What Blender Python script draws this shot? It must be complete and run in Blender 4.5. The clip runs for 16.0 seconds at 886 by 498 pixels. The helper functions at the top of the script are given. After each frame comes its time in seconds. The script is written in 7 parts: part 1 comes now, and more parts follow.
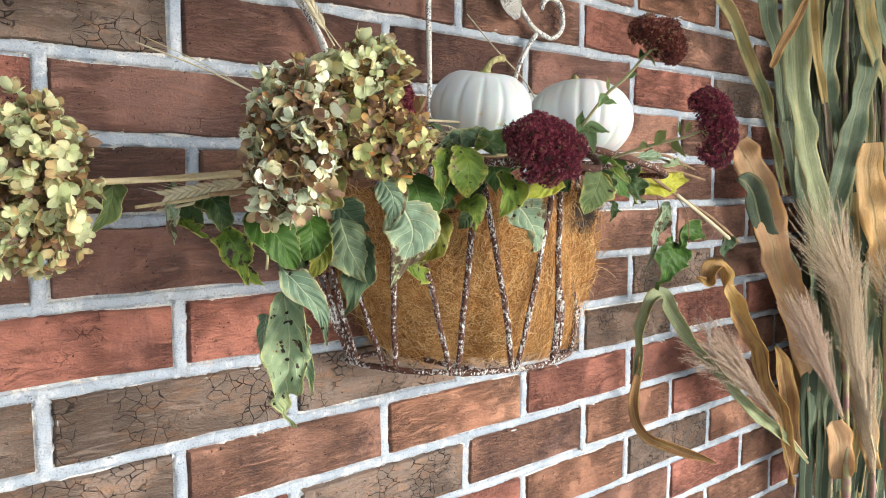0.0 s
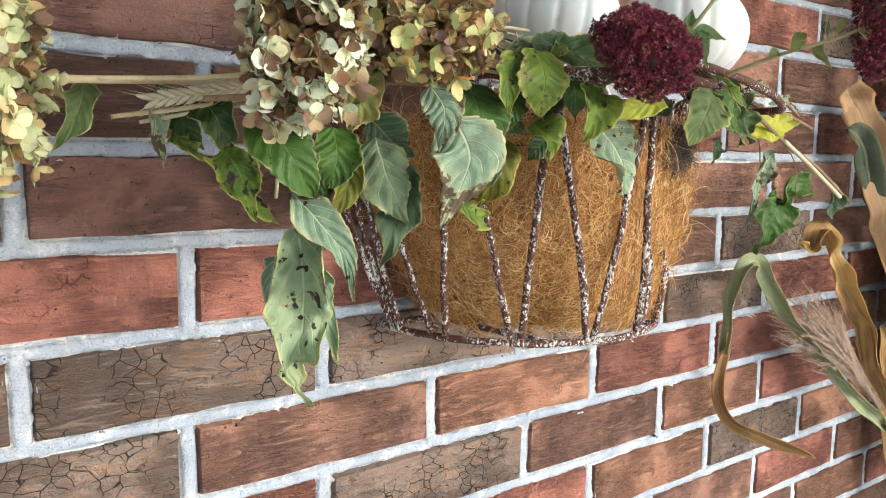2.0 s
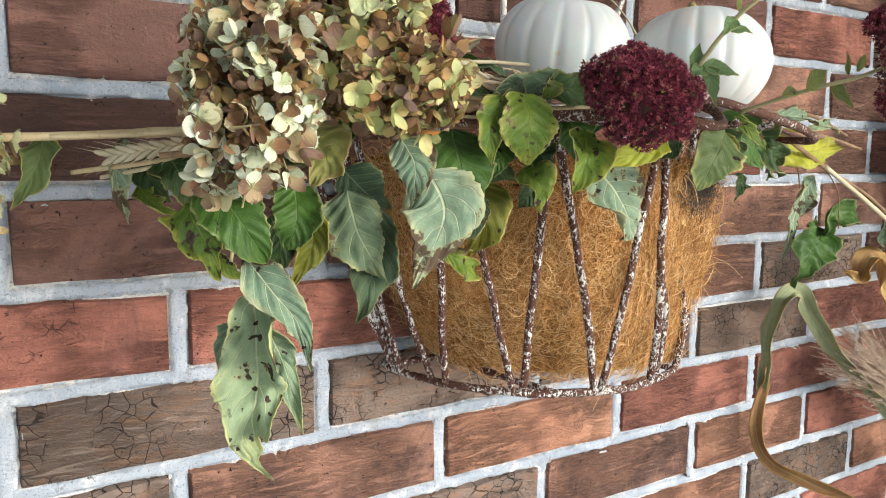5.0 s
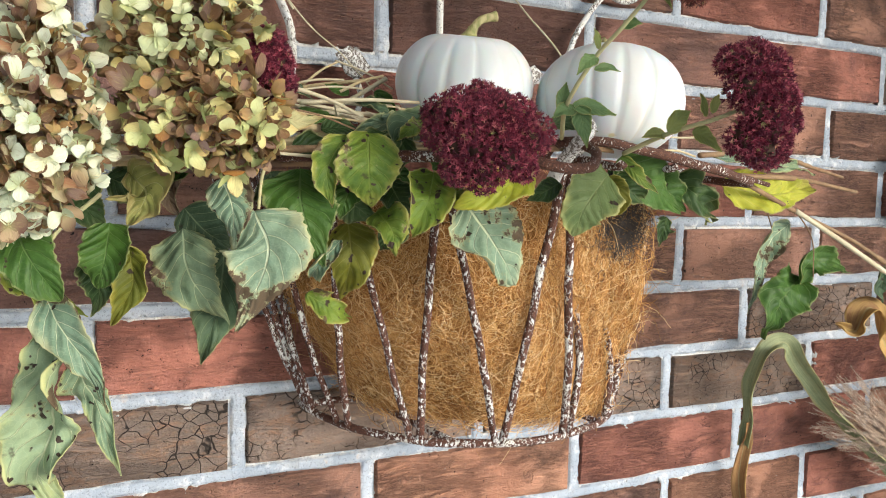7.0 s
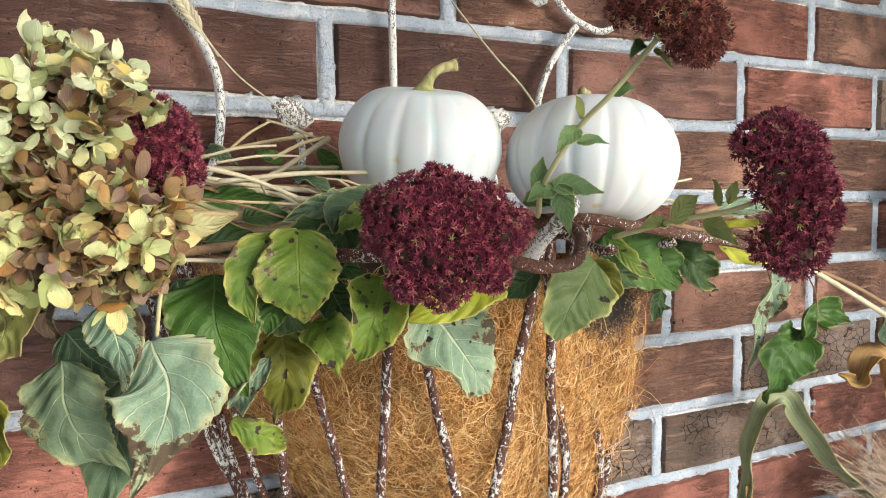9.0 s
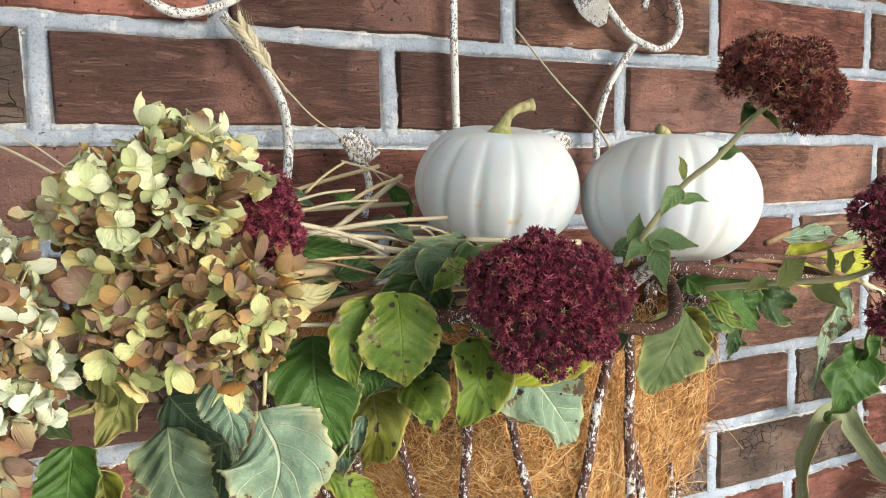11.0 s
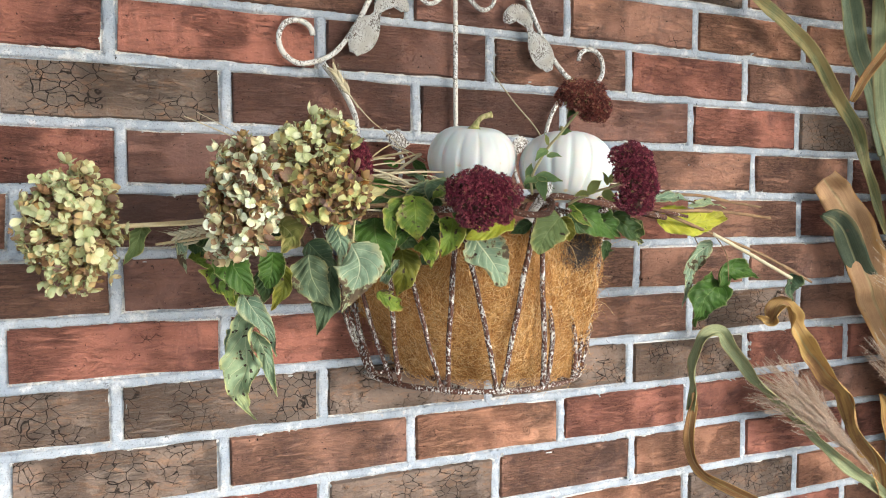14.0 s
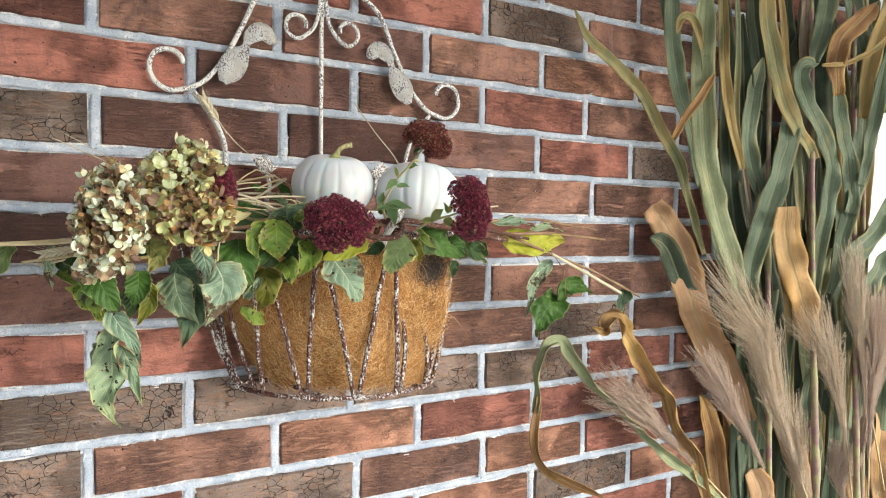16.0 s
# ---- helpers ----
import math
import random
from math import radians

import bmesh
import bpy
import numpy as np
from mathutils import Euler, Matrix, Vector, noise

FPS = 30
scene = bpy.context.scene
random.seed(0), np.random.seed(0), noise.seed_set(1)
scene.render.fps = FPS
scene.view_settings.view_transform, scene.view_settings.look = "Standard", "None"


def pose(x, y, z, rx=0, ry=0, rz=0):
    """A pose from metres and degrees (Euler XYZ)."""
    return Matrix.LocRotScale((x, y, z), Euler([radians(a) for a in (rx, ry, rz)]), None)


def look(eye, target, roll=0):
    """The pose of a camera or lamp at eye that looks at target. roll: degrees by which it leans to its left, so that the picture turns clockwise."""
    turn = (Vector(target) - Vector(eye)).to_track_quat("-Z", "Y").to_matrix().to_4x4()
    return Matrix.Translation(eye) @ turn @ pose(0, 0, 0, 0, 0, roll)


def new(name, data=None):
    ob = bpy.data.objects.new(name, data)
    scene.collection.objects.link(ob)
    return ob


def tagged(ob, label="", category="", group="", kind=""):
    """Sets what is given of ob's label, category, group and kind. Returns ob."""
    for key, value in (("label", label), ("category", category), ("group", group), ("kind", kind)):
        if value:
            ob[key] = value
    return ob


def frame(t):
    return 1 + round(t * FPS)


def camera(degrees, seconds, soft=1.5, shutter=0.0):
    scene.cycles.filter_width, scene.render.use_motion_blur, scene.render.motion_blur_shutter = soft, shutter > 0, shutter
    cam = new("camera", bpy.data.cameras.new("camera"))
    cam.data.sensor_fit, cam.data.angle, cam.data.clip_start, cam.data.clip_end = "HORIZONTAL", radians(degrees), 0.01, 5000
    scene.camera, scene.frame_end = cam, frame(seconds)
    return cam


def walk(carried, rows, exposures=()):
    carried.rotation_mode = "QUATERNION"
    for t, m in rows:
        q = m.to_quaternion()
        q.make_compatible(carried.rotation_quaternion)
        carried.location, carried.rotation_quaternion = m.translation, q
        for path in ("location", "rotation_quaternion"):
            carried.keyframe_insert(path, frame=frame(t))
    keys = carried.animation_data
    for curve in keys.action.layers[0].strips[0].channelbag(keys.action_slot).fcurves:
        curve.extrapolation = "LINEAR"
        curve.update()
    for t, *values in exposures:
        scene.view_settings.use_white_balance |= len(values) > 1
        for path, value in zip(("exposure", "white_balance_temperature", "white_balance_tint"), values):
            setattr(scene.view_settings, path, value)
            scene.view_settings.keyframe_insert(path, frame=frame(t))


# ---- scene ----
cam = camera(60.8, 16.0, 1.0)
PATH = [
    (0, (-0.286, -0.76, 1.542), (0.994, 0.767, 1.372), -0.2),
    (0.5, (-0.291, -0.755, 1.539), (0.986, 0.774, 1.37), 0.1),
    (1, (-0.267, -0.709, 1.524), (0.982, 0.841, 1.34), 0.5),
    (1.5, (-0.222, -0.666, 1.509), (0.988, 0.912, 1.295), 0.6),
    (2, (-0.199, -0.644, 1.502), (0.967, 0.963, 1.262), 0.5),
    (2.5, (-0.194, -0.633, 1.516), (0.928, 1.006, 1.283), 0.2),
    (3, (-0.193, -0.634, 1.523), (0.876, 1.042, 1.304), 0.5),
    (3.2, (-0.186, -0.637, 1.522), (0.866, 1.05, 1.307), 0.5),
    (5.3, (-0.116, -0.646, 1.536), (0.914, 1.05, 1.29), 0.1),
    (5.5, (-0.098, -0.664, 1.534), (0.898, 1.054, 1.3), 0.2),
    (6, (-0.053, -0.704, 1.54), (0.864, 1.06, 1.329), 0.7),
    (6.5, (-0.03, -0.716, 1.543), (0.84, 1.075, 1.356), 1.1),
    (7, (0.002, -0.698, 1.543), (0.857, 1.103, 1.38), 1.2),
    (7.5, (0.029, -0.649, 1.571), (0.898, 1.148, 1.438), 1.1),
    (8, (0.05, -0.607, 1.603), (0.95, 1.175, 1.489), 0.9),
    (8.5, (0.058, -0.601, 1.6), (0.982, 1.169, 1.482), 0.3),
    (9, (0.053, -0.615, 1.593), (0.972, 1.155, 1.444), -0.4),
    (9.5, (0.034, -0.602, 1.619), (0.931, 1.175, 1.43), -0.9),
    (9.7, (0.033, -0.587, 1.636), (0.923, 1.192, 1.428), -1.0),
    (11.8, (0.013, -0.609, 1.621), (0.865, 1.193, 1.458), -0.7),
    (12, (0.013, -0.623, 1.609), (0.847, 1.189, 1.459), -0.6),
    (12.5, (0.007, -0.694, 1.584), (0.814, 1.133, 1.475), -0.4),
    (13, (-0.014, -0.792, 1.568), (0.754, 1.053, 1.471), -0.0),
    (13.5, (-0.08, -0.89, 1.565), (0.682, 0.957, 1.471), -0.1),
    (14, (-0.133, -0.994, 1.561), (0.672, 0.834, 1.458), -0.0),
    (14.5, (-0.148, -1.041, 1.562), (0.729, 0.753, 1.454), 0.3),
    (15, (-0.15, -1.063, 1.565), (0.803, 0.692, 1.457), 0.6),
    (15.5, (-0.156, -1.075, 1.569), (0.862, 0.643, 1.475), 0.8),
    (16, (-0.147, -1.091, 1.576), (0.931, 0.592, 1.505), 0.9),
]
walk(cam, [(t, look(eye, target, roll)) for t, eye, target, roll in PATH], [(0.0, 1.50, 6350, 8), (3.0, 1.46, 6350, 8), (6.0, 1.40, 6350, 8), (7.5, 1.37, 6350, 8), (8.5, 1.50, 6350, 8), (10.0, 1.50, 6350, 8), (12.0, 1.46, 6350, 8), (13.5, 1.38, 6350, 8), (16.0, 1.37, 6350, 8)])


# ---- light ----
world = bpy.data.worlds.new("sky")
scene.world = world
world.use_nodes = True
wn = world.node_tree.nodes
sky = wn.new("ShaderNodeTexSky")
sky.sky_type = "NISHITA"
sky.sun_disc = False
sky.sun_elevation, sky.sun_rotation = radians(20), radians(152)
world.node_tree.links.new(sky.outputs[0], wn["Background"].inputs[0])
wn["Background"].inputs[1].default_value = 0.11
sun = new("sun", bpy.data.lights.new("sun", "SUN"))
sun.data.energy, sun.data.angle, sun.data.color = 2.9, radians(42), (1.0, 0.975, 0.94)
sun.matrix_world = look((1.15, -2.2, 2.4), (0.0, 0.0, 1.5))


# ---- node helpers ----
class Shader:
    """A node material that is put together socket by socket."""

    def __init__(self, name, rough=0.7, spec=0.3):
        self.m = bpy.data.materials.new(name)
        self.m.use_nodes = True
        self.t = self.m.node_tree
        self.b = self.t.nodes["Principled BSDF"]
        self.b.inputs["Roughness"].default_value = rough
        self.b.inputs["Specular IOR Level"].default_value = spec

    def add(self, kind, ins=(), **props):
        n = self.t.nodes.new("ShaderNode" + kind)
        if "operation" in props:
            n.operation = props["operation"]
        if "interpolation_type" in props:
            n.interpolation_type = props["interpolation_type"]
        if "data_type" in props:
            n.data_type = props["data_type"]
        if "blend_type" in props:
            n.blend_type = props["blend_type"]
        if "feature" in props:
            n.feature = props["feature"]
        for k, v in dict(ins).items():
            self.put(n.inputs[k], v)
        return n

    def put(self, socket, v):
        if isinstance(v, bpy.types.NodeSocket):
            self.t.links.new(v, socket)
        elif isinstance(v, tuple) and len(v) == 3 and socket.type == "RGBA":
            socket.default_value = (*v, 1)
        else:
            socket.default_value = v

    def math(self, op, a, b=0.0):
        return self.add("Math", {0: a, 1: b}, operation=op).outputs[0]

    def where(self, v, lo, hi):
        """0 below lo, 1 above hi."""
        return self.add("MapRange", {0: v, 1: lo, 2: hi}, interpolation_type="SMOOTHSTEP").outputs[0]

    def noise(self, scale, detail=3.0, rough=0.55, at=None, distort=0.0):
        n = self.add("TexNoise", {"Scale": scale, "Detail": detail, "Roughness": rough, "Distortion": distort})
        if at is not None:
            self.put(n.inputs["Vector"], at)
        return n.outputs[0]

    def mix(self, f, a, b, blend="MIX"):
        n = self.add("Mix", data_type="RGBA", blend_type=blend)
        self.put(n.inputs[0], f), self.put(n.inputs[6], a), self.put(n.inputs[7], b)
        return n.outputs[2]

    def place(self):
        return self.add("NewGeometry").outputs["Position"]

    def local(self):
        return self.add("TexCoord").outputs["Object"]

    def stretch(self, v, x, y, z):
        return self.add("Mapping", {0: v, 3: (x, y, z)}).outputs[0]

    def chance(self):
        return self.add("ObjectInfo").outputs["Random"]

    def island(self):
        return self.add("NewGeometry").outputs["Random Per Island"]

    def uv(self):
        s = self.add("SeparateXYZ", {0: self.add("TexCoord").outputs["UV"]})
        return s.outputs[0], s.outputs[1]

    def bump(self, h, strength=0.4, distance=0.002, under=None):
        n = self.add("Bump", {"Height": h, "Strength": strength, "Distance": distance})
        if under is not None:
            self.put(n.inputs["Normal"], under)
        self.put(self.b.inputs["Normal"], n.outputs[0])
        return n.outputs[0]

    def done(self, colour, rough=None):
        self.put(self.b.inputs["Base Color"], colour)
        if rough is not None:
            self.put(self.b.inputs["Roughness"], rough)
        return self.m


def ramp(sh, f, stops):
    n = sh.add("ValToRGB", {0: f})
    e = n.color_ramp.elements
    while len(e) < len(stops):
        e.new(0.5)
    for i, (p, c) in enumerate(stops):
        e[i].position, e[i].color = p, (*c, 1)
    return n.outputs[0]


def brick_material(name, c1, c2, c3, crack, tone_range=0.2):
    s = Shader(name, 0.85, 0.25)
    p = s.place()
    q = s.add("VectorMath", {0: p, 1: s.add("CombineXYZ", {0: s.math("MULTIPLY", s.chance(), 7.0), 2: s.math("MULTIPLY", s.chance(), 3.0)}).outputs[0]}, operation="ADD").outputs[0]
    big = s.noise(13, 4, 0.6, q)
    streak = s.noise(1, 6, 0.7, s.stretch(q, 24, 24, 70), 1.2)
    upright = s.noise(1, 5, 0.7, s.stretch(q, 85, 40, 16), 0.6)
    grain = s.noise(330, 4, 0.75, p)
    pits = s.noise(170, 3, 0.7, q)
    col = s.mix(s.where(big, 0.36, 0.64), c1, c2)
    col = s.mix(s.math("MULTIPLY", s.where(streak, 0.48, 0.64), 0.7), col, c3)
    dull = s.where(s.noise(8, 6, 0.74, q, 0.8), 0.49, 0.66)
    col = s.mix(s.math("MULTIPLY", dull, 0.62), col, (c3[0] * 0.55, c3[1] * 0.62, c3[2] * 0.72))
    col = s.mix(s.math("MULTIPLY", s.where(upright, 0.56, 0.70), 0.45), col, (c1[0] * 1.1, c1[1] * 1.2, c1[2] * 1.25))
    col = s.mix(s.math("MULTIPLY", s.where(grain, 0.36, 0.30), 0.55), col, (c3[0] * 0.3, c3[1] * 0.3, c3[2] * 0.33))
    col = s.mix(s.math("MULTIPLY", s.where(grain, 0.60, 0.68), 0.32), col, (min(0.7, c1[0] * 1.6), min(0.6, c1[1] * 1.9), min(0.55, c1[2] * 2.1)))
    col = s.mix(s.where(pits, 0.655, 0.70), col, (0.03, 0.022, 0.02))
    col = s.mix(s.math("MULTIPLY", s.where(s.noise(24, 5, 0.75, q), 0.62, 0.80), 0.3), col, (0.52, 0.48, 0.45))
    col = s.mix(s.where(s.noise(95, 2, 0.5, p), 0.765, 0.79), col, (0.66, 0.64, 0.62))
    # creases that run along the brick, and on the dark ones a net of fine cracks
    fold = s.math("ABSOLUTE", s.math("SUBTRACT", s.noise(1, 5, 0.65, s.stretch(q, 14, 14, 46), 0.8), 0.5))
    crease = s.math("MULTIPLY", s.where(fold, 0.012, 0.002), s.where(s.noise(20, 2, 0.5, q), 0.52, 0.66))
    warp = s.add("VectorMath", {0: q, 1: s.add("VectorMath", {0: s.add("TexNoise", {"Vector": q, "Scale": 38.0, "Detail": 2.0}).outputs[1], 1: (0.016, 0.016, 0.016)}, operation="MULTIPLY").outputs[0]}, operation="ADD").outputs[0]
    cell = s.add("TexVoronoi", {"Vector": s.stretch(warp, 66, 66, 88), "Scale": 1.0}, feature="DISTANCE_TO_EDGE").outputs["Distance"]
    line = s.where(cell, 0.042, 0.014)
    line = s.math("MULTIPLY", line, s.where(s.noise(13, 4, 0.6, q), 0.70 - 0.29 * crack, 0.77 - 0.29 * crack))
    line = s.math("MAXIMUM", line, s.math("MULTIPLY", crease, 0.55))
    col = s.mix(s.math("MULTIPLY", line, 0.88), col, (0.03, 0.022, 0.018))
    tone = s.add("MapRange", {0: s.chance(), 3: 1 - tone_range, 4: 1 + tone_range}).outputs[0]
    col = s.mix(1.0, col, s.add("CombineColor", {0: tone, 1: tone, 2: tone}).outputs[0], "MULTIPLY")
    h = s.math("ADD", s.math("MULTIPLY", grain, 0.55), s.math("MULTIPLY", streak, 1.0))
    h = s.math("SUBTRACT", s.math("ADD", h, s.math("MULTIPLY", big, 0.8)), s.math("MULTIPLY", line, 1.3))
    h = s.math("SUBTRACT", h, s.math("MULTIPLY", s.where(pits, 0.62, 0.72), 0.9))
    h = s.math("SUBTRACT", h, s.math("MULTIPLY", s.math("MULTIPLY", s.where(fold, 0.05, 0.0), s.where(s.noise(9, 2, 0.5, q), 0.42, 0.6)), 0.22))
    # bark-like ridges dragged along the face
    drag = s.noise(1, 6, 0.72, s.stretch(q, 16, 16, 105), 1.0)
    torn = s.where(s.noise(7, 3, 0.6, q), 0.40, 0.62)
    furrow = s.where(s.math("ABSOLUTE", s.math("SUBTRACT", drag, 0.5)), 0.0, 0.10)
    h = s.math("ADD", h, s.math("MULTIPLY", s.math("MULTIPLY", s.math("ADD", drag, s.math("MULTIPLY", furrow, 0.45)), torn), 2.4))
    # shade in the furrows and light on the ridges, put into the colour
    furrow_shade = s.math("MULTIPLY", s.math("MULTIPLY", s.where(furrow, 0.35, 0.0), torn), 0.6)
    col = s.mix(furrow_shade, col, (c3[0] * 0.45, c3[1] * 0.45, c3[2] * 0.48))
    worn_or_lit = s.math("MULTIPLY", s.math("MULTIPLY", s.where(drag, 0.58, 0.70), torn), 0.4)
    col = s.mix(worn_or_lit, col, (min(0.6, c1[0] * 1.25), min(0.5, c1[1] * 1.3), min(0.45, c1[2] * 1.35)))
    s.bump(h, 1.0, 0.0078)
    return s.done(col)


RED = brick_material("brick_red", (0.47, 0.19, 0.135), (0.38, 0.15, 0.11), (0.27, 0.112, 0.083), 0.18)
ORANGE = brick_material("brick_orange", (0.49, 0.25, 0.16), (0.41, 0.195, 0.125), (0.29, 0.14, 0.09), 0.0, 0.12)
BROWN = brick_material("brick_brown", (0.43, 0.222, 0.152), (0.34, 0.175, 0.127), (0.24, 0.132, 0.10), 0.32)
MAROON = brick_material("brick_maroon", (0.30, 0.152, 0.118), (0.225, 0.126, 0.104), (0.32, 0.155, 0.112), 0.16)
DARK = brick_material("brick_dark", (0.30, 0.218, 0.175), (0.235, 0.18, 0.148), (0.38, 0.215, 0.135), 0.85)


def mortar_material():
    s = Shader("mortar", 0.95, 0.1)
    p = s.place()
    a, b, c = s.noise(14, 4, 0.6, p), s.noise(420, 5, 0.78, p), s.noise(85, 4, 0.7, p)
    col = s.mix(s.where(a, 0.35, 0.66), (0.33, 0.375, 0.44), (0.45, 0.49, 0.55))
    col = s.mix(s.math("MULTIPLY", s.where(s.noise(33, 5, 0.75, p), 0.52, 0.66), 0.7), col, (0.68, 0.69, 0.70))
    col = s.mix(s.math("MULTIPLY", s.where(s.noise(22, 5, 0.75, p, 0.5), 0.54, 0.66), 0.5), col, (0.33, 0.34, 0.36))
    u, v = s.uv()
    brim = s.where(s.math("ADD", u, s.math("MULTIPLY", s.math("SUBTRACT", s.noise(60, 4, 0.7, p), 0.5), 0.7)), 0.50, 0.72)
    col = s.mix(s.math("MULTIPLY", brim, 0.75), col, (0.70, 0.68, 0.64))
    col = s.mix(s.math("MULTIPLY", s.where(b, 0.47, 0.36), 0.7), col, (0.19, 0.19, 0.195))
    col = s.mix(s.where(c, 0.66, 0.72), col, (0.07, 0.065, 0.06))
    col = s.mix(s.math("MULTIPLY", s.where(s.noise(55, 4, 0.7, p), 0.62, 0.72), 0.5), col, (0.60, 0.48, 0.38))
    s.bump(s.math("ADD", s.math("MULTIPLY", b, 0.6), c), 0.9, 0.0035)
    return s.done(col)


MORTAR = mortar_material()


def plain_material(name, c1, c2, rough, scale=30, spec=0.3, metal=0.0):
    s = Shader(name, rough, spec)
    p = s.place()
    a, b = s.noise(scale, 4, 0.6, p), s.noise(scale * 14, 3, 0.6, p)
    col = s.mix(s.math("ADD", s.math("MULTIPLY", a, 0.7), s.math("MULTIPLY", b, 0.3)), c1, c2)
    s.b.inputs["Metallic"].default_value = metal
    s.bump(s.math("ADD", a, b), 0.25, 0.001)
    return s.done(col)


CONCRETE = plain_material("concrete", (0.42, 0.41, 0.38), (0.54, 0.53, 0.50), 0.9, 3)
WHITE_PAINT = plain_material("white_paint", (0.74, 0.76, 0.78), (0.82, 0.83, 0.84), 0.45, 5)


def chipped_iron(name, bias, fine=1.0, pale=False):
    """Old white paint flaking from rusty iron. bias: more paint the higher."""
    s = Shader(name, 0.8, 0.3)
    p = s.place()
    a, b, c = s.noise(1, 6, 0.72, s.stretch(p, 190 * fine, 190 * fine, 120 * fine)), s.noise(1100, 3, 0.6, p), s.noise(40, 3, 0.5, p)
    rust = s.mix(s.where(b, 0.35, 0.7), (0.042, 0.018, 0.013), (0.15, 0.062, 0.038))
    if pale:
        rust = s.mix(s.where(b, 0.35, 0.7), (0.11, 0.09, 0.08), (0.27, 0.23, 0.20))
    paint = s.mix(s.where(c, 0.4, 0.65), (0.74, 0.74, 0.73), (0.60, 0.58, 0.54))
    k = s.math("ADD", s.math("ADD", s.math("MULTIPLY", a, 0.75), s.math("MULTIPLY", b, 0.25)), s.math("MULTIPLY", c, 0.25))
    on = s.where(k, 0.645 - bias, 0.66 - bias)
    s.bump(s.math("ADD", s.math("MULTIPLY", on, 0.8), b), 0.6, 0.0008)
    return s.done(s.mix(on, rust, paint))


IRON = chipped_iron("rusty_iron", -0.012, 1.9)
IRON_PALE = chipped_iron("painted_iron", 0.054, 2.4, True)
KITE_PAINT = chipped_iron("grey_speckled_paint", 0.022, 2.6, True)
LEAF_PAINT = chipped_iron("speckled_paint", 0.078, 2.6, True)
IRON_RUST = chipped_iron("bare_rusty_iron", -0.06, 2.6)


# ---- mesh helpers ----
def mesh_of(name, bm, material, smooth=True):
    me = bpy.data.meshes.new(name)
    bm.to_mesh(me)
    bm.free()
    if smooth:
        me.shade_smooth()
    me.materials.append(material)
    return me


def part(name, bm, material, parent, label="", smooth=True):
    me = bm if isinstance(bm, bpy.types.Mesh) else mesh_of(name, bm, material, smooth)
    ob = new(name, me)
    ob.parent = parent
    return tagged(ob, label)


def raw_mesh(name, verts, faces, material, smooth=True, uvs=None):
    me = bpy.data.meshes.new(name)
    me.from_pydata(verts, [], faces)
    if uvs is not None:
        layer = me.uv_layers.new(name="UVMap")
        idx = np.empty(len(me.loops), dtype=np.int32)
        me.loops.foreach_get("vertex_index", idx)
        layer.data.foreach_set("uv", np.asarray(uvs, dtype=np.float32)[idx].ravel())
    if smooth:
        me.shade_smooth()
    me.materials.append(material)
    return me


def thing(name, at, label, category, group="", kind=""):
    e = new(name)
    e.location = at
    e.empty_display_size = 0.02
    return tagged(e, label, category, group, kind)


def spline(points, n):
    """A smooth line through a few points, as n + 1 places."""
    P = [Vector(p) for p in points]
    P = [P[0] * 2 - P[1]] + P + [P[-1] * 2 - P[-2]]
    out = []
    m = len(P) - 3
    for k in range(n + 1):
        s = min(k / n * m, m - 1e-6)
        i, u = int(s), s - int(s)
        a, b, c, d = P[i:i + 4]
        out.append(0.5 * ((2 * b) + (c - a) * u + (2 * a - 5 * b + 4 * c - d) * u * u + (3 * b - a - 3 * c + d) * u ** 3))
    return out


def sweep(line, radius, sides=8, flat=1.0, wobble=0.0, rng=random):
    """A rod along a line; radius may be a function of 0..1."""
    bm = bmesh.new()
    rings = []
    n = len(line)
    up = Vector((0.31, 0.23, 0.92))
    for i, p in enumerate(line):
        d = (line[min(i + 1, n - 1)] - line[max(i - 1, 0)]).normalized()
        x = d.cross(up)
        if x.length < 1e-4:
            x = d.cross(Vector((1, 0, 0)))
        x.normalize()
        y = d.cross(x)
        up = -y if (-y).dot(up) > 0 else y
        r = radius(i / (n - 1)) if callable(radius) else radius
        r *= 1 + wobble * rng.uniform(-1, 1)
        rings.append([bm.verts.new(p + x * math.cos(a) * r + y * math.sin(a) * r * flat) for a in (2 * math.pi * k / sides for k in range(sides))])
    for a, b in zip(rings, rings[1:]):
        for k in range(sides):
            bm.faces.new((a[k], a[(k + 1) % sides], b[(k + 1) % sides], b[k]))
    bm.faces.new(rings[0][::-1]), bm.faces.new(rings[-1])
    bmesh.ops.recalc_face_normals(bm, faces=bm.faces)
    return bm


def box(x0, x1, y0, y1, z0, z1, bevel=0.0):
    bm = bmesh.new()
    bmesh.ops.create_cube(bm, size=1)
    bmesh.ops.scale(bm, vec=(x1 - x0, y1 - y0, z1 - z0), verts=bm.verts)
    bmesh.ops.translate(bm, vec=((x0 + x1) / 2, (y0 + y1) / 2, (z0 + z1) / 2), verts=bm.verts)
    if bevel:
        bmesh.ops.bevel(bm, geom=bm.edges[:], offset=bevel, segments=2, affect="EDGES")
    return bm


# ---- setting ----
W, H, Z0 = 0.254, 0.0785, 1.35
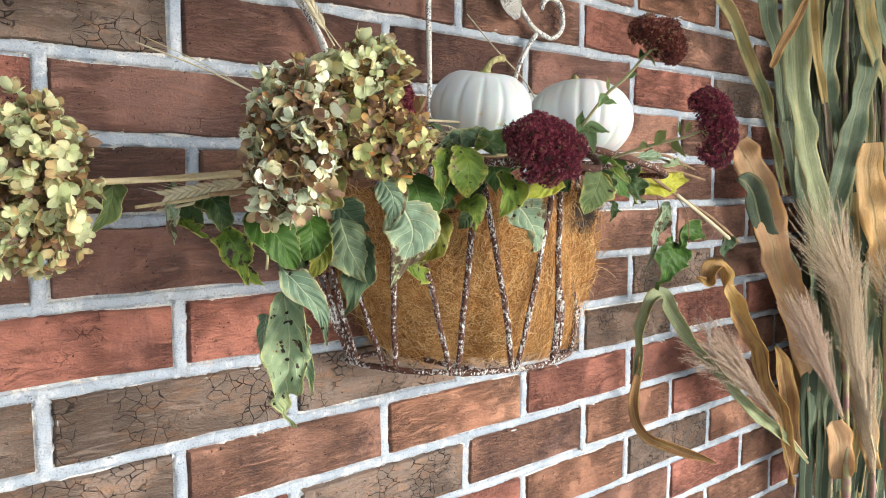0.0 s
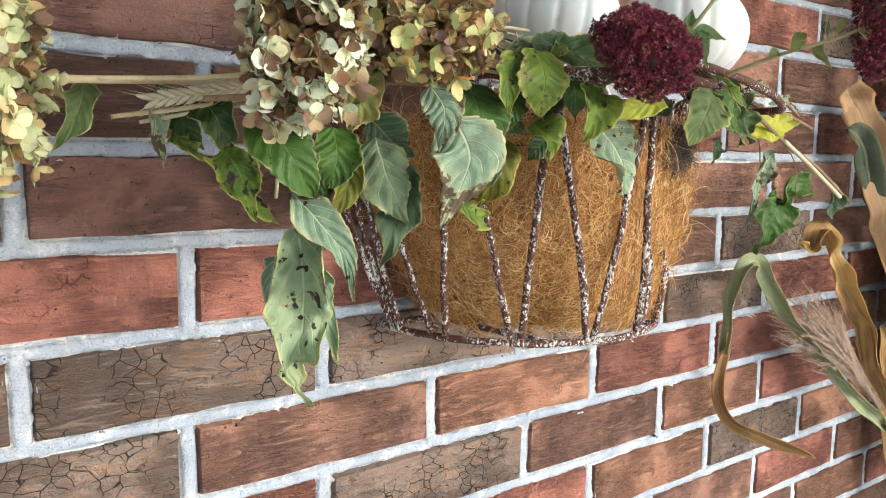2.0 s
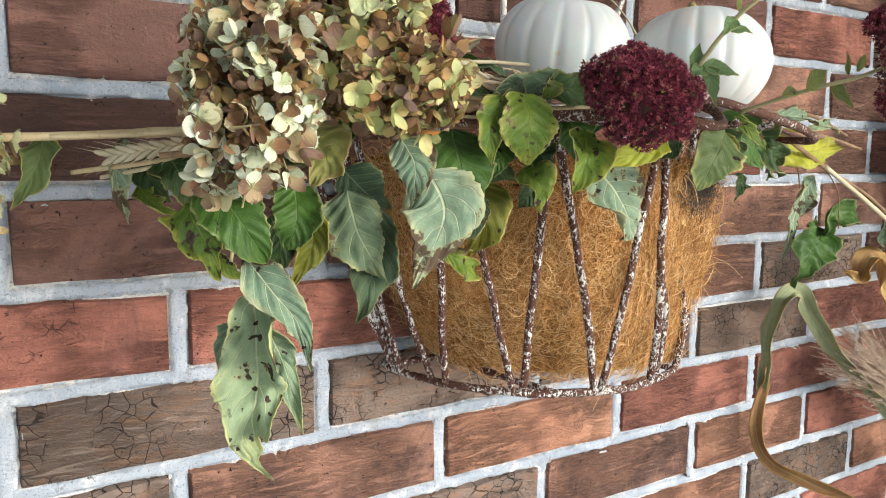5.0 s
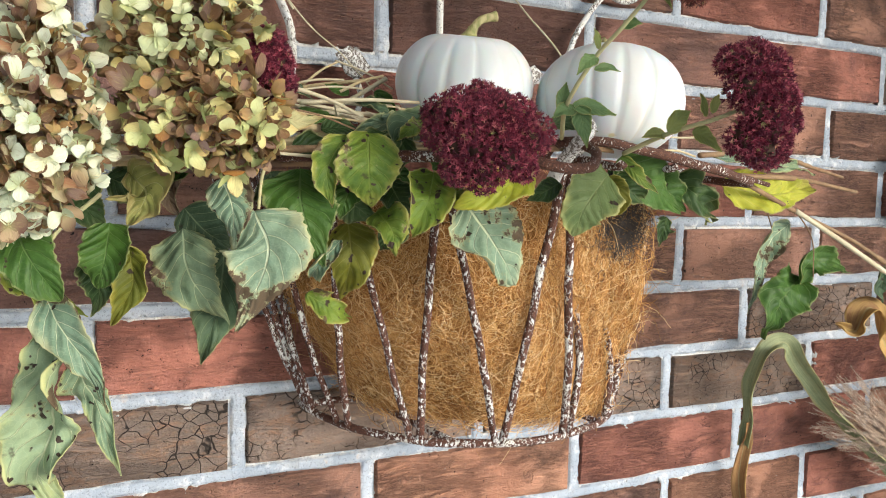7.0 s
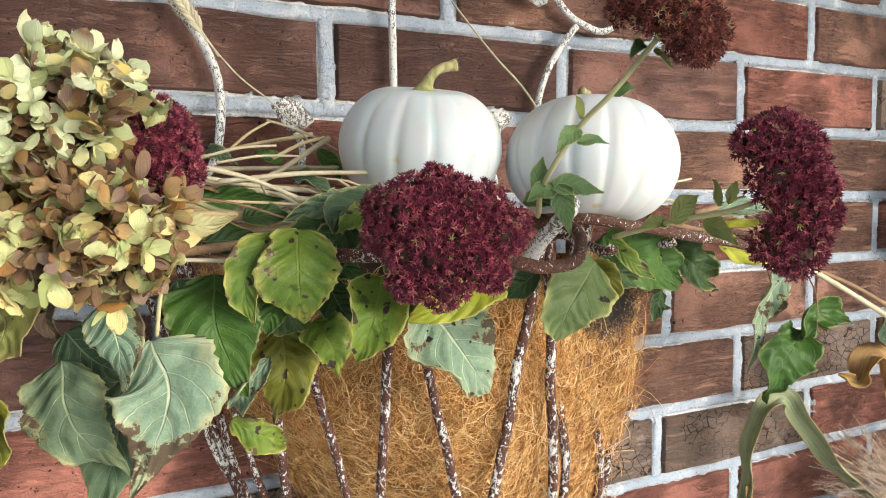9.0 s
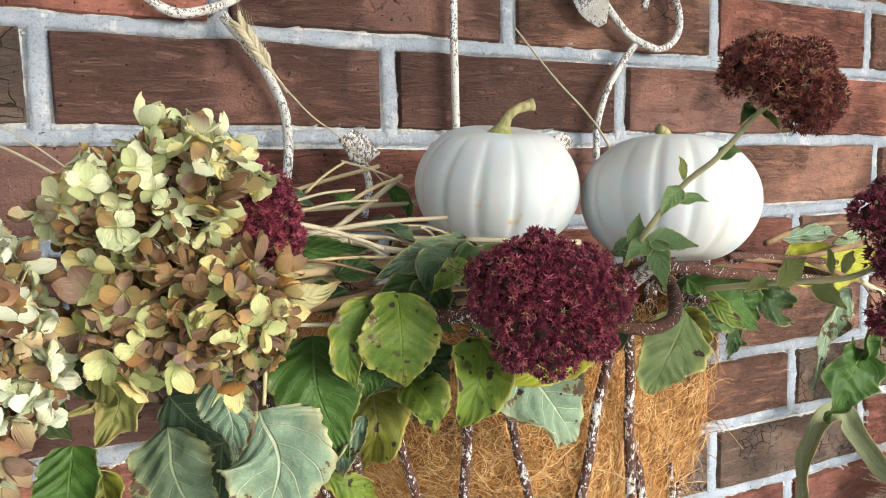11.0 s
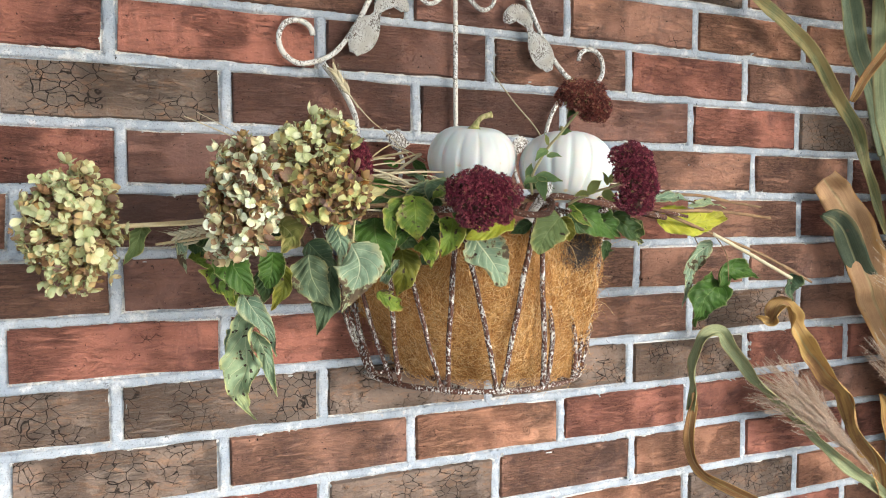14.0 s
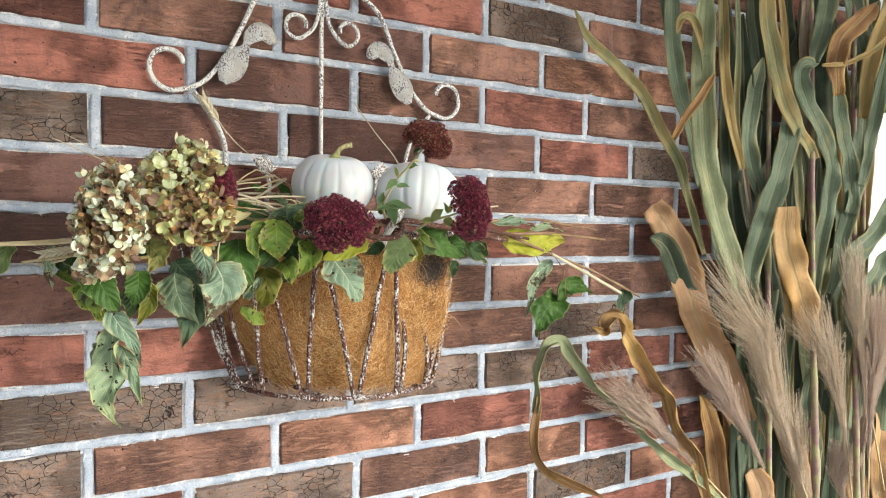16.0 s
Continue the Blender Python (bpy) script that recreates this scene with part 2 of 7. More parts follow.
# upright joints that stray from the even bond: course, brick: metres
STRAY = {(7, 3): -0.016, (6, 2): 0.006, (6, 3): 0.003, (5, -1): -0.003, (5, 0): 0.002, (5, 2): -0.004, (5, 3): -0.012, (4, 0): 0.005, (4, 1): 0.011, (4, 3): -0.003, (4, 4): -0.013, (3, -1): 0.008, (3, 3): 0.010,
         (2, -1): 0.019, (2, 0): 0.019, (2, 4): -0.004, (1, -1): -0.002, (1, 2): 0.016, (-1, -1): -0.004, (-1, 2): 0.005, (-2, 0): -0.004, (-2, 1): 0.002, (-3, 1): 0.0115, (-3, 2): 0.0105, (-3, 3): -0.001, (-4, 3): -0.002}
tagged(new("ground", mesh_of("ground", box(-400, 400, -600, 300, -0.3, 0.0), CONCRETE, False)), "pale grey concrete porch floor", "floor", kind="structure")
wall = tagged(new("wall_north", mesh_of("wall_core", box(-3.2, 1.83, 0.012, 0.22, 0.0, 3.0), MORTAR, False)),
              "brick house wall with pale mortar joints", "wall", kind="structure")
part("mortar_bed", box(-3.2, -1.0, 0.0045, 0.012, 0.0, 3.0), MORTAR, wall, smooth=False)
part("mortar_bed", box(-1.0, 1.83, 0.0045, 0.012, 0.0, 0.75), MORTAR, wall, smooth=False)
part("mortar_bed", box(-1.0, 1.83, 0.0045, 0.012, 2.25, 3.0), MORTAR, wall, smooth=False)


def lattice(nx, nz, cells, gen):
    """Smooth random values on a grid of nx by nz, with about so many cells across."""
    cz = max(2, int(cells * nz / nx))
    g = gen.uniform(-1, 1, (cells + 2, cz + 2))
    x, z = np.linspace(0, cells, nx), np.linspace(0, cz, nz)
    xi, zi = x.astype(int), z.astype(int)
    fx, fz = (x - xi)[:, None], (z - zi)[None, :]
    fx, fz = fx * fx * (3 - 2 * fx), fz * fz * (3 - 2 * fz)
    a, b, c, d = g[np.ix_(xi, zi)], g[np.ix_(xi + 1, zi)], g[np.ix_(xi, zi + 1)], g[np.ix_(xi + 1, zi + 1)]
    return (a * (1 - fx) + b * fx) * (1 - fz) + (c * (1 - fx) + d * fx) * fz


def joint(verts, faces, gen, start, along, across, length, half, step=0.0024):
    """One mortar joint: a struck, slightly hollow face, open at its edges here and there, smeared onto the bricks elsewhere."""
    n = int(length / step) + 1
    s = np.array([-1.0, -0.85, -0.72, -0.62, -0.52, -0.25, 0.25, 0.52, 0.62, 0.72, 0.85, 1.0])
    m = len(s)
    wave = lattice(n, m, max(3, int(length / 0.02)), gen) * 0.0007 + gen.uniform(-1, 1, (n, m)) * 0.00055
    y = 0.0016 + 0.0010 * (1 - s[None, :] ** 2) + wave
    y = y + 0.0042 * np.clip((np.abs(s[None, :]) - 0.56 + 0.07 * lattice(n, m, max(3, int(length / 0.006)), gen)) / 0.12, 0, 1)
    for end in (-1, 1):
        k = lattice(n, 2, max(3, int(length / 0.02)), gen)[:, :1] * 0.6 + lattice(n, 2, max(3, int(length / 0.005)), gen)[:, :1] * 0.55
        band = np.exp(-((s[None, :] - end * 0.64) / 0.10) ** 2)
        y = y + band * np.clip((k + 0.25) * 4, 0, 1) * 0.0058
        y = y - np.clip((end * s[None, :] - 0.6) * 3, 0, 1) * np.clip((-k - 0.55) * 2.5, 0, 1) * 0.0075
    u = np.linspace(0, length, n)
    wob = lattice(n, 2, max(2, int(length / 0.05)), gen)[:, :1] * 0.0010
    off = s[None, :] * half + wob
    o = len(verts)
    if along == 0:
        pts = np.stack((np.broadcast_to(start[0] + u[:, None], y.shape), y, start[1] + off), axis=-1)
    else:
        pts = np.stack((start[0] + off, y, np.broadcast_to(start[1] + u[:, None], y.shape)), axis=-1)
    verts.extend(pts.reshape(-1, 3).tolist())
    joint_uv.extend((abs(float(v)), 0.0) for v in np.broadcast_to(s[None, :], y.shape).ravel())
    q = (o + np.arange(n - 1)[:, None] * m + np.arange(m - 1)[None, :]).ravel()
    faces.extend(np.stack((q, q + m, q + m + 1, q + 1), axis=-1).tolist())


part("mortar_bed", box(-1.0, 1.83, 0.0078, 0.012, 0.75, 2.25), MORTAR, wall, smooth=False)
gen = np.random.default_rng(5)
jv, jf, joint_uv = [], [], []
for c in range(-7, 12):
    joint(jv, jf, gen, (-1.0, Z0 + c * H), 0, 2, 2.83, 0.0097)
    for i in range(-4, 8):
        joint(jv, jf, gen, ((i + (0.5 if c % 2 else 0.0)) * W + STRAY.get((c, i), 0.0), Z0 + c * H), 1, 0, H, 0.0116)
tagged(part("mortar_joint", raw_mesh("mortar_joint", jv, jf, MORTAR, True, joint_uv), None, wall), "uneven pale mortar struck between the bricks", kind="stuff")
# unseen ceiling, added to keep overhead sky and some sun off the wall top
tagged(new("ceiling", mesh_of("ceiling", box(-3.2, 3.6, -2.6, -0.04, 2.48, 2.58), WHITE_PAINT, False)), "unseen white porch ceiling added to shade the wall top", "ceiling", kind="structure")
trim = tagged(new("door_trim", mesh_of("trim", box(1.834, 1.96, -0.035, 0.22, 0.0, 3.0, 0.004), WHITE_PAINT, False)), "white painted door trim at the end of the brick wall", "trim", kind="structure")
for k in range(7):
    part("board", box(1.964 + 0.2 * k, 2.16 + 0.2 * k, -0.012, 0.2, 0.0, 3.0, 0.005), WHITE_PAINT, trim, smooth=False)


# ---- wall basket ----
def liner_material():
    s = Shader("coconut_fibre", 0.95, 0.1)
    p = s.place()
    a, b = s.noise(22, 4, 0.6, p), s.noise(300, 4, 0.7, p, 1.5)
    col = s.mix(a, (0.40, 0.18, 0.055), (0.52, 0.25, 0.08))
    col = s.mix(s.where(b, 0.45, 0.65), col, (0.16, 0.07, 0.025))
    s.bump(b, 1.0, 0.004)
    return s.done(col)


def fibre_material():
    s = Shader("loose_fibre", 0.75, 0.25)
    col = ramp(s, s.island(), [(0.0, (0.26, 0.11, 0.03)), (0.3, (0.56, 0.28, 0.09)), (0.65, (0.74, 0.43, 0.16)), (1.0, (0.90, 0.68, 0.38))])
    grey = s.where(s.noise(16, 3, 0.5, s.place()), 0.60, 0.75)
    return s.done(s.mix(s.math("MULTIPLY", grey, 0.45), col, (0.17, 0.13, 0.10)))


LINER, FIBRE = liner_material(), fibre_material()
CX, CY = 0.33, -0.012          # middle of the half-round basket at the wall
TOP_Z, LOW_Z = 1.562, 1.338


def on_cone(a, k, grow=0.0):
    """A place on the basket's side: a degrees round from its left end, k from the bottom (0) to the top (1)."""
    wide, deep, mid = 0.155 + 0.036 * k + grow, 0.175 + 0.020 * k + grow, 0.338 - 0.013 * k
    return Vector((mid - wide * math.cos(radians(a)), CY - deep * math.sin(radians(a)), LOW_Z + (TOP_Z - LOW_Z) * k))


def on_rim(a, k, grow=0.0):
    """A place on the wider rim that stands out over the top of the basket."""
    wide, deep, mid = 0.155 + 0.055 * k + grow, 0.168 + 0.100 * k + grow, 0.338 - 0.020 * k
    return Vector((mid - wide * math.cos(radians(a)), CY - deep * math.sin(radians(a)), LOW_Z + (TOP_Z - LOW_Z) * k))


basket = thing("wall_basket", (CX, -0.01, LOW_Z), "half-round wrought iron wall basket with flaking white paint and rust", "wall basket")


def bpart(name, bm, material, label="", parent=None):
    ob = part(name, bm, material, parent or basket, label)
    if parent is None:
        ob.matrix_parent_inverse = Matrix.Translation(-basket.location)
    return ob


def bent(bm, seed, amount=0.0012):
    for v in bm.verts:
        v.co += noise.noise_vector(v.co * 35 + Vector((seed, 0, 0))) * amount
    return bm


ring = [on_cone(a, 0) for a in range(0, 181, 5)]
bpart("bottom_ring", bent(sweep(ring, 0.0034, 8), 1), IRON)
bpart("bottom_bar", bent(sweep(spline([on_cone(2, 0), Vector((CX, CY, LOW_Z)), on_cone(178, 0)], 16), 0.0034, 8), 2), IRON)
bpart("bottom_bar", bent(sweep(spline([Vector((CX - 0.09, CY, LOW_Z + 0.002)), on_cone(62, 0.0, -0.004)], 8), 0.003, 8), 3), IRON)
bpart("bottom_bar", bent(sweep(spline([Vector((CX + 0.09, CY, LOW_Z + 0.002)), on_cone(118, 0.0, -0.004)], 8), 0.003, 8), 3), IRON)
# bars from the bottom ring to the rim, in leaning pairs: angle of the foot, angle of the top, how far the top is pushed into the liner
bars = [(8, 1, -0.03), (9, 3, -0.012), (11, 7, 0), (24, 12, 0), (29, 39, 0), (50, 41, 0), (53, 64, 0), (75, 64, 0), (77, 93, 0), (98, 94, 0), (100, 111, 0.022), (123, 112, 0.022), (125, 129, 0.016), (139, 142, -0.005), (143, 147, -0.007), (170, 160, 0), (172, 177, 0)]
for i, (a, top, inset) in enumerate(bars):
    bar = [on_cone(a + (top - a) * k, k, 0.0055 * min(1, k * 4) - inset * max(0.0, min(1, k * 3 - 0.6) if inset > 0 else k)) for k in (0, 0.25, 0.5, 0.75, 1.0)]
    bpart("strut", bent(sweep(spline(bar, 14), 0.0034, 8, 0.8), 5 + i), IRON)
for a in (41, 64, 93.5, 111, 147):
    tie = [on_cone(a, 0.99, 0.005), on_cone(a, 1.02, 0.02), on_rim(a, 0.99, -0.002), on_rim(a, 1.0, 0.006)]
    bpart("rim_tie", bent(sweep(spline(tie, 10), 0.0036, 8, 0.8), 30 + a), IRON)
# the rim: two rods whose curled ends meet at the front
left = [on_rim(a, 1.0, 0.004 + 0.034 * a / 80) for a in range(0, 76, 6)] + [Vector(p) for p in ((0.262, -0.312, 1.557), (0.285, -0.307, 1.557), (0.305, -0.29, 1.562), (0.318, -0.272, 1.57), (0.317, -0.256, 1.576), (0.308, -0.25, 1.577))]
bpart("rim_rod", bent(sweep(spline(left, 80), 0.0036, 10), 40), IRON_RUST, "bare rusty rim rod with a curled end")
right = [Vector(p) for p in ((0.304, -0.225, 1.56), (0.306, -0.242, 1.575), (0.328, -0.262, 1.577), (0.37, -0.268, 1.571), (0.42, -0.264, 1.564), (0.47, -0.25, 1.557), (0.514, -0.226, 1.552), (0.538, -0.18, 1.553), (0.552, -0.1, 1.558), (0.552, -0.014, 1.56))]
bpart("rim_rod", bent(sweep(spline(right, 70), 0.0036, 10), 50), IRON_RUST, "bare rusty rim rod with a curled end")
loop = [on_cone(87.5, 0.90, 0.006), on_cone(87.5, 1.0, 0.03), on_rim(89, 1.09, -0.02), on_rim(92, 1.12, -0.034), on_rim(93, 1.04, -0.045)]
bpart("rim_loop", bent(sweep(spline(loop, 24), 0.0056, 8, 0.6), 60), IRON_PALE, "white flaking strap looped over the rim")
# the flat scrollwork against the wall
YB = -0.013


def flat(pts, y=YB):
    return [Vector((x, y, z)) for x, z in pts]


bpart("centre_rod", bent(sweep(spline(flat([(0.319, 1.345), (0.319, 1.6), (0.318, 1.93), (0.318, 2.02)]), 40), 0.0034, 8), 70), IRON_PALE)


def curl(cx, cz, r0, r1, a0, a1, n=9):
    return [(cx + (r0 + (r1 - r0) * k / n) * math.cos(radians(a0 + (a1 - a0) * k / n)), cz + (r0 + (r1 - r0) * k / n) * math.sin(radians(a0 + (a1 - a0) * k / n))) for k in range(n + 1)]


for sgn in (-1, 1):
    mx = 0.319
    big = [(0.012, 1.955), (0.03, 1.93), (0.068, 1.925), (0.1, 1.9), (0.122, 1.855), (0.148, 1.805), (0.18, 1.766), (0.212, 1.752)] + curl(0.222, 1.784, 0.033, 0.017, -78, 165)
    bpart("scroll", bent(sweep(spline(flat([(mx + sgn * x, z) for x, z in big]), 80), 0.0036, 8), 80 + sgn), IRON_PALE)
    small = [(0.003, 1.925), (0.006, 1.895), (0.014, 1.868), (0.03, 1.850)] + curl(0.041, 1.866, 0.02, 0.013, -85, 190)
    bpart("scroll", bent(sweep(spline(flat([(mx + sgn * x, z) for x, z in small], YB - 0.003), 60), 0.0032, 8), 90 + sgn), IRON_PALE)
    arm = [(0.192, 1.752), (0.172, 1.728), (0.155, 1.70), (0.147, 1.67), (0.152, 1.62), (0.185, 1.575)]
    bpart("scroll_arm", bent(sweep(spline(flat([(mx + sgn * x, z) for x, z in arm], YB - 0.002), 30), 0.0046, 8, 0.7), 100 + sgn), IRON_PALE)
    # sheet-metal leaf, a hooked teardrop on the scroll
    spine = spline([(mx + sgn * x, YB - 0.004, z) for x, z in ((0.152, 1.768), (0.14, 1.79), (0.122, 1.817), (0.112, 1.838), (0.094, 1.848), (0.074, 1.832))], 22)
    bm = bmesh.new()
    rows = []
    for k, p in enumerate(spine):
        u = k / 22
        d = (spine[min(k + 1, 22)] - spine[max(k - 1, 0)]).normalized()
        x = Vector((d.z, 0, -d.x))
        w = 0.0195 * math.sin(math.pi * u / 0.44) ** 0.6 if 0 < u < 0.44 else 0.0
        w = max(w, 0.0058 + 0.0075 * max(0.0, math.sin(math.pi * (u - 0.5) / 0.5)) ** 0.8) if u < 0.99 else 0.001
        rows.append([bm.verts.new(p + x * w * q + Vector((0, -0.004 * (1 - q * q), 0))) for q in (-1, -0.5, 0, 0.5, 1)])
    for a, b in zip(rows, rows[1:]):
        for q in range(4):
            bm.faces.new((a[q], a[q + 1], b[q + 1], b[q]))
    geom = bmesh.ops.solidify(bm, geom=bm.faces[:], thickness=0.0014)
    bmesh.ops.recalc_face_normals(bm, faces=bm.faces)
    bpart("metal_leaf", bm, LEAF_PAINT, "white flaking sheet-metal leaf")
    # a small spotted kite-shaped leaf low on the arm
    ox = mx + sgn * 0.096
    kite = [Vector((ox + sgn * x, -0.024 - 0.2 * (z - 1.64), z)) for x, z in ((0.015, 1.661), (0.003, 1.669), (-0.008, 1.664), (-0.020, 1.651), (-0.006, 1.640), (0.004, 1.645))]
    bm = bmesh.new()
    rim = [bm.verts.new(p) for p in kite]
    hub = bm.verts.new(sum(kite, Vector()) / 6 + Vector((0, -0.004, 0)))
    for a in range(6):
        bm.faces.new((rim[a], rim[(a + 1) % 6], hub))
    bmesh.ops.subdivide_edges(bm, edges=bm.edges[:], cuts=2, use_grid_fill=True)
    bmesh.ops.solidify(bm, geom=bm.faces[:], thickness=0.0014)
    bmesh.ops.recalc_face_normals(bm, faces=bm.faces)
    bpart("metal_leaf", bm, KITE_PAINT, "white sheet-metal leaf spotted with rust")
    hook = spline([(ox - sgn * 0.006, -0.025, 1.641), (ox - sgn * 0.010, -0.028, 1.625), (ox - sgn * 0.004, -0.03, 1.60)], 8)
    bpart("leaf_stalk", sweep(hook, 0.003, 8), IRON_PALE)

# ---- coconut fibre liner ----
liner = thing("basket_liner", (CX, -0.1, LOW_Z), "shaggy brown coconut fibre liner inside the wall basket", "liner")


def liner_at(a, k, out=0.0):
    """k: 0 at the middle of the bottom, 0.3 at its edge, 1 at the top edge."""
    if k < 0.3:
        q, r, z = 0.0, 0.93 * k / 0.3, LOW_Z + 0.006
    else:
        q = (k - 0.3) / 0.7
        r, z = 0.93 + 0.07 * math.sin(min(1, q / 0.34) * math.pi / 2), LOW_Z + 0.006 + (TOP_Z - LOW_Z - 0.035) * q
        z += 0.012 * noise.noise(Vector((a * 0.05, 3.1, 0))) * q
    edge = on_cone(a, (z - LOW_Z) / (TOP_Z - LOW_Z), -0.013 + 0.005 * math.sin(math.pi * q))
    if a > 95:
        rise = (z - LOW_Z) / (TOP_Z - LOW_Z)
        near, end = on_cone(95, rise, -0.011), on_cone(178, rise, -0.013)
        turn = on_cone(127, rise, 0.002 + 0.009 * min(1, q * 1.8))
        edge = near.lerp(turn, (a - 95) / 32) if a < 127 else turn.lerp(end, (a - 127) / 51)
    west = max(0.0, math.cos(radians(a)))
    r *= 1 - 0.26 * west * (1 - min(1, q * 1.7)) ** 1.3
    p = Vector((CX + (edge.x - CX) * r, CY + (edge.y - CY) * r, z))
    lump = noise.noise(p * 14) * 0.007 * min(1, k * 2) + noise.noise(p * 40) * 0.004
    d = Vector((-math.cos(radians(a)), -math.sin(radians(a)), -0.35)).normalized()
    p += d * (lump + out)
    p.y = min(p.y, -0.006)
    return p


vs, fs = [], []
NA, NK = 72, 34
for j in range(NK + 1):
    for i in range(NA + 1):
        vs.append(liner_at(2 + 176 * i / NA, j / NK)[:])
for j in range(NK):
    for i in range(NA):
        o = j * (NA + 1) + i
        fs.append((o, o + 1, o + NA + 2, o + NA + 1))
body = part("body", raw_mesh("liner_body", vs, fs, LINER), None, liner)
body.matrix_parent_inverse = Matrix.Translation(-liner.location)
mod = body.modifiers.new("thick", "SOLIDIFY")
mod.thickness, mod.offset = 0.012, -1.0
# soil heap that carries the arrangement
SOIL = plain_material("dark_soil", (0.035, 0.026, 0.02), (0.07, 0.05, 0.038), 0.95, 60)
vs, fs = [], []
for j in range(9):
    for i in range(37):
        a, r = 2 + 176 * i / 36, j / 8
        e = on_cone(a, 0.78, -0.012)
        p = Vector((CX + (e.x - CX) * r, CY + (e.y - CY) * r, 1.512 + 0.035 * (1 - r ** 2)))
        p.z += 0.012 * noise.noise(p * 30)
        vs.append(p[:])
for j in range(8):
    for i in range(36):
        o = j * 37 + i
        fs.append((o, o + 1, o + 38, o + 37))
tagged(new("soil", raw_mesh("soil", vs, fs, SOIL)), "dark potting soil filling the basket liner", "soil", kind="stuff")


def strands(count, place, length, thick, seed, curl_amount=1.0, sides=3, steps=6):
    """Loose curly fibres, each a thin bent thread. place(rng) gives a start, a way and an outward normal."""
    rng = random.Random(seed)
    vs, fs = [], []
    for _ in range(count):
        p, d, nrm = place(rng)
        L, r = length * rng.uniform(0.45, 1.4), thick * rng.uniform(0.6, 1.5)
        bend = rng.uniform(-1, 1) * curl_amount * 3.0
        lift = rng.uniform(-0.05, 0.28)
        side = d.cross(nrm).normalized()
        o = len(vs)
        for k in range(steps + 1):
            t = side * r, nrm * r
            for q in range(sides):
                a = 2 * math.pi * q / sides
                w = 1.0 - 0.5 * k / steps
                vs.append((p + (t[0] * math.cos(a) + t[1] * math.sin(a)) * w)[:])
            turn = bend / steps + rng.uniform(-0.25, 0.25)
            d = (d + side * turn + nrm * (lift * 0.12 + rng.uniform(-0.12, 0.1)) * (1.0 if k < steps / 2 else -1.2)).normalized()
            side = d.cross(nrm).normalized()
            p = p + d * (L / steps)
        for k in range(steps):
            for q in range(sides):
                a, b = o + k * sides + q, o + k * sides + (q + 1) % sides
                fs.append((a, b, b + sides, a + sides))
    return vs, fs


def fibre_start(rng):
    a, k = rng.uniform(4, 176), rng.uniform(0.24, 1.0) ** 0.85
    p = liner_at(a, k, 0.0012)
    q, s = liner_at(a + 2, k, 0.0012), liner_at(a, k + 0.03, 0.0012)
    n = (q - p).cross(s - p).normalized()
    if n.dot(Vector((-math.cos(radians(a)), -math.sin(radians(a)), 0))) < 0:
        n = -n
    t = Vector((rng.uniform(-1, 1), rng.uniform(-1, 1), rng.uniform(-1, 1)))
    if a > 92:
        t = Vector((t.x * 2.4, t.y * 2.0, t.z * 0.7))
        p += n * rng.uniform(0.0, 0.004)
    return p - n * 0.001, (t - n * t.dot(n) * 0.88).normalized(), n


vs, fs = strands(14500, fibre_start, 0.036, 0.00033, 7, 3.4, 3, 9)
fib = tagged(part("fibre", raw_mesh("fibre", vs, fs, FIBRE), None, liner), "loose golden-brown curly fibres", kind="stuff")
fib.matrix_parent_inverse = Matrix.Translation(-liner.location)


def tuft_start(rng):
    a, k = rng.gauss(118, 3.6), min(1.0, rng.gauss(0.93, 0.035))
    p = liner_at(a, k, 0.004)
    return p, Vector((rng.uniform(-1, 1), rng.uniform(-0.5, 0.1), rng.uniform(-1, 1))).normalized(), Vector((0.1, -1, 0.1)).normalized()


SOIL_HAIR = plain_material("soiled_fibre", (0.05, 0.04, 0.036), (0.16, 0.13, 0.11), 0.9, 90)
vs, fs = strands(900, tuft_start, 0.022, 0.00026, 9, 3.0, 3, 8)
fib = tagged(part("soiled_fibre", raw_mesh("soiled_fibre", vs, fs, SOIL_HAIR), None, liner), "matted grey fibre dark with soil", kind="stuff")
fib.matrix_parent_inverse = Matrix.Translation(-liner.location)


def stray_start(rng):
    a = rng.choice((rng.uniform(4, 30), rng.uniform(100, 178), rng.uniform(130, 178)))
    p = liner_at(a, rng.uniform(0.55, 1.0), 0.001)
    n = Vector((-math.cos(radians(a)), -math.sin(radians(a)), rng.uniform(-0.5, 0.5))).normalized()
    d = (n + Vector((rng.uniform(-0.6, 0.6), rng.uniform(-0.6, 0.6), rng.uniform(-0.6, 0.3)))).normalized()
    return p, d, n.cross(d).normalized()


vs, fs = strands(260, stray_start, 0.026, 0.0002, 8, 0.8)
fib = tagged(part("stray_fibre", raw_mesh("stray_fibre", vs, fs, FIBRE), None, liner), "fine fibres that stand off the liner", kind="stuff")
fib.matrix_parent_inverse = Matrix.Translation(-liner.location)


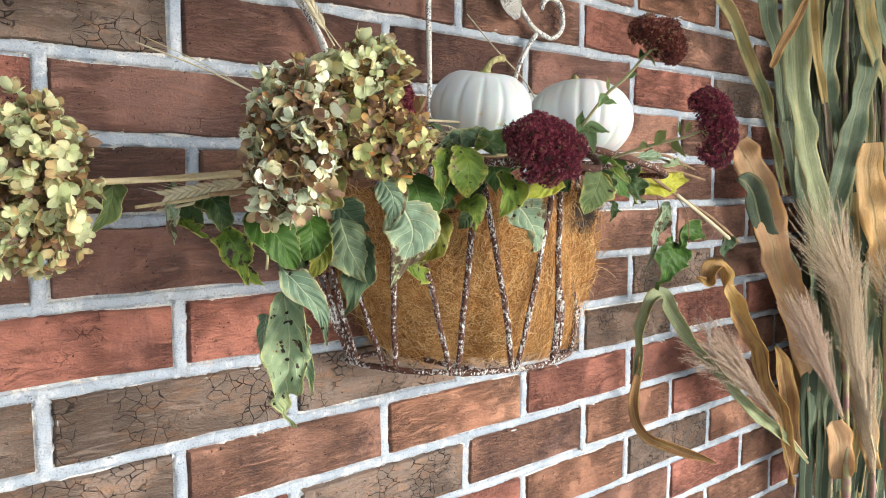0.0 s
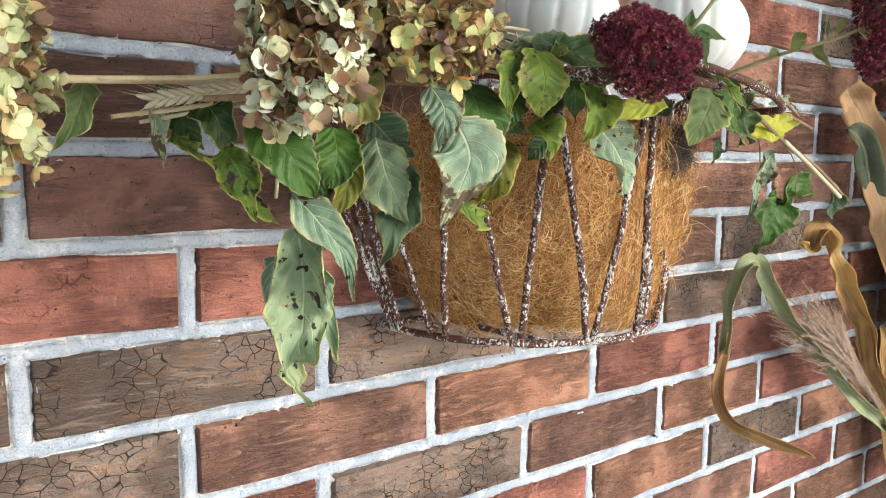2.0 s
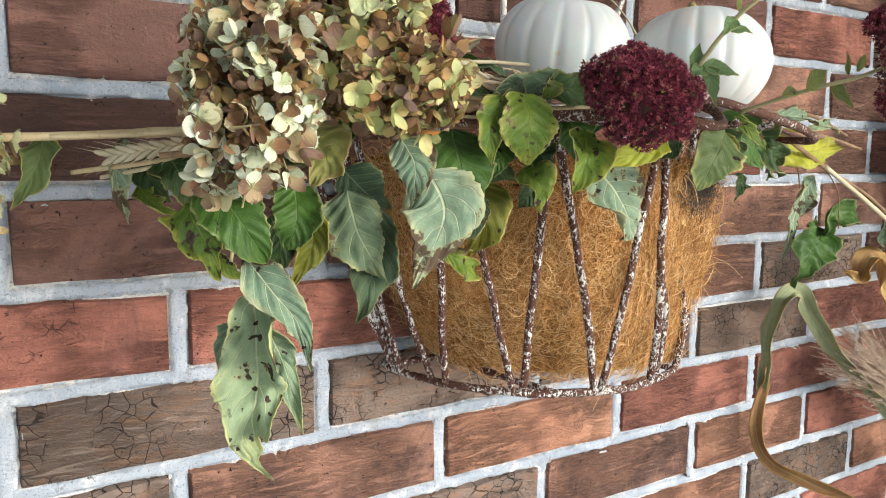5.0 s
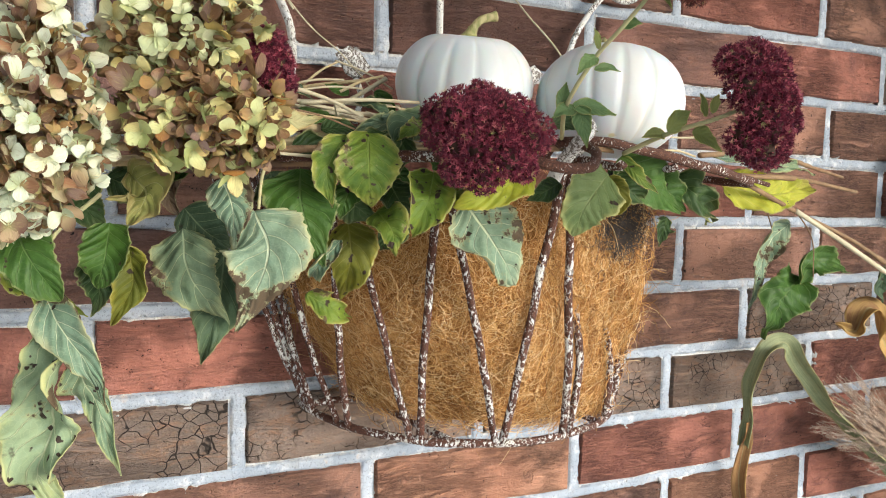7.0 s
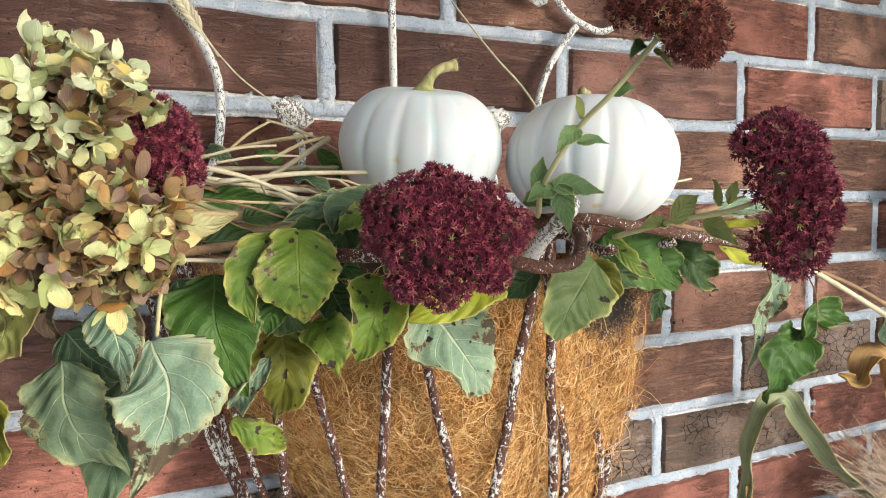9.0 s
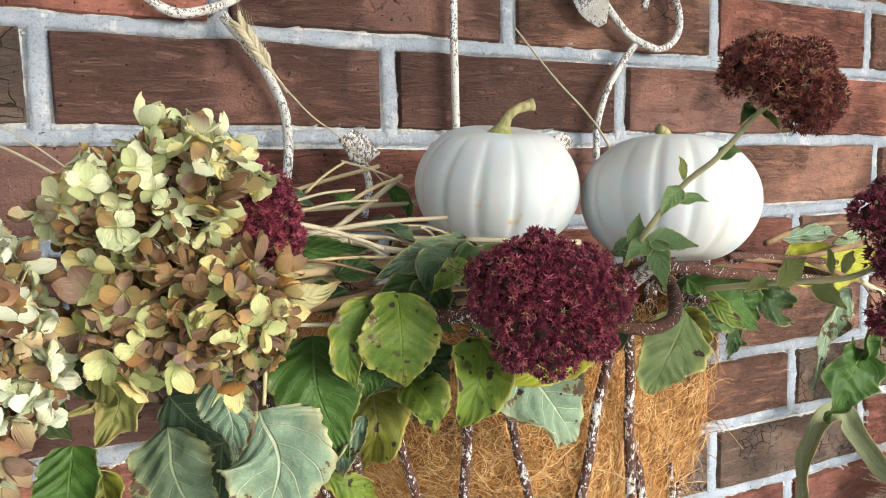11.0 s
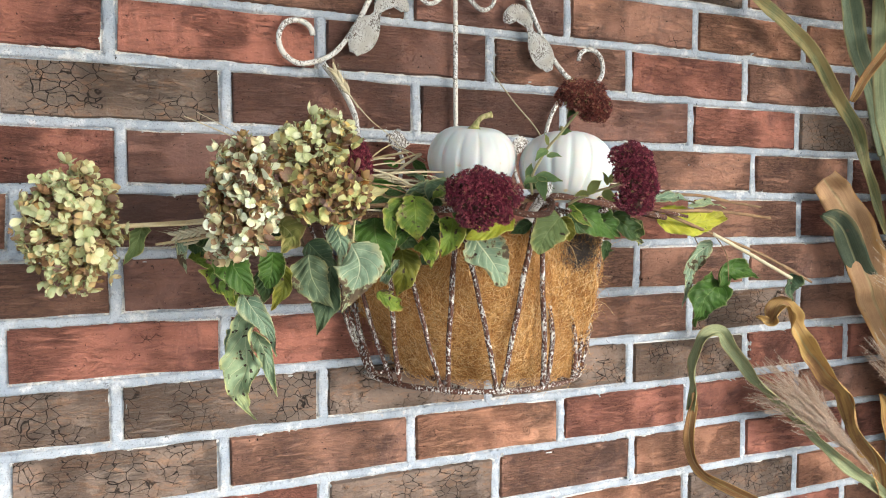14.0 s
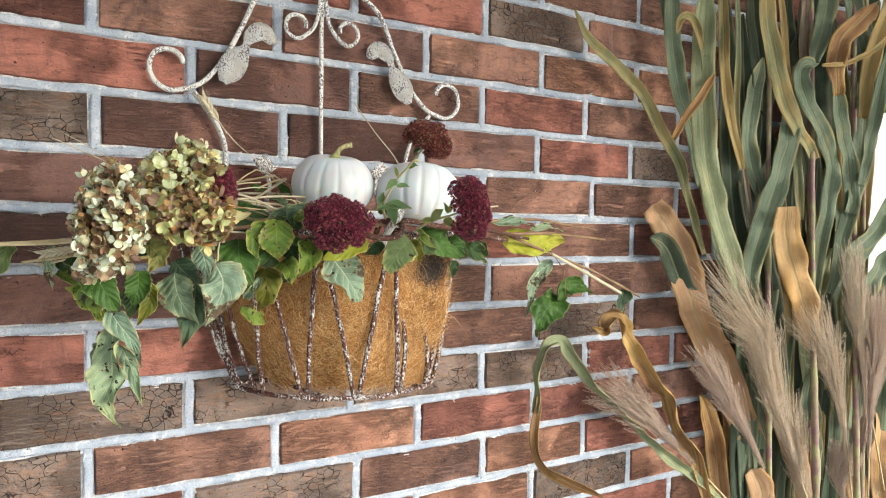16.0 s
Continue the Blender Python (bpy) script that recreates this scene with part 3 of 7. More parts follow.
# ---- pumpkins ----
def pumpkin_skin():
    s = Shader("white_pumpkin_skin", 0.42, 0.4)
    p = s.local()
    a, b, c = s.noise(18, 4, 0.55, p), s.noise(160, 3, 0.6, p), s.noise(45, 2, 0.5, p)
    col = s.mix(s.where(a, 0.4, 0.7), (0.59, 0.628, 0.652), (0.61, 0.62, 0.60))
    col = s.mix(s.where(s.noise(70, 2, 0.5, p), 0.70, 0.78), col, (0.56, 0.47, 0.30))
    u, v = s.uv()
    groove = s.where(u, 0.55, 1.0)
    col = s.mix(s.math("MULTIPLY", s.math("MULTIPLY", groove, s.where(c, 0.35, 0.65)), 0.38), col, (0.58, 0.52, 0.37))
    s.b.inputs["Subsurface Weight"].default_value = 0.3
    s.b.inputs["Subsurface Scale"].default_value = 0.004
    s.bump(s.math("ADD", b, s.math("MULTIPLY", a, 2.0)), 0.12, 0.0006)
    return s.done(col)


def stem_skin():
    s = Shader("pumpkin_stem_skin", 0.7, 0.3)
    p = s.local()
    a = s.noise(1, 4, 0.6, s.stretch(p, 260, 260, 60))
    col = s.mix(s.where(a, 0.35, 0.65), (0.20, 0.20, 0.07), (0.44, 0.37, 0.19))
    z = s.add("SeparateXYZ", {0: p}).outputs[2]
    col = s.mix(s.where(z, 0.045, 0.028), col, (0.19, 0.25, 0.05))
    s.bump(a, 0.6, 0.001)
    return s.done(col)


PUMPKIN, STEM = pumpkin_skin(), stem_skin()


def pumpkin(at, wide, high, ribs, seed, tilt, bend, label):
    rng = random.Random(seed)
    ob = thing("pumpkin", at, label, "pumpkin", "white pumpkins in the basket")
    ph = rng.uniform(0, 6)
    vs, fs, uv = [], [], []
    nu, nv = ribs * 10, 34
    R, Z = wide / 2, high / 2
    for j in range(nv + 1):
        f = math.pi * j / nv
        for i in range(nu):
            a = 2 * math.pi * i / nu
            g = abs(math.sin(a * ribs / 2 + ph + 0.25 * math.sin(a * 2 + seed)))
            dip = (1 - g) ** 2.6
            s = math.sin(f) ** 0.94
            r = R * s * (1 - 0.042 * dip * s) * (1 + 0.02 * math.sin(2 * a + seed))
            z = Z * math.cos(f)
            z -= math.copysign(1, z) * Z * 0.20 * math.exp(-(math.sin(f) / 0.36) ** 2)
            vs.append((r * math.cos(a), r * math.sin(a), z))
            uv.append((dip, j / nv))
    for j in range(nv):
        for i in range(nu):
            k = (i + 1) % nu
            fs.append((j * nu + i, (j + 1) * nu + i, (j + 1) * nu + k, j * nu + k))
    part("body", raw_mesh("pumpkin_body", vs, fs, PUMPKIN, True, uv), None, ob)
    z0 = Z * 0.77
    line = spline([(0, 0, z0 - 0.002), (bend[0] * 0.1, bend[1] * 0.1, z0 + bend[2] * 0.4), (bend[0] * 0.4, bend[1] * 0.4, z0 + bend[2] * 0.8), (bend[0], bend[1], z0 + bend[2])], 16)
    bm = sweep(line, lambda u: 0.012 * (1 - u) ** 5 + 0.0026 + 0.0014 * u ** 3, 12, 1.0, 0.07, rng)
    part("stem", bm, STEM, ob, "dry green-brown stem")
    ob.rotation_euler = tilt
    return ob


pumpkin((0.276, -0.154, 1.624), 0.108, 0.088, 14, 3, (radians(11), radians(-2), 0.1), (0.020, -0.006, 0.021), "small white pumpkin with a curved green stem resting on the basket")
pumpkin((0.380, -0.204, 1.613), 0.116, 0.092, 15, 8, (radians(9), radians(3), 1.9), (0.003, 0.012, 0.011), "small white pumpkin with a short broken stem resting on the basket")


# ---- leaves ----
def leaf_material(name, c1, c2, vein, edge, spot=0.0, rough=0.55, thin=0.3, edge_at=0.7, veins=1.0, blotch=0.0):
    s = Shader(name, rough, 0.3)
    u, v = s.uv()
    p = s.place()
    side = s.math("ABSOLUTE", s.math("SUBTRACT", s.math("MULTIPLY", u, 2.0), 1.0))
    big, fine = s.noise(45, 4, 0.6, p), s.noise(420, 3, 0.6, p)
    tone = s.chance()
    mott = s.noise(160, 4, 0.65, p)
    col = s.mix(s.where(s.math("ADD", s.math("ADD", s.math("MULTIPLY", big, 0.6), s.math("MULTIPLY", mott, 0.4)), s.math("MULTIPLY", tone, 0.25)), 0.42, 0.78), c1, c2)
    col = s.mix(s.math("MULTIPLY", fine, 0.35), col, c2)
    brim = s.where(s.math("ADD", side, s.math("MULTIPLY", s.math("SUBTRACT", s.noise(70, 3, 0.6, p), 0.5), 0.9)), edge_at, edge_at + 0.35)
    col = s.mix(s.math("MULTIPLY", brim, 0.62), col, edge)
    tip = s.where(s.math("ADD", v, s.math("MULTIPLY", s.math("SUBTRACT", s.noise(60, 3, 0.6, p), 0.5), 0.9)), 0.72, 1.05)
    col = s.mix(s.math("MULTIPLY", tip, 0.6), col, edge)
    lane = s.math("SUBTRACT", s.math("MULTIPLY", v, 6.5), s.math("MULTIPLY", side, 1.9))
    cell = s.math("ABSOLUTE", s.math("SUBTRACT", s.math("FRACT", s.math("ADD", lane, s.math("MULTIPLY", big, 0.5))), 0.5))
    rib = s.math("MULTIPLY", s.where(cell, 0.455, 0.485), s.where(side, 1.02, 0.80))
    mid = s.where(s.math("ADD", side, s.math("MULTIPLY", v, 0.03)), 0.052, 0.028)
    lines = s.math("MAXIMUM", rib, mid)
    web = s.add("TexVoronoi", {"Vector": p, "Scale": 260.0}, feature="DISTANCE_TO_EDGE").outputs["Distance"]
    between = s.where(cell, 0.40, 0.05)
    col = s.mix(s.math("MULTIPLY", s.math("MULTIPLY", between, s.where(side, 0.05, 0.3)), 0.2 * veins), col, (c1[0] * 0.6, c1[1] * 0.62, c1[2] * 0.6))
    col = s.mix(s.math("MULTIPLY", s.where(web, 0.06, 0.0), 0.12 * veins), col, vein)
    col = s.mix(s.math("MULTIPLY", lines, 0.8 * veins), col, vein)
    if spot:
        dots = s.math("MAXIMUM", s.where(s.noise(130, 2, 0.5, p), 0.72 - 0.1 * spot, 0.76 - 0.1 * spot), s.math("MULTIPLY", s.where(s.noise(48, 4, 0.65, p), 0.74 - 0.1 * spot, 0.80 - 0.1 * spot), 0.7))
        col = s.mix(dots, col, (0.045, 0.028, 0.02))
    rind = s.where(s.math("ADD", side, s.math("MULTIPLY", s.math("SUBTRACT", mott, 0.5), 0.25)), 0.90, 0.97)
    col = s.mix(s.math("MULTIPLY", rind, 0.6), col, (min(0.62, edge[0] * 0.5 + 0.3), min(0.6, edge[1] * 0.5 + 0.28), edge[2] * 0.5 + 0.14))
    if blotch:
        own = s.add("VectorMath", {0: p, 1: s.add("CombineXYZ", {0: s.math("MULTIPLY", tone, 5.0)}).outputs[0]}, operation="ADD").outputs[0]
        sore = s.math("ADD", s.noise(36, 5, 0.7, own), s.math("MULTIPLY", side, 0.10))
        col = s.mix(s.math("MULTIPLY", s.where(sore, 0.68 - 0.07 * blotch, 0.74 - 0.07 * blotch), 0.55), col, (0.42, 0.36, 0.16))
        col = s.mix(s.math("MULTIPLY", s.where(sore, 0.715 - 0.07 * blotch, 0.745 - 0.07 * blotch), 0.85), col, (0.085, 0.042, 0.03))
    s.bump(s.math("ADD", s.math("SUBTRACT", s.math("MULTIPLY", mott, 0.7), s.math("MULTIPLY", lines, 1.1 * veins)), s.math("ADD", s.math("MULTIPLY", fine, 0.4), s.math("ADD", s.math("MULTIPLY", between, 0.35 * veins), s.math("MULTIPLY", s.where(web, 0.0, 0.12), 0.05)))), 0.8, 0.0016)
    s.put(s.b.inputs["Base Color"], col)
    tr = s.add("BsdfTranslucent", {0: col})
    mixed = s.add("MixShader", {0: thin, 1: s.b.outputs[0], 2: tr.outputs[0]})
    s.t.links.new(mixed.outputs[0], s.t.nodes["Material Output"].inputs[0])
    return s.m


GREEN = leaf_material("green_leaf", (0.038, 0.098, 0.016), (0.078, 0.165, 0.027), (0.15, 0.24, 0.075), (0.10, 0.17, 0.03), 0.25, 0.45)
DEEP = leaf_material("dark_green_leaf", (0.025, 0.055, 0.016), (0.055, 0.105, 0.028), (0.13, 0.18, 0.07), (0.16, 0.18, 0.06), 0.25, 0.45)
LIME = leaf_material("yellow_green_leaf", (0.055, 0.125, 0.018), (0.19, 0.26, 0.032), (0.27, 0.34, 0.08), (0.42, 0.40, 0.08), 0.9, 0.5, edge_at=0.62, veins=0.7, blotch=0.9)
YELLIME = leaf_material("bright_yellow_green_leaf", (0.16, 0.25, 0.02), (0.40, 0.43, 0.04), (0.42, 0.46, 0.10), (0.5, 0.46, 0.06), 0.5, 0.45, edge_at=0.6, veins=0.6)
SPOTTED = leaf_material("spotted_green_leaf", (0.05, 0.11, 0.018), (0.16, 0.24, 0.03), (0.24, 0.32, 0.07), (0.40, 0.40, 0.06), 1.35, 0.5, edge_at=0.6, veins=0.6)
OLIVE = leaf_material("olive_leaf", (0.09, 0.11, 0.012), (0.19, 0.19, 0.022), (0.27, 0.26, 0.06), (0.42, 0.36, 0.05), 0.6, 0.5)
LIMEDRY = leaf_material("drying_yellow_green_leaf", (0.16, 0.19, 0.05), (0.34, 0.34, 0.10), (0.46, 0.44, 0.20), (0.40, 0.30, 0.12), 0.7, 0.65, edge_at=0.5)
PALE = leaf_material("pale_leaf_underside", (0.15, 0.25, 0.16), (0.27, 0.37, 0.25), (0.62, 0.68, 0.47), (0.58, 0.57, 0.34), 0.35, 0.62, veins=1.25, edge_at=0.66, blotch=1.5)
PALE_LIME = leaf_material("pale_yellowing_leaf", (0.20, 0.30, 0.19), (0.33, 0.42, 0.25), (0.58, 0.63, 0.40), (0.52, 0.53, 0.22), 0.75, 0.62, edge_at=0.66, veins=1.1, blotch=0.5)
TEAL = leaf_material("grey_green_leaf", (0.075, 0.135, 0.08), (0.16, 0.225, 0.13), (0.42, 0.48, 0.29), (0.42, 0.42, 0.20), 0.35, 0.6, edge_at=0.66, veins=1.1, blotch=0.6)
TEALDARK = leaf_material("dark_grey_green_leaf", (0.04, 0.078, 0.04), (0.085, 0.135, 0.07), (0.22, 0.28, 0.15), (0.18, 0.2, 0.09), 0.3, 0.6, edge_at=0.7, veins=0.9)
GREYGREEN = leaf_material("dull_green_leaf", (0.085, 0.145, 0.045), (0.16, 0.22, 0.08), (0.30, 0.36, 0.16), (0.48, 0.46, 0.16), 0.3, 0.55, edge_at=0.72, veins=0.8)
YELLOW = leaf_material("yellow_leaf", (0.33, 0.37, 0.03), (0.55, 0.53, 0.05), (0.58, 0.56, 0.14), (0.26, 0.18, 0.05), 0.55, edge_at=0.86)
CREAM = leaf_material("cream_leaf", (0.45, 0.43, 0.20), (0.55, 0.50, 0.26), (0.6, 0.55, 0.3), (0.42, 0.22, 0.08), 0.3, 0.75)
BROWN_LEAF = leaf_material("shrivelled_brown_leaf", (0.14, 0.09, 0.06), (0.26, 0.19, 0.13), (0.34, 0.26, 0.18), (0.12, 0.07, 0.04), 0.5, 0.8)


def leaf(parent, points, width, material, seed, roll=(0.3, 0.3), wave=0.5, twist=0.0, face=(-0.35, -1, 0.15), label="", round_tip=False, name="leaf"):
    """A toothed ovate leaf along its midrib, quilted between its side veins; roll: how far each half turns up (or back, if negative) to its edge."""
    off = Vector((seed * 1.7, seed * 0.9, seed * 2.3))
    rows, half = 52, 9
    wave *= 1.3
    line = spline(points, rows)
    L = sum((b - a).length for a, b in zip(line, line[1:]))
    face = Vector(face)
    vs, uv, fs = [], [], []
    teeth = max(9, int(L / 0.0042))
    for j in range(rows + 1):
        v = j / rows
        c = line[j]
        d = (line[min(j + 1, rows)] - line[max(j - 1, 0)]).normalized()
        x = d.cross(face).normalized()
        n = x.cross(d).normalized()
        if n.dot(face) < 0:
            n = -n
        a = twist * (v - 0.35) * 1.6
        xx, nn = x * math.cos(a) + n * math.sin(a), n * math.cos(a) - x * math.sin(a)
        prof = math.sin(math.pi * min(1.0, v) ** 0.64) ** (0.66 if round_tip else 0.86)
        if not round_tip:
            prof *= 1.0 - 0.38 * max(0.0, v - 0.62) / 0.38
        w = width * 0.5 * max(prof, 0.015)
        for i in range(-half, half + 1):
            u = abs(i) / half
            k = 0 if i < 0 else 1
            sgn = -1 if i < 0 else 1
            ww = w * (1 + (0.10 + 0.30 * wave) * noise.noise(off + Vector((v * 4.6, 7.0 * k, 0))) + 0.07 * noise.noise(off + Vector((v * 17, 7.0 * k, 4))))
            if u == 1:
                ww += width * 0.034 * ((v * teeth + 0.5 * k) % 1.0 - 0.6) * min(1, prof * 2)
                ww -= width * 0.16 * max(0.0, noise.noise(off + Vector((v * 8, 3.0 + 5 * k, 9))) - 0.42)
            r = roll[k] * (0.8 + 1.5 * noise.noise(off + Vector((v * 2.6, 11 + 6 * k, 2))))
            reach, rise = 0.0, 0.0
            for m in range(6):
                t = (m + 0.5) / 6 * u
                ang = r * (0.35 + 1.5 * t * t)
                reach += math.cos(ang) * u / 6
                rise += math.sin(ang) * u / 6
            q = c + xx * sgn * ww * reach + nn * ww * rise
            lane = v * 6.5 - u * 1.9
            q += nn * width * 0.034 * (0.5 - abs((lane % 1.0) - 0.5)) * 2 * min(1, u * 2.2) * min(1, prof * 1.6)
            q += nn * width * wave * (0.34 * (0.25 + u) * noise.noise(off + q * 38) + 0.11 * noise.noise(off + q * 105) + 0.30 * u ** 3 * math.sin(v * 15 + seed + 2 * k) * noise.noise(off + Vector((v * 3, k, 1))))
            vs.append(q[:])
            uv.append((0.5 + 0.5 * u * sgn, v))
    m = 2 * half + 1
    for j in range(rows):
        for i in range(2 * half):
            o = j * m + i
            fs.append((o, o + 1, o + m + 1, o + m))
    ob = part(name, raw_mesh("leaf", vs, fs, material, True, uv), None, parent, label)
    ob.matrix_parent_inverse = Matrix.Translation(-parent.location)
    mod = ob.modifiers.new("thick", "SOLIDIFY")
    mod.thickness = 0.0004
    return ob


# ---- stems and straw ----
def dry_stem_material(name, c1, c2, c3):
    s = Shader(name, 0.65, 0.3)
    p = s.place()
    a, b = s.noise(1, 3, 0.6, s.stretch(p, 500, 500, 500)), s.noise(30, 3, 0.6, p)
    col = s.mix(s.where(b, 0.35, 0.65), c1, c2)
    col = s.mix(s.math("MULTIPLY", s.where(a, 0.5, 0.75), 0.6), col, c3)
    s.bump(a, 0.4, 0.0006)
    return s.done(col)


STRAW = dry_stem_material("dry_straw", (0.46, 0.35, 0.19), (0.56, 0.46, 0.28), (0.32, 0.21, 0.10))
PALE_STRAW = dry_stem_material("pale_straw", (0.54, 0.48, 0.34), (0.46, 0.39, 0.26), (0.33, 0.26, 0.16))
TWIG = dry_stem_material("brown_twig", (0.19, 0.11, 0.06), (0.27, 0.17, 0.09), (0.08, 0.05, 0.03))
GREEN_STEM = dry_stem_material("green_stem", (0.34, 0.35, 0.17), (0.46, 0.41, 0.23), (0.42, 0.28, 0.15))


def stem(parent, points, r0, r1, material, seed=0, name="stem", label="", knots=0, n=28):
    rng = random.Random(seed)
    line = spline(points, n)
    at = [rng.uniform(0.1, 0.9) for _ in range(knots)]
    bm = sweep(line, lambda u: (r0 + (r1 - r0) * u) * (1 + 0.35 * sum(math.exp(-((u - k) / 0.015) ** 2) for k in at)), 8, 1.0, 0.05, rng)
    ob = part(name, bm, material, parent, label)
    ob.matrix_parent_inverse = Matrix.Translation(-parent.location)
    return ob


# ---- dried hydrangea heads ----
def petal_material(name, tints, brown, shift=0.0, tip=0.5):
    s = Shader(name, 0.7, 0.2)
    p = s.place()
    u, v = s.uv()
    own = s.island()
    k = s.math("ADD", s.math("MULTIPLY", own, 0.92), s.math("MULTIPLY", s.math("SUBTRACT", s.noise(24, 2, 0.5, p), 0.5), brown))
    col = ramp(s, s.math("ADD", k, 0.04 - shift), tints)
    fine = s.noise(260, 4, 0.65, p)
    other = s.math("FRACT", s.math("MULTIPLY", own, 37.7))
    col = s.mix(s.math("MULTIPLY", s.where(v, 0.5, 0.0), 0.5), col, (0.34, 0.37, 0.14))
    side = s.math("ABSOLUTE", s.math("SUBTRACT", s.math("MULTIPLY", u, 2.0), 1.0))
    rim = s.math("ADD", s.math("MAXIMUM", s.math("MULTIPLY", v, 0.8), s.math("MULTIPLY", side, 0.75)), s.math("MULTIPLY", s.math("SUBTRACT", fine, 0.5), 1.1))
    aged = s.math("MULTIPLY", s.where(s.math("ADD", rim, s.math("MULTIPLY", other, 0.55)), 1.28 - tip * 0.3, 1.5 - tip * 0.3), 0.85)
    col = s.mix(aged, col, s.mix(other, (0.36, 0.15, 0.05), (0.17, 0.085, 0.05)))
    nerve = s.noise(1, 2, 0.6, s.add("CombineXYZ", {0: s.math("MULTIPLY", u, 16.0), 1: s.math("MULTIPLY", v, 2.5), 2: s.math("MULTIPLY", own, 90.0)}).outputs[0])
    col = s.mix(s.math("MULTIPLY", s.where(nerve, 0.52, 0.70), 0.35), col, (0.42, 0.36, 0.16))
    s.bump(s.math("ADD", fine, s.math("MULTIPLY", nerve, 1.2)), 0.6, 0.0012)
    s.put(s.b.inputs["Base Color"], col)
    tr = s.add("BsdfTranslucent", {0: col})
    mixed = s.add("MixShader", {0: 0.25, 1: s.b.outputs[0], 2: tr.outputs[0]})
    s.t.links.new(mixed.outputs[0], s.t.nodes["Material Output"].inputs[0])
    return s.m


TINTS = [(0.0, (0.50, 0.56, 0.33)), (0.18, (0.72, 0.78, 0.60)), (0.42, (0.80, 0.83, 0.66)), (0.58, (0.80, 0.76, 0.48)), (0.68, (0.58, 0.44, 0.26)), (0.80, (0.19, 0.10, 0.075)), (0.90, (0.34, 0.17, 0.09)), (1.0, (0.66, 0.64, 0.40))]
TAN_TINTS = [(0.0, (0.44, 0.49, 0.20)), (0.2, (0.62, 0.64, 0.32)), (0.36, (0.72, 0.62, 0.28)), (0.5, (0.55, 0.34, 0.14)), (0.62, (0.26, 0.17, 0.13)), (0.76, (0.17, 0.095, 0.06)), (0.88, (0.44, 0.20, 0.05)), (1.0, (0.70, 0.60, 0.28))]
LIME_TINTS = [(0.0, (0.50, 0.54, 0.26)), (0.25, (0.66, 0.71, 0.42)), (0.5, (0.78, 0.80, 0.54)), (0.7, (0.76, 0.72, 0.36)), (0.82, (0.70, 0.52, 0.17)), (0.9, (0.20, 0.11, 0.07)), (1.0, (0.70, 0.74, 0.5))]
PETAL = petal_material("pale_petal", TINTS, 1.1, 0.05)
PETAL_LIME = petal_material("yellow_green_petal", LIME_TINTS, 0.8, 0.03, 0.4)
PETAL_TAN = petal_material("tan_petal", TAN_TINTS, 0.9, 0.05, 0.65)
PETAL_SAGE = petal_material("sage_petal", [(0.0, (0.46, 0.52, 0.26)), (0.3, (0.66, 0.70, 0.42)), (0.5, (0.74, 0.72, 0.44)), (0.66, (0.62, 0.46, 0.22)), (0.8, (0.24, 0.14, 0.08)), (1.0, (0.60, 0.58, 0.30))], 0.9, 0.06, 0.5)
PETAL_BROWN = petal_material("shrivelled_petal", [(0.0, (0.17, 0.10, 0.06)), (0.3, (0.28, 0.15, 0.07)), (0.55, (0.24, 0.16, 0.14)), (0.75, (0.42, 0.24, 0.09)), (1.0, (0.40, 0.36, 0.16))], 0.5, 0.0, 0.6)


def floret_mesh(centres, size, seed, material, normal_of, shrivel=0.0):
    """Four-petalled florets, each petal a cupped oval."""
    rng = random.Random(seed)
    vs, fs, uv = [], [], []
    prof = ((0.0, 0.10), (0.16, 0.26), (0.38, 0.47), (0.62, 0.52), (0.84, 0.38), (0.96, 0.17), (1.02, 0.03))
    for c in centres:
        n = normal_of(c)
        n = (n + Vector((rng.uniform(-1, 1), rng.uniform(-1, 1), rng.uniform(-1, 1))) * 0.8).normalized()
        x = n.cross(Vector((rng.uniform(-1, 1), rng.uniform(-1, 1), rng.uniform(-1, 1)))).normalized()
        y = n.cross(x)
        a0 = rng.uniform(0, 6.3)
        sz = size * rng.uniform(0.75, 1.2)
        c = c + n * rng.uniform(-0.011, 0.006)
        cup0 = rng.uniform(-0.35, 1.0) + shrivel * rng.uniform(0.3, 1.2)
        for k in range(4):
            if rng.random() < 0.06:
                continue
            a = a0 + k * math.pi / 2 + rng.uniform(-0.2, 0.2)
            d = x * math.cos(a) + y * math.sin(a)
            s = n.cross(d)
            cup = cup0 + rng.uniform(-0.3, 0.35)
            L = sz * rng.uniform(0.85, 1.15)
            wide = rng.uniform(0.9, 1.15)
            o = len(vs)
            roll = rng.uniform(0.1, 0.75) + shrivel
            lean = rng.uniform(-0.3, 0.3)
            for v, w in prof:
                rise = n * L * (cup * v * v)
                p = c + d * L * v * (1 - 0.25 * abs(cup) * v) + rise
                for q in (-1, -0.5, 0, 0.5, 1):
                    bend = roll * 0.6 * q * q * w
                    vs.append((p + s * L * w * q * wide * (1 - 0.25 * min(1, roll) * abs(q)) + s * L * lean * v * v * 0.5 + n * L * (bend + 0.06 * rng.uniform(-1, 1)))[:])
                    uv.append((0.5 + 0.5 * q, v))
            for j in range(6):
                for q in range(4):
                    b = o + j * 5 + q
                    fs.append((b, b + 1, b + 6, b + 5))
    return raw_mesh("florets", vs, fs, material, True, uv)


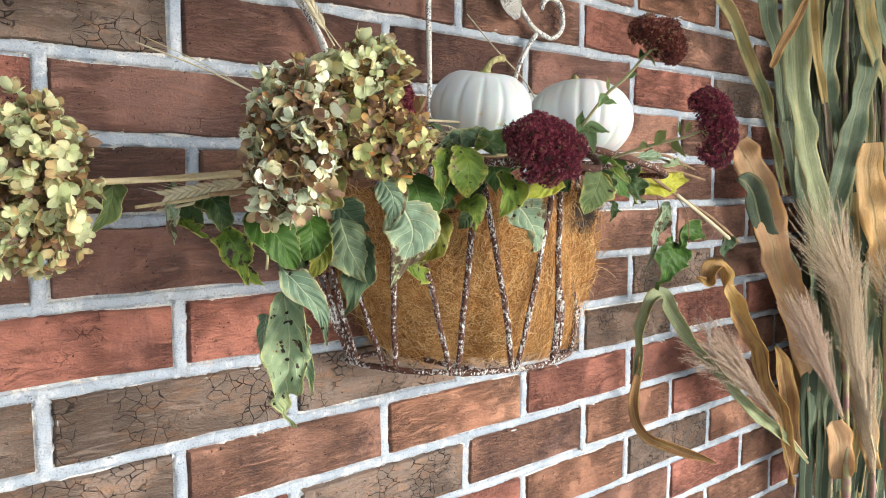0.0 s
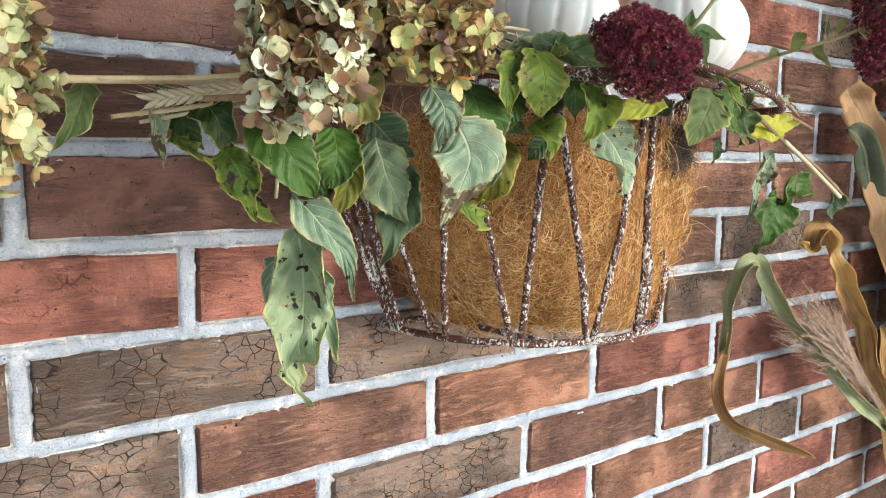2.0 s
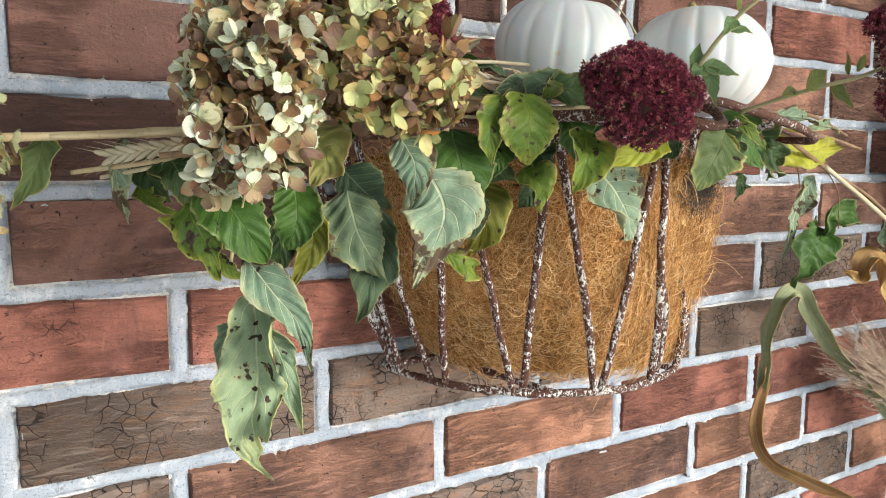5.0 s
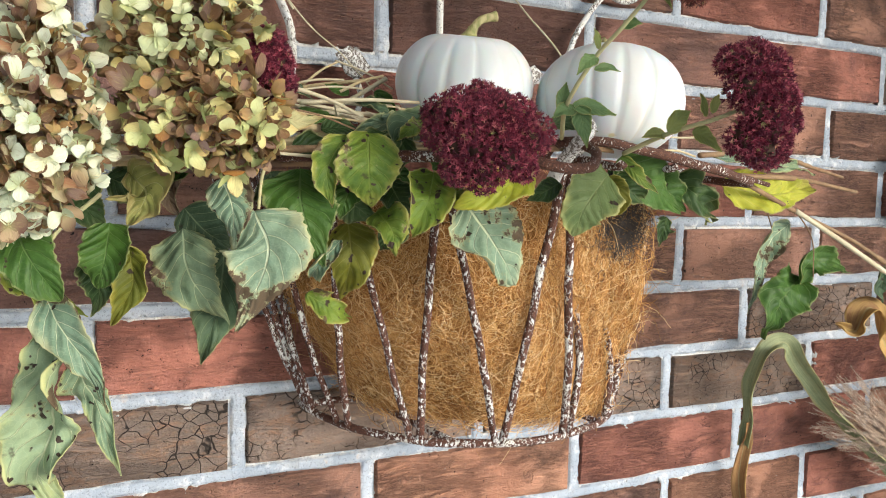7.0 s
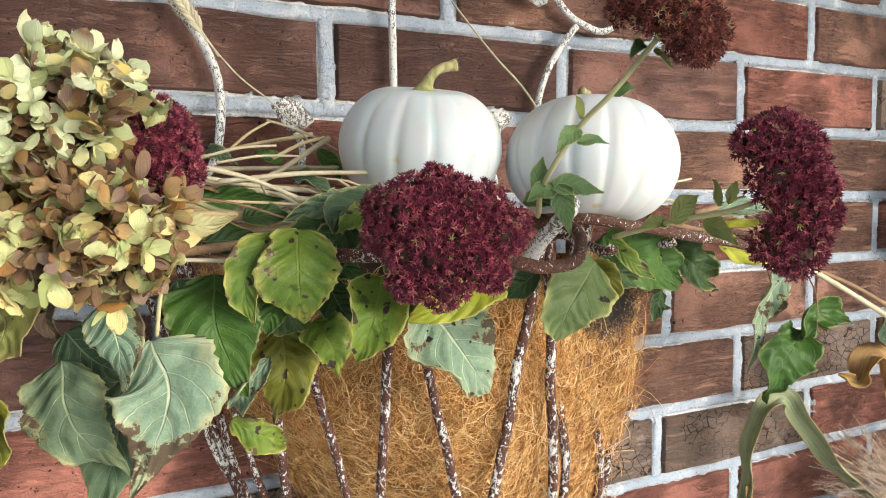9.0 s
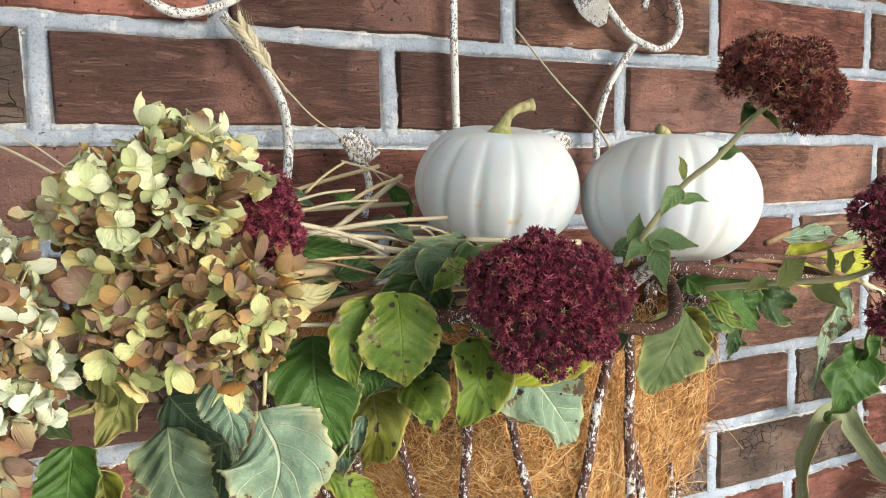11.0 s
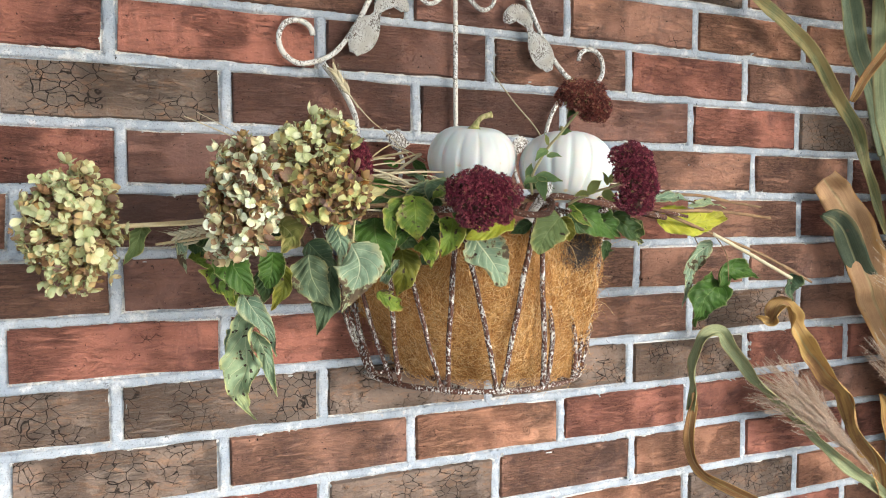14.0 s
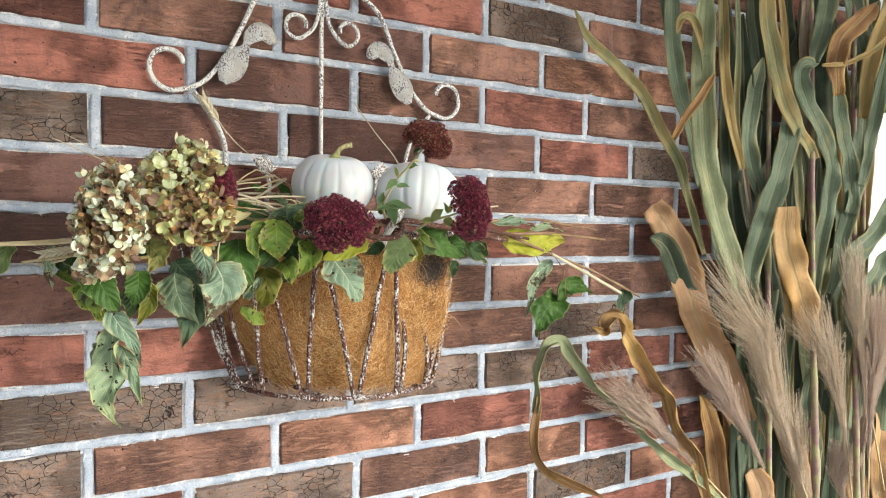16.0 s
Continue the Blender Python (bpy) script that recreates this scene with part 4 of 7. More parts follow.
def hydrangea(at, radii, count, size, seed, material, stalk, label, tilt=0.0, withered=0.3):
    rng = random.Random(seed)
    ob = thing("hydrangea", at, label, "dried flower", "dried hydrangeas")
    at = Vector(at)
    R = Vector(radii)
    centres, inner = [], []
    for k in range(count):
        z = 1 - 2 * (k + 0.5) / count
        a = k * 2.399963 + rng.uniform(-0.2, 0.2)
        r = math.sqrt(1 - z * z)
        u = Vector((r * math.cos(a), r * math.sin(a), z))
        lump = 1 + 0.26 * noise.noise(u * 2.6 + Vector((seed, 0, 0))) + rng.uniform(-0.16, 0.06)
        spot = Vector((u.x * R.x, u.y * R.y, u.z * R.z)) * lump
        if noise.noise(u * 3.1 + Vector((0, seed * 1.3, 2))) + rng.uniform(-0.25, 0.25) < 0.30 - withered:
            centres.append(spot)
        else:
            inner.append(spot * 0.93)
        if k % 2:
            inner.append(Vector((u.x * R.x, u.y * R.y, u.z * R.z)) * rng.uniform(0.6, 0.8))
    rot = Matrix.Rotation(tilt, 3, "Y")
    centres = [rot @ c for c in centres]
    inner = [rot @ c for c in inner]

    def normal(c):
        c = rot.transposed() @ c
        return (rot @ Vector((c.x / R.x ** 2, c.y / R.y ** 2, c.z / R.z ** 2))).normalized()

    head = tagged(part("flower_head", floret_mesh(centres, size, seed, material, normal), None, ob), "round head of papery four-petalled florets", kind="stuff")
    tagged(part("inner_head", floret_mesh(inner, size * 0.78, seed + 1, PETAL_BROWN, normal, 0.6), None, head), "shrivelled brown florets deep in the head", kind="stuff")
    # thin flower stalks that run from the middle to the florets
    vs, fs = [], []
    root = Vector(stalk[0]) - at
    root = root.normalized() * min(R) * 0.35
    for c in centres[::2]:
        x = c.cross(Vector((0.3, 0.5, 0.8))).normalized() * 0.0006
        y = c.cross(x).normalized() * 0.0006
        o = len(vs)
        for p in (root, (root + c) * 0.5 + Vector((0, 0, -0.004)), c):
            vs.extend((p + a)[:] for a in (x, y, -x - y))
        for j in range(2):
            for q in range(3):
                a, b = o + j * 3 + q, o + j * 3 + (q + 1) % 3
                fs.append((a, b, b + 3, a + 3))
    tagged(part("stalk_tangle", raw_mesh("stalk_tangle", vs, fs, GREEN_STEM), None, head), kind="stuff")
    stem(ob, [at + root] + list(stalk), 0.0024, 0.003, STRAW, seed, knots=2)
    return ob


hy_left = hydrangea((-0.167, -0.158, 1.544), (0.045, 0.042, 0.060), 330, 0.0088, 11, PETAL_SAGE, [(-0.115, -0.16, 1.545), (-0.03, -0.16, 1.55), (0.08, -0.15, 1.56), (0.2, -0.12, 1.57)],
                    "dried beige and faded green hydrangea on a long stem", 0.0, 0.06)
hy_mid = hydrangea((-0.022, -0.278, 1.571), (0.0295, 0.035, 0.055), 440, 0.0080, 12, PETAL, [(0.02, -0.24, 1.562), (0.09, -0.2, 1.57), (0.2, -0.15, 1.575)],
                   "dried hydrangea head with pale green and tan petals", 0.10, 0.2)
hy_top = hydrangea((0.053, -0.252, 1.624), (0.040, 0.034, 0.027), 250, 0.0086, 14, PETAL_LIME, [(0.08, -0.22, 1.60), (0.15, -0.18, 1.58), (0.24, -0.13, 1.575)],
                   "dried yellow-green hydrangea head beside the pumpkins", -0.25, 0.1)
hy_right = hydrangea((0.061, -0.262, 1.577), (0.044, 0.038, 0.027), 250, 0.0088, 13, PETAL_TAN, [(0.1, -0.22, 1.582), (0.17, -0.18, 1.58), (0.26, -0.13, 1.575)],
                     "dried hydrangea head in brown and golden yellow", 0.1, 0.2)

# ---- leaves on their branches, from the outer end towards the basket ----
leaf(hy_left, [(-0.102, -0.140, 1.546), (-0.109, -0.150, 1.526), (-0.122, -0.140, 1.503)], 0.022, GREYGREEN, 1, (0.5, 0.9), 0.5, 0.3, label='drooping grey-green leaf')

LB = thing("leafy_branch", (-0.02, -0.2, 1.53), "leafy hydrangea branch with green, spotted and wilting leaves", "branch")
stem(LB, [(-0.05, -0.2, 1.535), (0.0, -0.205, 1.54), (0.08, -0.18, 1.555), (0.2, -0.14, 1.56)], 0.002, 0.003, TWIG, 3)
leaf(LB, [(-0.059, -0.150, 1.545), (-0.067, -0.160, 1.524), (-0.060, -0.150, 1.494)], 0.017, PALE, 2, (0.2, 1.6), 0.7, 0.5, label='curled pale leaf')
leaf(LB, [(-0.054, -0.150, 1.517), (-0.045, -0.160, 1.505), (-0.026, -0.150, 1.498)], 0.015, LIME, 3, (0.9, 0.9), 0.9, 0.4)
leaf(LB, [(-0.042, -0.165, 1.541), (-0.034, -0.180, 1.522), (-0.027, -0.175, 1.501)], 0.031, DEEP, 4, (1.3, 0.3), 0.5, 0.3, label='dark green leaf with a pale turned edge')
leaf(LB, [(-0.051, -0.150, 1.535), (-0.047, -0.155, 1.520), (-0.035, -0.150, 1.506)], 0.018, DEEP, 5, (0.4, 0.4), 0.6, 0.3)
leaf(LB, [(-0.034, -0.239, 1.524), (-0.025, -0.262, 1.504), (-0.010, -0.259, 1.480)], 0.034, GREEN, 6, (0.25, 0.2), 0.2, 0, label='smooth deep green leaf', round_tip=True)
leaf(LB, [(0.014, -0.239, 1.520), (0.011, -0.249, 1.501), (0.007, -0.244, 1.483)], 0.031, GREEN, 7, (0.3, 0.3), 0.4, 0, label='green leaf with a browned tip', round_tip=True)
leaf(LB, [(0.025, -0.229, 1.505), (0.026, -0.234, 1.484), (0.015, -0.224, 1.460)], 0.025, OLIVE, 8, (0.7, 0.5), 0.9, 0.3, label='olive leaf drying at its edge')
leaf(LB, [(0.005, -0.224, 1.501), (0.009, -0.229, 1.483), (0.005, -0.224, 1.465)], 0.023, DEEP, 9, (0.3, 0.3), 0.5, 0)
leaf(LB, [(0.027, -0.224, 1.546), (0.033, -0.239, 1.535), (0.025, -0.234, 1.519)], 0.035, LIMEDRY, 10, (0.4, 0.6), 0.8, 0.2, label='torn yellow-green leaf with dry patches')
leaf(LB, [(0.014, -0.204, 1.545), (0.029, -0.204, 1.539), (0.049, -0.204, 1.537)], 0.024, DEEP, 11, (0.3, 0.3), 0.5, 0)
leaf(LB, [(-0.003, -0.204, 1.545), (0.002, -0.204, 1.527), (0.014, -0.204, 1.512)], 0.029, DEEP, 12, (0.3, 0.3), 0.5, 0)
leaf(LB, [(0.053, -0.204, 1.547), (0.049, -0.204, 1.532), (0.058, -0.204, 1.520)], 0.014, BROWN_LEAF, 13, (0.8, 0.9), 0.9, 0.6, label='shrivelled brown leaf')
leaf(LB, [(0.062, -0.214, 1.556), (0.048, -0.224, 1.548), (0.029, -0.229, 1.545)], 0.015, GREEN, 14, (0.5, 0.5), 0.6, 0)
leaf(LB, [(-0.035, -0.190, 1.507), (-0.028, -0.202, 1.488), (-0.016, -0.190, 1.462)], 0.031, SPOTTED, 15, (0.4, 0.5), 0.9, 0.2, label='yellow-green leaf with large black spots')
leaf(LB, [(-0.018, -0.185, 1.476), (-0.009, -0.190, 1.466), (0.003, -0.185, 1.458)], 0.012, LIME, 16, (0.5, 0.5), 0.9, 0.2)

HB = thing("wilted_branch", (-0.02, -0.24, 1.5), "hanging branch of pale wilted leaves with dark spots", "branch")
stem(HB, [(0.01, -0.22, 1.535), (-0.015, -0.232, 1.51), (-0.022, -0.236, 1.478)], 0.0014, 0.001, GREEN_STEM, 4)
leaf(HB, [(-0.013, -0.246, 1.460), (-0.015, -0.256, 1.431), (-0.016, -0.256, 1.407), (-0.023, -0.254, 1.384), (-0.004, -0.249, 1.354)], 0.040, PALE_LIME, 17, (0.9, 0.5), 1.15, 0.5, label='long pale yellowing leaf with black spots')
leaf(HB, [(-0.019, -0.249, 1.483), (-0.010, -0.266, 1.466), (0.002, -0.274, 1.447), (0.012, -0.266, 1.420)], 0.022, PALE, 18, (0.2, 1.3), 0.45, -0.5, label='pale leaf folded over at its edge')
leaf(HB, [(-0.005, -0.240, 1.442), (0.006, -0.239, 1.416), (0.018, -0.232, 1.372)], 0.023, PALE_LIME, 19, (0.9, 0.6), 1.0, 0.5, label='pale leaf with a blackened tip')
leaf(HB, [(-0.024, -0.239, 1.445), (-0.028, -0.242, 1.433), (-0.031, -0.240, 1.413)], 0.014, PALE, 20, (0.4, 0.8), 0.8, 0.2)

MB = thing("leafy_branch", (0.1, -0.22, 1.55), "leafy branch with pale grey-green leaves hanging over the basket", "branch")
stem(MB, [(0.06, -0.23, 1.56), (0.12, -0.22, 1.565), (0.2, -0.2, 1.57), (0.3, -0.16, 1.57)], 0.0022, 0.003, TWIG, 5)
stem(MB, [(0.11, -0.235, 1.568), (0.098, -0.245, 1.55), (0.094, -0.25, 1.528)], 0.0012, 0.001, GREEN_STEM, 6, "leaf_stalk")
leaf(MB, [(0.091, -0.254, 1.527), (0.096, -0.266, 1.501), (0.081, -0.254, 1.457)], 0.053, PALE, 21, (-0.25, -0.35), 0.35, 0, label='broad pale leaf with light veins and brown blotches')
leaf(MB, [(0.072, -0.256, 1.546), (0.076, -0.266, 1.530), (0.080, -0.254, 1.505)], 0.026, PALE, 22, (0.2, -0.3), 0.3, -0.4, label='pale leaf folded along its midrib')
leaf(MB, [(0.055, -0.218, 1.515), (0.058, -0.230, 1.487), (0.082, -0.222, 1.454)], 0.044, TEAL, 23, (-0.5, -0.3), 0.55, -0.1, label='grey-green wilted leaf with a pale rim')
leaf(MB, [(0.082, -0.209, 1.502), (0.077, -0.211, 1.466), (0.067, -0.204, 1.427)], 0.033, TEALDARK, 24, (0.5, 0.2), 0.6, 0.2, label='dark grey-green wilted leaf')
leaf(MB, [(0.057, -0.209, 1.527), (0.070, -0.216, 1.512), (0.087, -0.214, 1.502)], 0.033, TEALDARK, 25, (0.2, 0.2), 0.3, 0)
leaf(MB, [(0.125, -0.226, 1.553), (0.122, -0.244, 1.527), (0.137, -0.240, 1.492)], 0.048, GREEN, 26, (0.15, 0.12), 0.2, 0, label='flat deep green leaf')
leaf(MB, [(0.108, -0.219, 1.550), (0.111, -0.224, 1.535), (0.115, -0.224, 1.517)], 0.028, TEALDARK, 27, (0.3, 0.3), 0.5, 0)
leaf(MB, [(0.160, -0.254, 1.576), (0.156, -0.268, 1.553), (0.160, -0.260, 1.530)], 0.038, LIME, 28, (-0.15, 0.35), 0.35, 0, label='yellow-green leaf with a browned rim', round_tip=True)
leaf(MB, [(0.148, -0.249, 1.574), (0.133, -0.259, 1.552), (0.138, -0.254, 1.529)], 0.021, LIME, 29, (0.5, 0.3), 0.6, 0.2)
leaf(MB, [(0.164, -0.204, 1.518), (0.165, -0.209, 1.493), (0.163, -0.190, 1.460)], 0.037, OLIVE, 30, (0.2, 0.35), 0.5, 0, label='olive leaf turning yellow')
leaf(MB, [(0.152, -0.226, 1.507), (0.134, -0.239, 1.493), (0.132, -0.224, 1.482)], 0.016, PALE, 31, (0.9, 1.1), 0.9, 0.7, label='crumpled pale leaf edge')
leaf(MB, [(0.136, -0.204, 1.469), (0.152, -0.204, 1.460), (0.173, -0.190, 1.449)], 0.022, LIME, 32, (0.5, 0.7), 0.9, 0.2)
leaf(MB, [(0.152, -0.219, 1.538), (0.162, -0.229, 1.529), (0.176, -0.229, 1.519)], 0.027, DEEP, 33, (0.3, 0.3), 0.5, 0)
leaf(MB, [(0.172, -0.239, 1.527), (0.177, -0.254, 1.515), (0.182, -0.249, 1.498)], 0.027, LIME, 34, (0.4, 0.5), 0.7, 0.2)
leaf(MB, [(0.198, -0.229, 1.519), (0.184, -0.234, 1.510), (0.178, -0.229, 1.500)], 0.021, DEEP, 35, (0.3, 0.3), 0.5, 0)
leaf(MB, [(0.196, -0.274, 1.552), (0.185, -0.289, 1.533), (0.179, -0.282, 1.513)], 0.030, SPOTTED, 36, (0.3, 0.3), 0.45, 0.1, label='green leaf blotched with black')
leaf(MB, [(0.180, -0.239, 1.547), (0.183, -0.249, 1.535), (0.191, -0.249, 1.526)], 0.024, DEEP, 37, (0.3, 0.3), 0.5, 0)
leaf(MB, [(0.157, -0.239, 1.547), (0.149, -0.246, 1.535), (0.146, -0.244, 1.522)], 0.020, GREEN, 38, (0.3, 0.3), 0.5, 0)
leaf(MB, [(0.197, -0.224, 1.575), (0.186, -0.234, 1.562), (0.185, -0.239, 1.547)], 0.025, DEEP, 39, (0.3, 0.3), 0.5, 0)

CB = thing("leafy_branch", (0.27, -0.23, 1.56), "leafy branch with leaves drooping over the front of the rim", "branch")
stem(CB, [(0.2, -0.24, 1.565), (0.27, -0.25, 1.57), (0.36, -0.22, 1.575), (0.44, -0.16, 1.575)], 0.002, 0.0028, TWIG, 7)
leaf(CB, [(0.238, -0.236, 1.531), (0.252, -0.250, 1.507), (0.278, -0.240, 1.474)], 0.056, PALE, 40, (-0.3, 0.75), 0.3, 0, label='pale leaf with a folded edge', round_tip=True)
leaf(CB, [(0.267, -0.274, 1.554), (0.232, -0.292, 1.542), (0.204, -0.286, 1.531)], 0.026, YELLIME, 41, (0.3, 0.3), 0.5, 0, label='bright yellow-green leaf under the flower', round_tip=True)
leaf(CB, [(0.211, -0.266, 1.547), (0.199, -0.276, 1.537), (0.198, -0.274, 1.525)], 0.026, LIME, 42, (0.3, 0.3), 0.5, 0)
leaf(CB, [(0.322, -0.282, 1.554), (0.296, -0.294, 1.533), (0.294, -0.284, 1.512)], 0.037, GREYGREEN, 43, (-0.2, 0.3), 0.3, 0, label='rounded grey-green leaf with a yellow rim', round_tip=True)
leaf(CB, [(0.331, -0.266, 1.551), (0.337, -0.274, 1.541), (0.343, -0.266, 1.528)], 0.019, OLIVE, 44, (0.3, 0.3), 0.5, 0, round_tip=True)
leaf(CB, [(0.297, -0.262, 1.548), (0.280, -0.268, 1.541), (0.269, -0.264, 1.535)], 0.017, DEEP, 45, (0.3, 0.3), 0.5, 0)
leaf(CB, [(0.362, -0.239, 1.565), (0.384, -0.254, 1.548), (0.431, -0.236, 1.525)], 0.038, GREEN, 46, (0.3, 0.3), 0.35, 0, label='broad green leaf')
leaf(CB, [(0.357, -0.249, 1.556), (0.362, -0.256, 1.544), (0.378, -0.254, 1.535)], 0.024, DEEP, 47, (0.3, 0.3), 0.5, 0)
leaf(CB, [(0.335, -0.279, 1.566), (0.342, -0.291, 1.552), (0.361, -0.287, 1.542)], 0.012, LIME, 48, (0.4, 0.4), 0.5, 0.2)
leaf(CB, [(0.443, -0.214, 1.557), (0.456, -0.224, 1.539), (0.490, -0.209, 1.518)], 0.033, DEEP, 49, (0.6, 0.9), 0.8, 0.4, label='curled dark leaf with a pale rim')
leaf(CB, [(0.485, -0.190, 1.549), (0.487, -0.202, 1.535), (0.504, -0.190, 1.514)], 0.024, GREYGREEN, 50, (0.9, 0.6), 0.9, 0.4)
leaf(CB, [(0.441, -0.209, 1.523), (0.433, -0.214, 1.512), (0.437, -0.204, 1.497)], 0.017, DEEP, 51, (0.5, 0.5), 0.8, 0)
leaf(CB, [(0.410, -0.219, 1.552), (0.426, -0.226, 1.542), (0.451, -0.219, 1.527)], 0.031, GREEN, 52, (0.3, 0.3), 0.5, 0)
leaf(CB, [(0.230, -0.190, 1.592), (0.192, -0.209, 1.587), (0.160, -0.219, 1.575)], 0.020, TEAL, 53, (0.5, 0.5), 1, 0.3, face=(-0.1, -0.7, 0.75), label='crumpled grey-green leaf lying on the rim')
leaf(CB, [(0.183, -0.160, 1.607), (0.197, -0.175, 1.597), (0.207, -0.185, 1.592)], 0.013, TEALDARK, 54, (0.5, 0.5), 1, 0.3, face=(-0.1, -0.7, 0.75))
leaf(CB, [(0.210, -0.229, 1.587), (0.193, -0.244, 1.580), (0.183, -0.244, 1.572)], 0.013, LIME, 55, (0.3, 0.3), 0.5, 0, face=(-0.2, -0.8, 0.6))
leaf(CB, [(0.102, -0.269, 1.581), (0.115, -0.264, 1.579), (0.131, -0.254, 1.583)], 0.011, CREAM, 56, (0.4, 0.3), 0.5, 0, label='dried cream leaf')
leaf(CB, [(0.123, -0.170, 1.589), (0.152, -0.170, 1.592), (0.185, -0.170, 1.589)], 0.019, GREEN, 57, (0.3, 0.3), 0.6, 0, face=(-0.1, -0.7, 0.75))
leaf(CB, [(0.145, -0.204, 1.580), (0.159, -0.204, 1.582), (0.178, -0.204, 1.580)], 0.015, DEEP, 58, (0.3, 0.3), 0.6, 0, face=(-0.1, -0.7, 0.75))
leaf(CB, [(0.125, -0.204, 1.568), (0.144, -0.204, 1.568), (0.162, -0.204, 1.564)], 0.018, DEEP, 59, (0.3, 0.3), 0.6, 0)
leaf(CB, [(0.182, -0.204, 1.570), (0.197, -0.214, 1.567), (0.209, -0.224, 1.561)], 0.018, DEEP, 60, (0.3, 0.3), 0.6, 0)
leaf(CB, [(0.187, -0.204, 1.557), (0.203, -0.204, 1.550), (0.217, -0.204, 1.540)], 0.016, GREEN, 61, (0.3, 0.3), 0.6, 0)
leaf(CB, [(0.292, -0.254, 1.587), (0.311, -0.254, 1.590), (0.333, -0.254, 1.585)], 0.013, DEEP, 62, (0.3, 0.3), 0.6, 0)
leaf(CB, [(0.366, -0.224, 1.558), (0.386, -0.234, 1.553), (0.410, -0.234, 1.543)], 0.018, DEEP, 63, (0.3, 0.3), 0.6, 0)
leaf(CB, [(0.148, -0.090, 1.622), (0.155, -0.100, 1.620), (0.168, -0.100, 1.611)], 0.011, TEAL, 64, (0.3, 0.3), 0.6, 0)
leaf(CB, [(0.231, -0.070, 1.625), (0.241, -0.080, 1.613), (0.241, -0.090, 1.602)], 0.014, GREEN, 65, (0.3, 0.3), 0.6, 0)
leaf(CB, [(0.192, -0.120, 1.615), (0.181, -0.120, 1.618), (0.172, -0.120, 1.621)], 0.009, GREEN, 66, (0.3, 0.3), 0.6, 0)
leaf(CB, [(0.204, -0.225, 1.584), (0.226, -0.231, 1.581), (0.261, -0.225, 1.568)], 0.028, DEEP, 90, (0.3, 0.4), 0.6, 0.2)
leaf(CB, [(0.223, -0.220, 1.589), (0.195, -0.226, 1.584), (0.192, -0.220, 1.570)], 0.024, TEALDARK, 91, (0.6, 0.3), 0.8, 0.2, label='dark grey-green leaf tucked under the pumpkin')
leaf(CB, [(0.271, -0.215, 1.594), (0.257, -0.221, 1.570), (0.248, -0.215, 1.548)], 0.03, DEEP, 92, (0.3, 0.3), 0.6, 0.2)
leaf(CB, [(0.184, -0.222, 1.578), (0.171, -0.228, 1.564), (0.174, -0.222, 1.549)], 0.022, DEEP, 93, (0.4, 0.3), 0.6, 0.2)
leaf(CB, [(0.233, -0.215, 1.564), (0.233, -0.221, 1.552), (0.240, -0.215, 1.532)], 0.03, GREEN, 94, (0.3, 0.3), 0.5, 0.2)
leaf(CB, [(0.182, -0.200, 1.581), (0.198, -0.206, 1.579), (0.230, -0.200, 1.585)], 0.02, TEAL, 95, (0.5, 0.4), 0.9, 0.2)

RB = thing("hanging_branch", (0.68, -0.1, 1.5), "thin twigs with yellow and curled green leaves beside the basket", "branch")
leaf(RB, [(0.578, -0.130, 1.551), (0.637, -0.140, 1.542), (0.711, -0.130, 1.553)], 0.044, YELLOW, 67, (0.2, 0.4), 0.45, 0, label='bright yellow leaf with a dry nibbled edge', round_tip=True)
leaf(RB, [(0.703, -0.110, 1.511), (0.657, -0.125, 1.492), (0.649, -0.120, 1.458), (0.646, -0.110, 1.414)], 0.029, PALE, 68, (0.4, 1.1), 0.5, 0.5, label='curled pale leaf')
leaf(RB, [(0.708, -0.120, 1.447), (0.720, -0.130, 1.473), (0.789, -0.115, 1.454)], 0.040, GREEN, 69, (0.9, 0.4), 0.7, 0.3, label='curled dark green leaf with a pale rim')
leaf(RB, [(0.715, -0.120, 1.453), (0.668, -0.135, 1.430), (0.666, -0.120, 1.384)], 0.056, GREEN, 70, (0.5, 0.35), 0.5, 0.2, label='glossy green leaf with a pale rim')
leaf(RB, [(0.891, -0.095, 1.454), (0.881, -0.100, 1.434), (0.893, -0.095, 1.411)], 0.033, TEALDARK, 71, (0.7, 0.7), 0.7, 0.3)
leaf(RB, [(0.530, -0.165, 1.576), (0.583, -0.165, 1.577), (0.633, -0.160, 1.569)], 0.016, PALE, 72, (0.8, 0.8), 0.9, 0.5, face=(-0.3, -0.9, 0.4), label='curled pale dry leaf')
leaf(RB, [(0.617, -0.150, 1.566), (0.653, -0.150, 1.571), (0.703, -0.140, 1.566)], 0.013, PALE_LIME, 73, (0.8, 0.8), 0.9, 0.5, face=(-0.3, -0.9, 0.4))
stem(RB, [(0.64, -0.125, 1.545), (0.672, -0.11, 1.515), (0.69, -0.1, 1.5)], 0.0008, 0.0006, TWIG, 8, "leaf_stalk")
stem(RB, [(0.67, -0.125, 1.545), (0.70, -0.14, 1.50), (0.708, -0.14, 1.455)], 0.0008, 0.0006, TWIG, 9, "leaf_stalk")
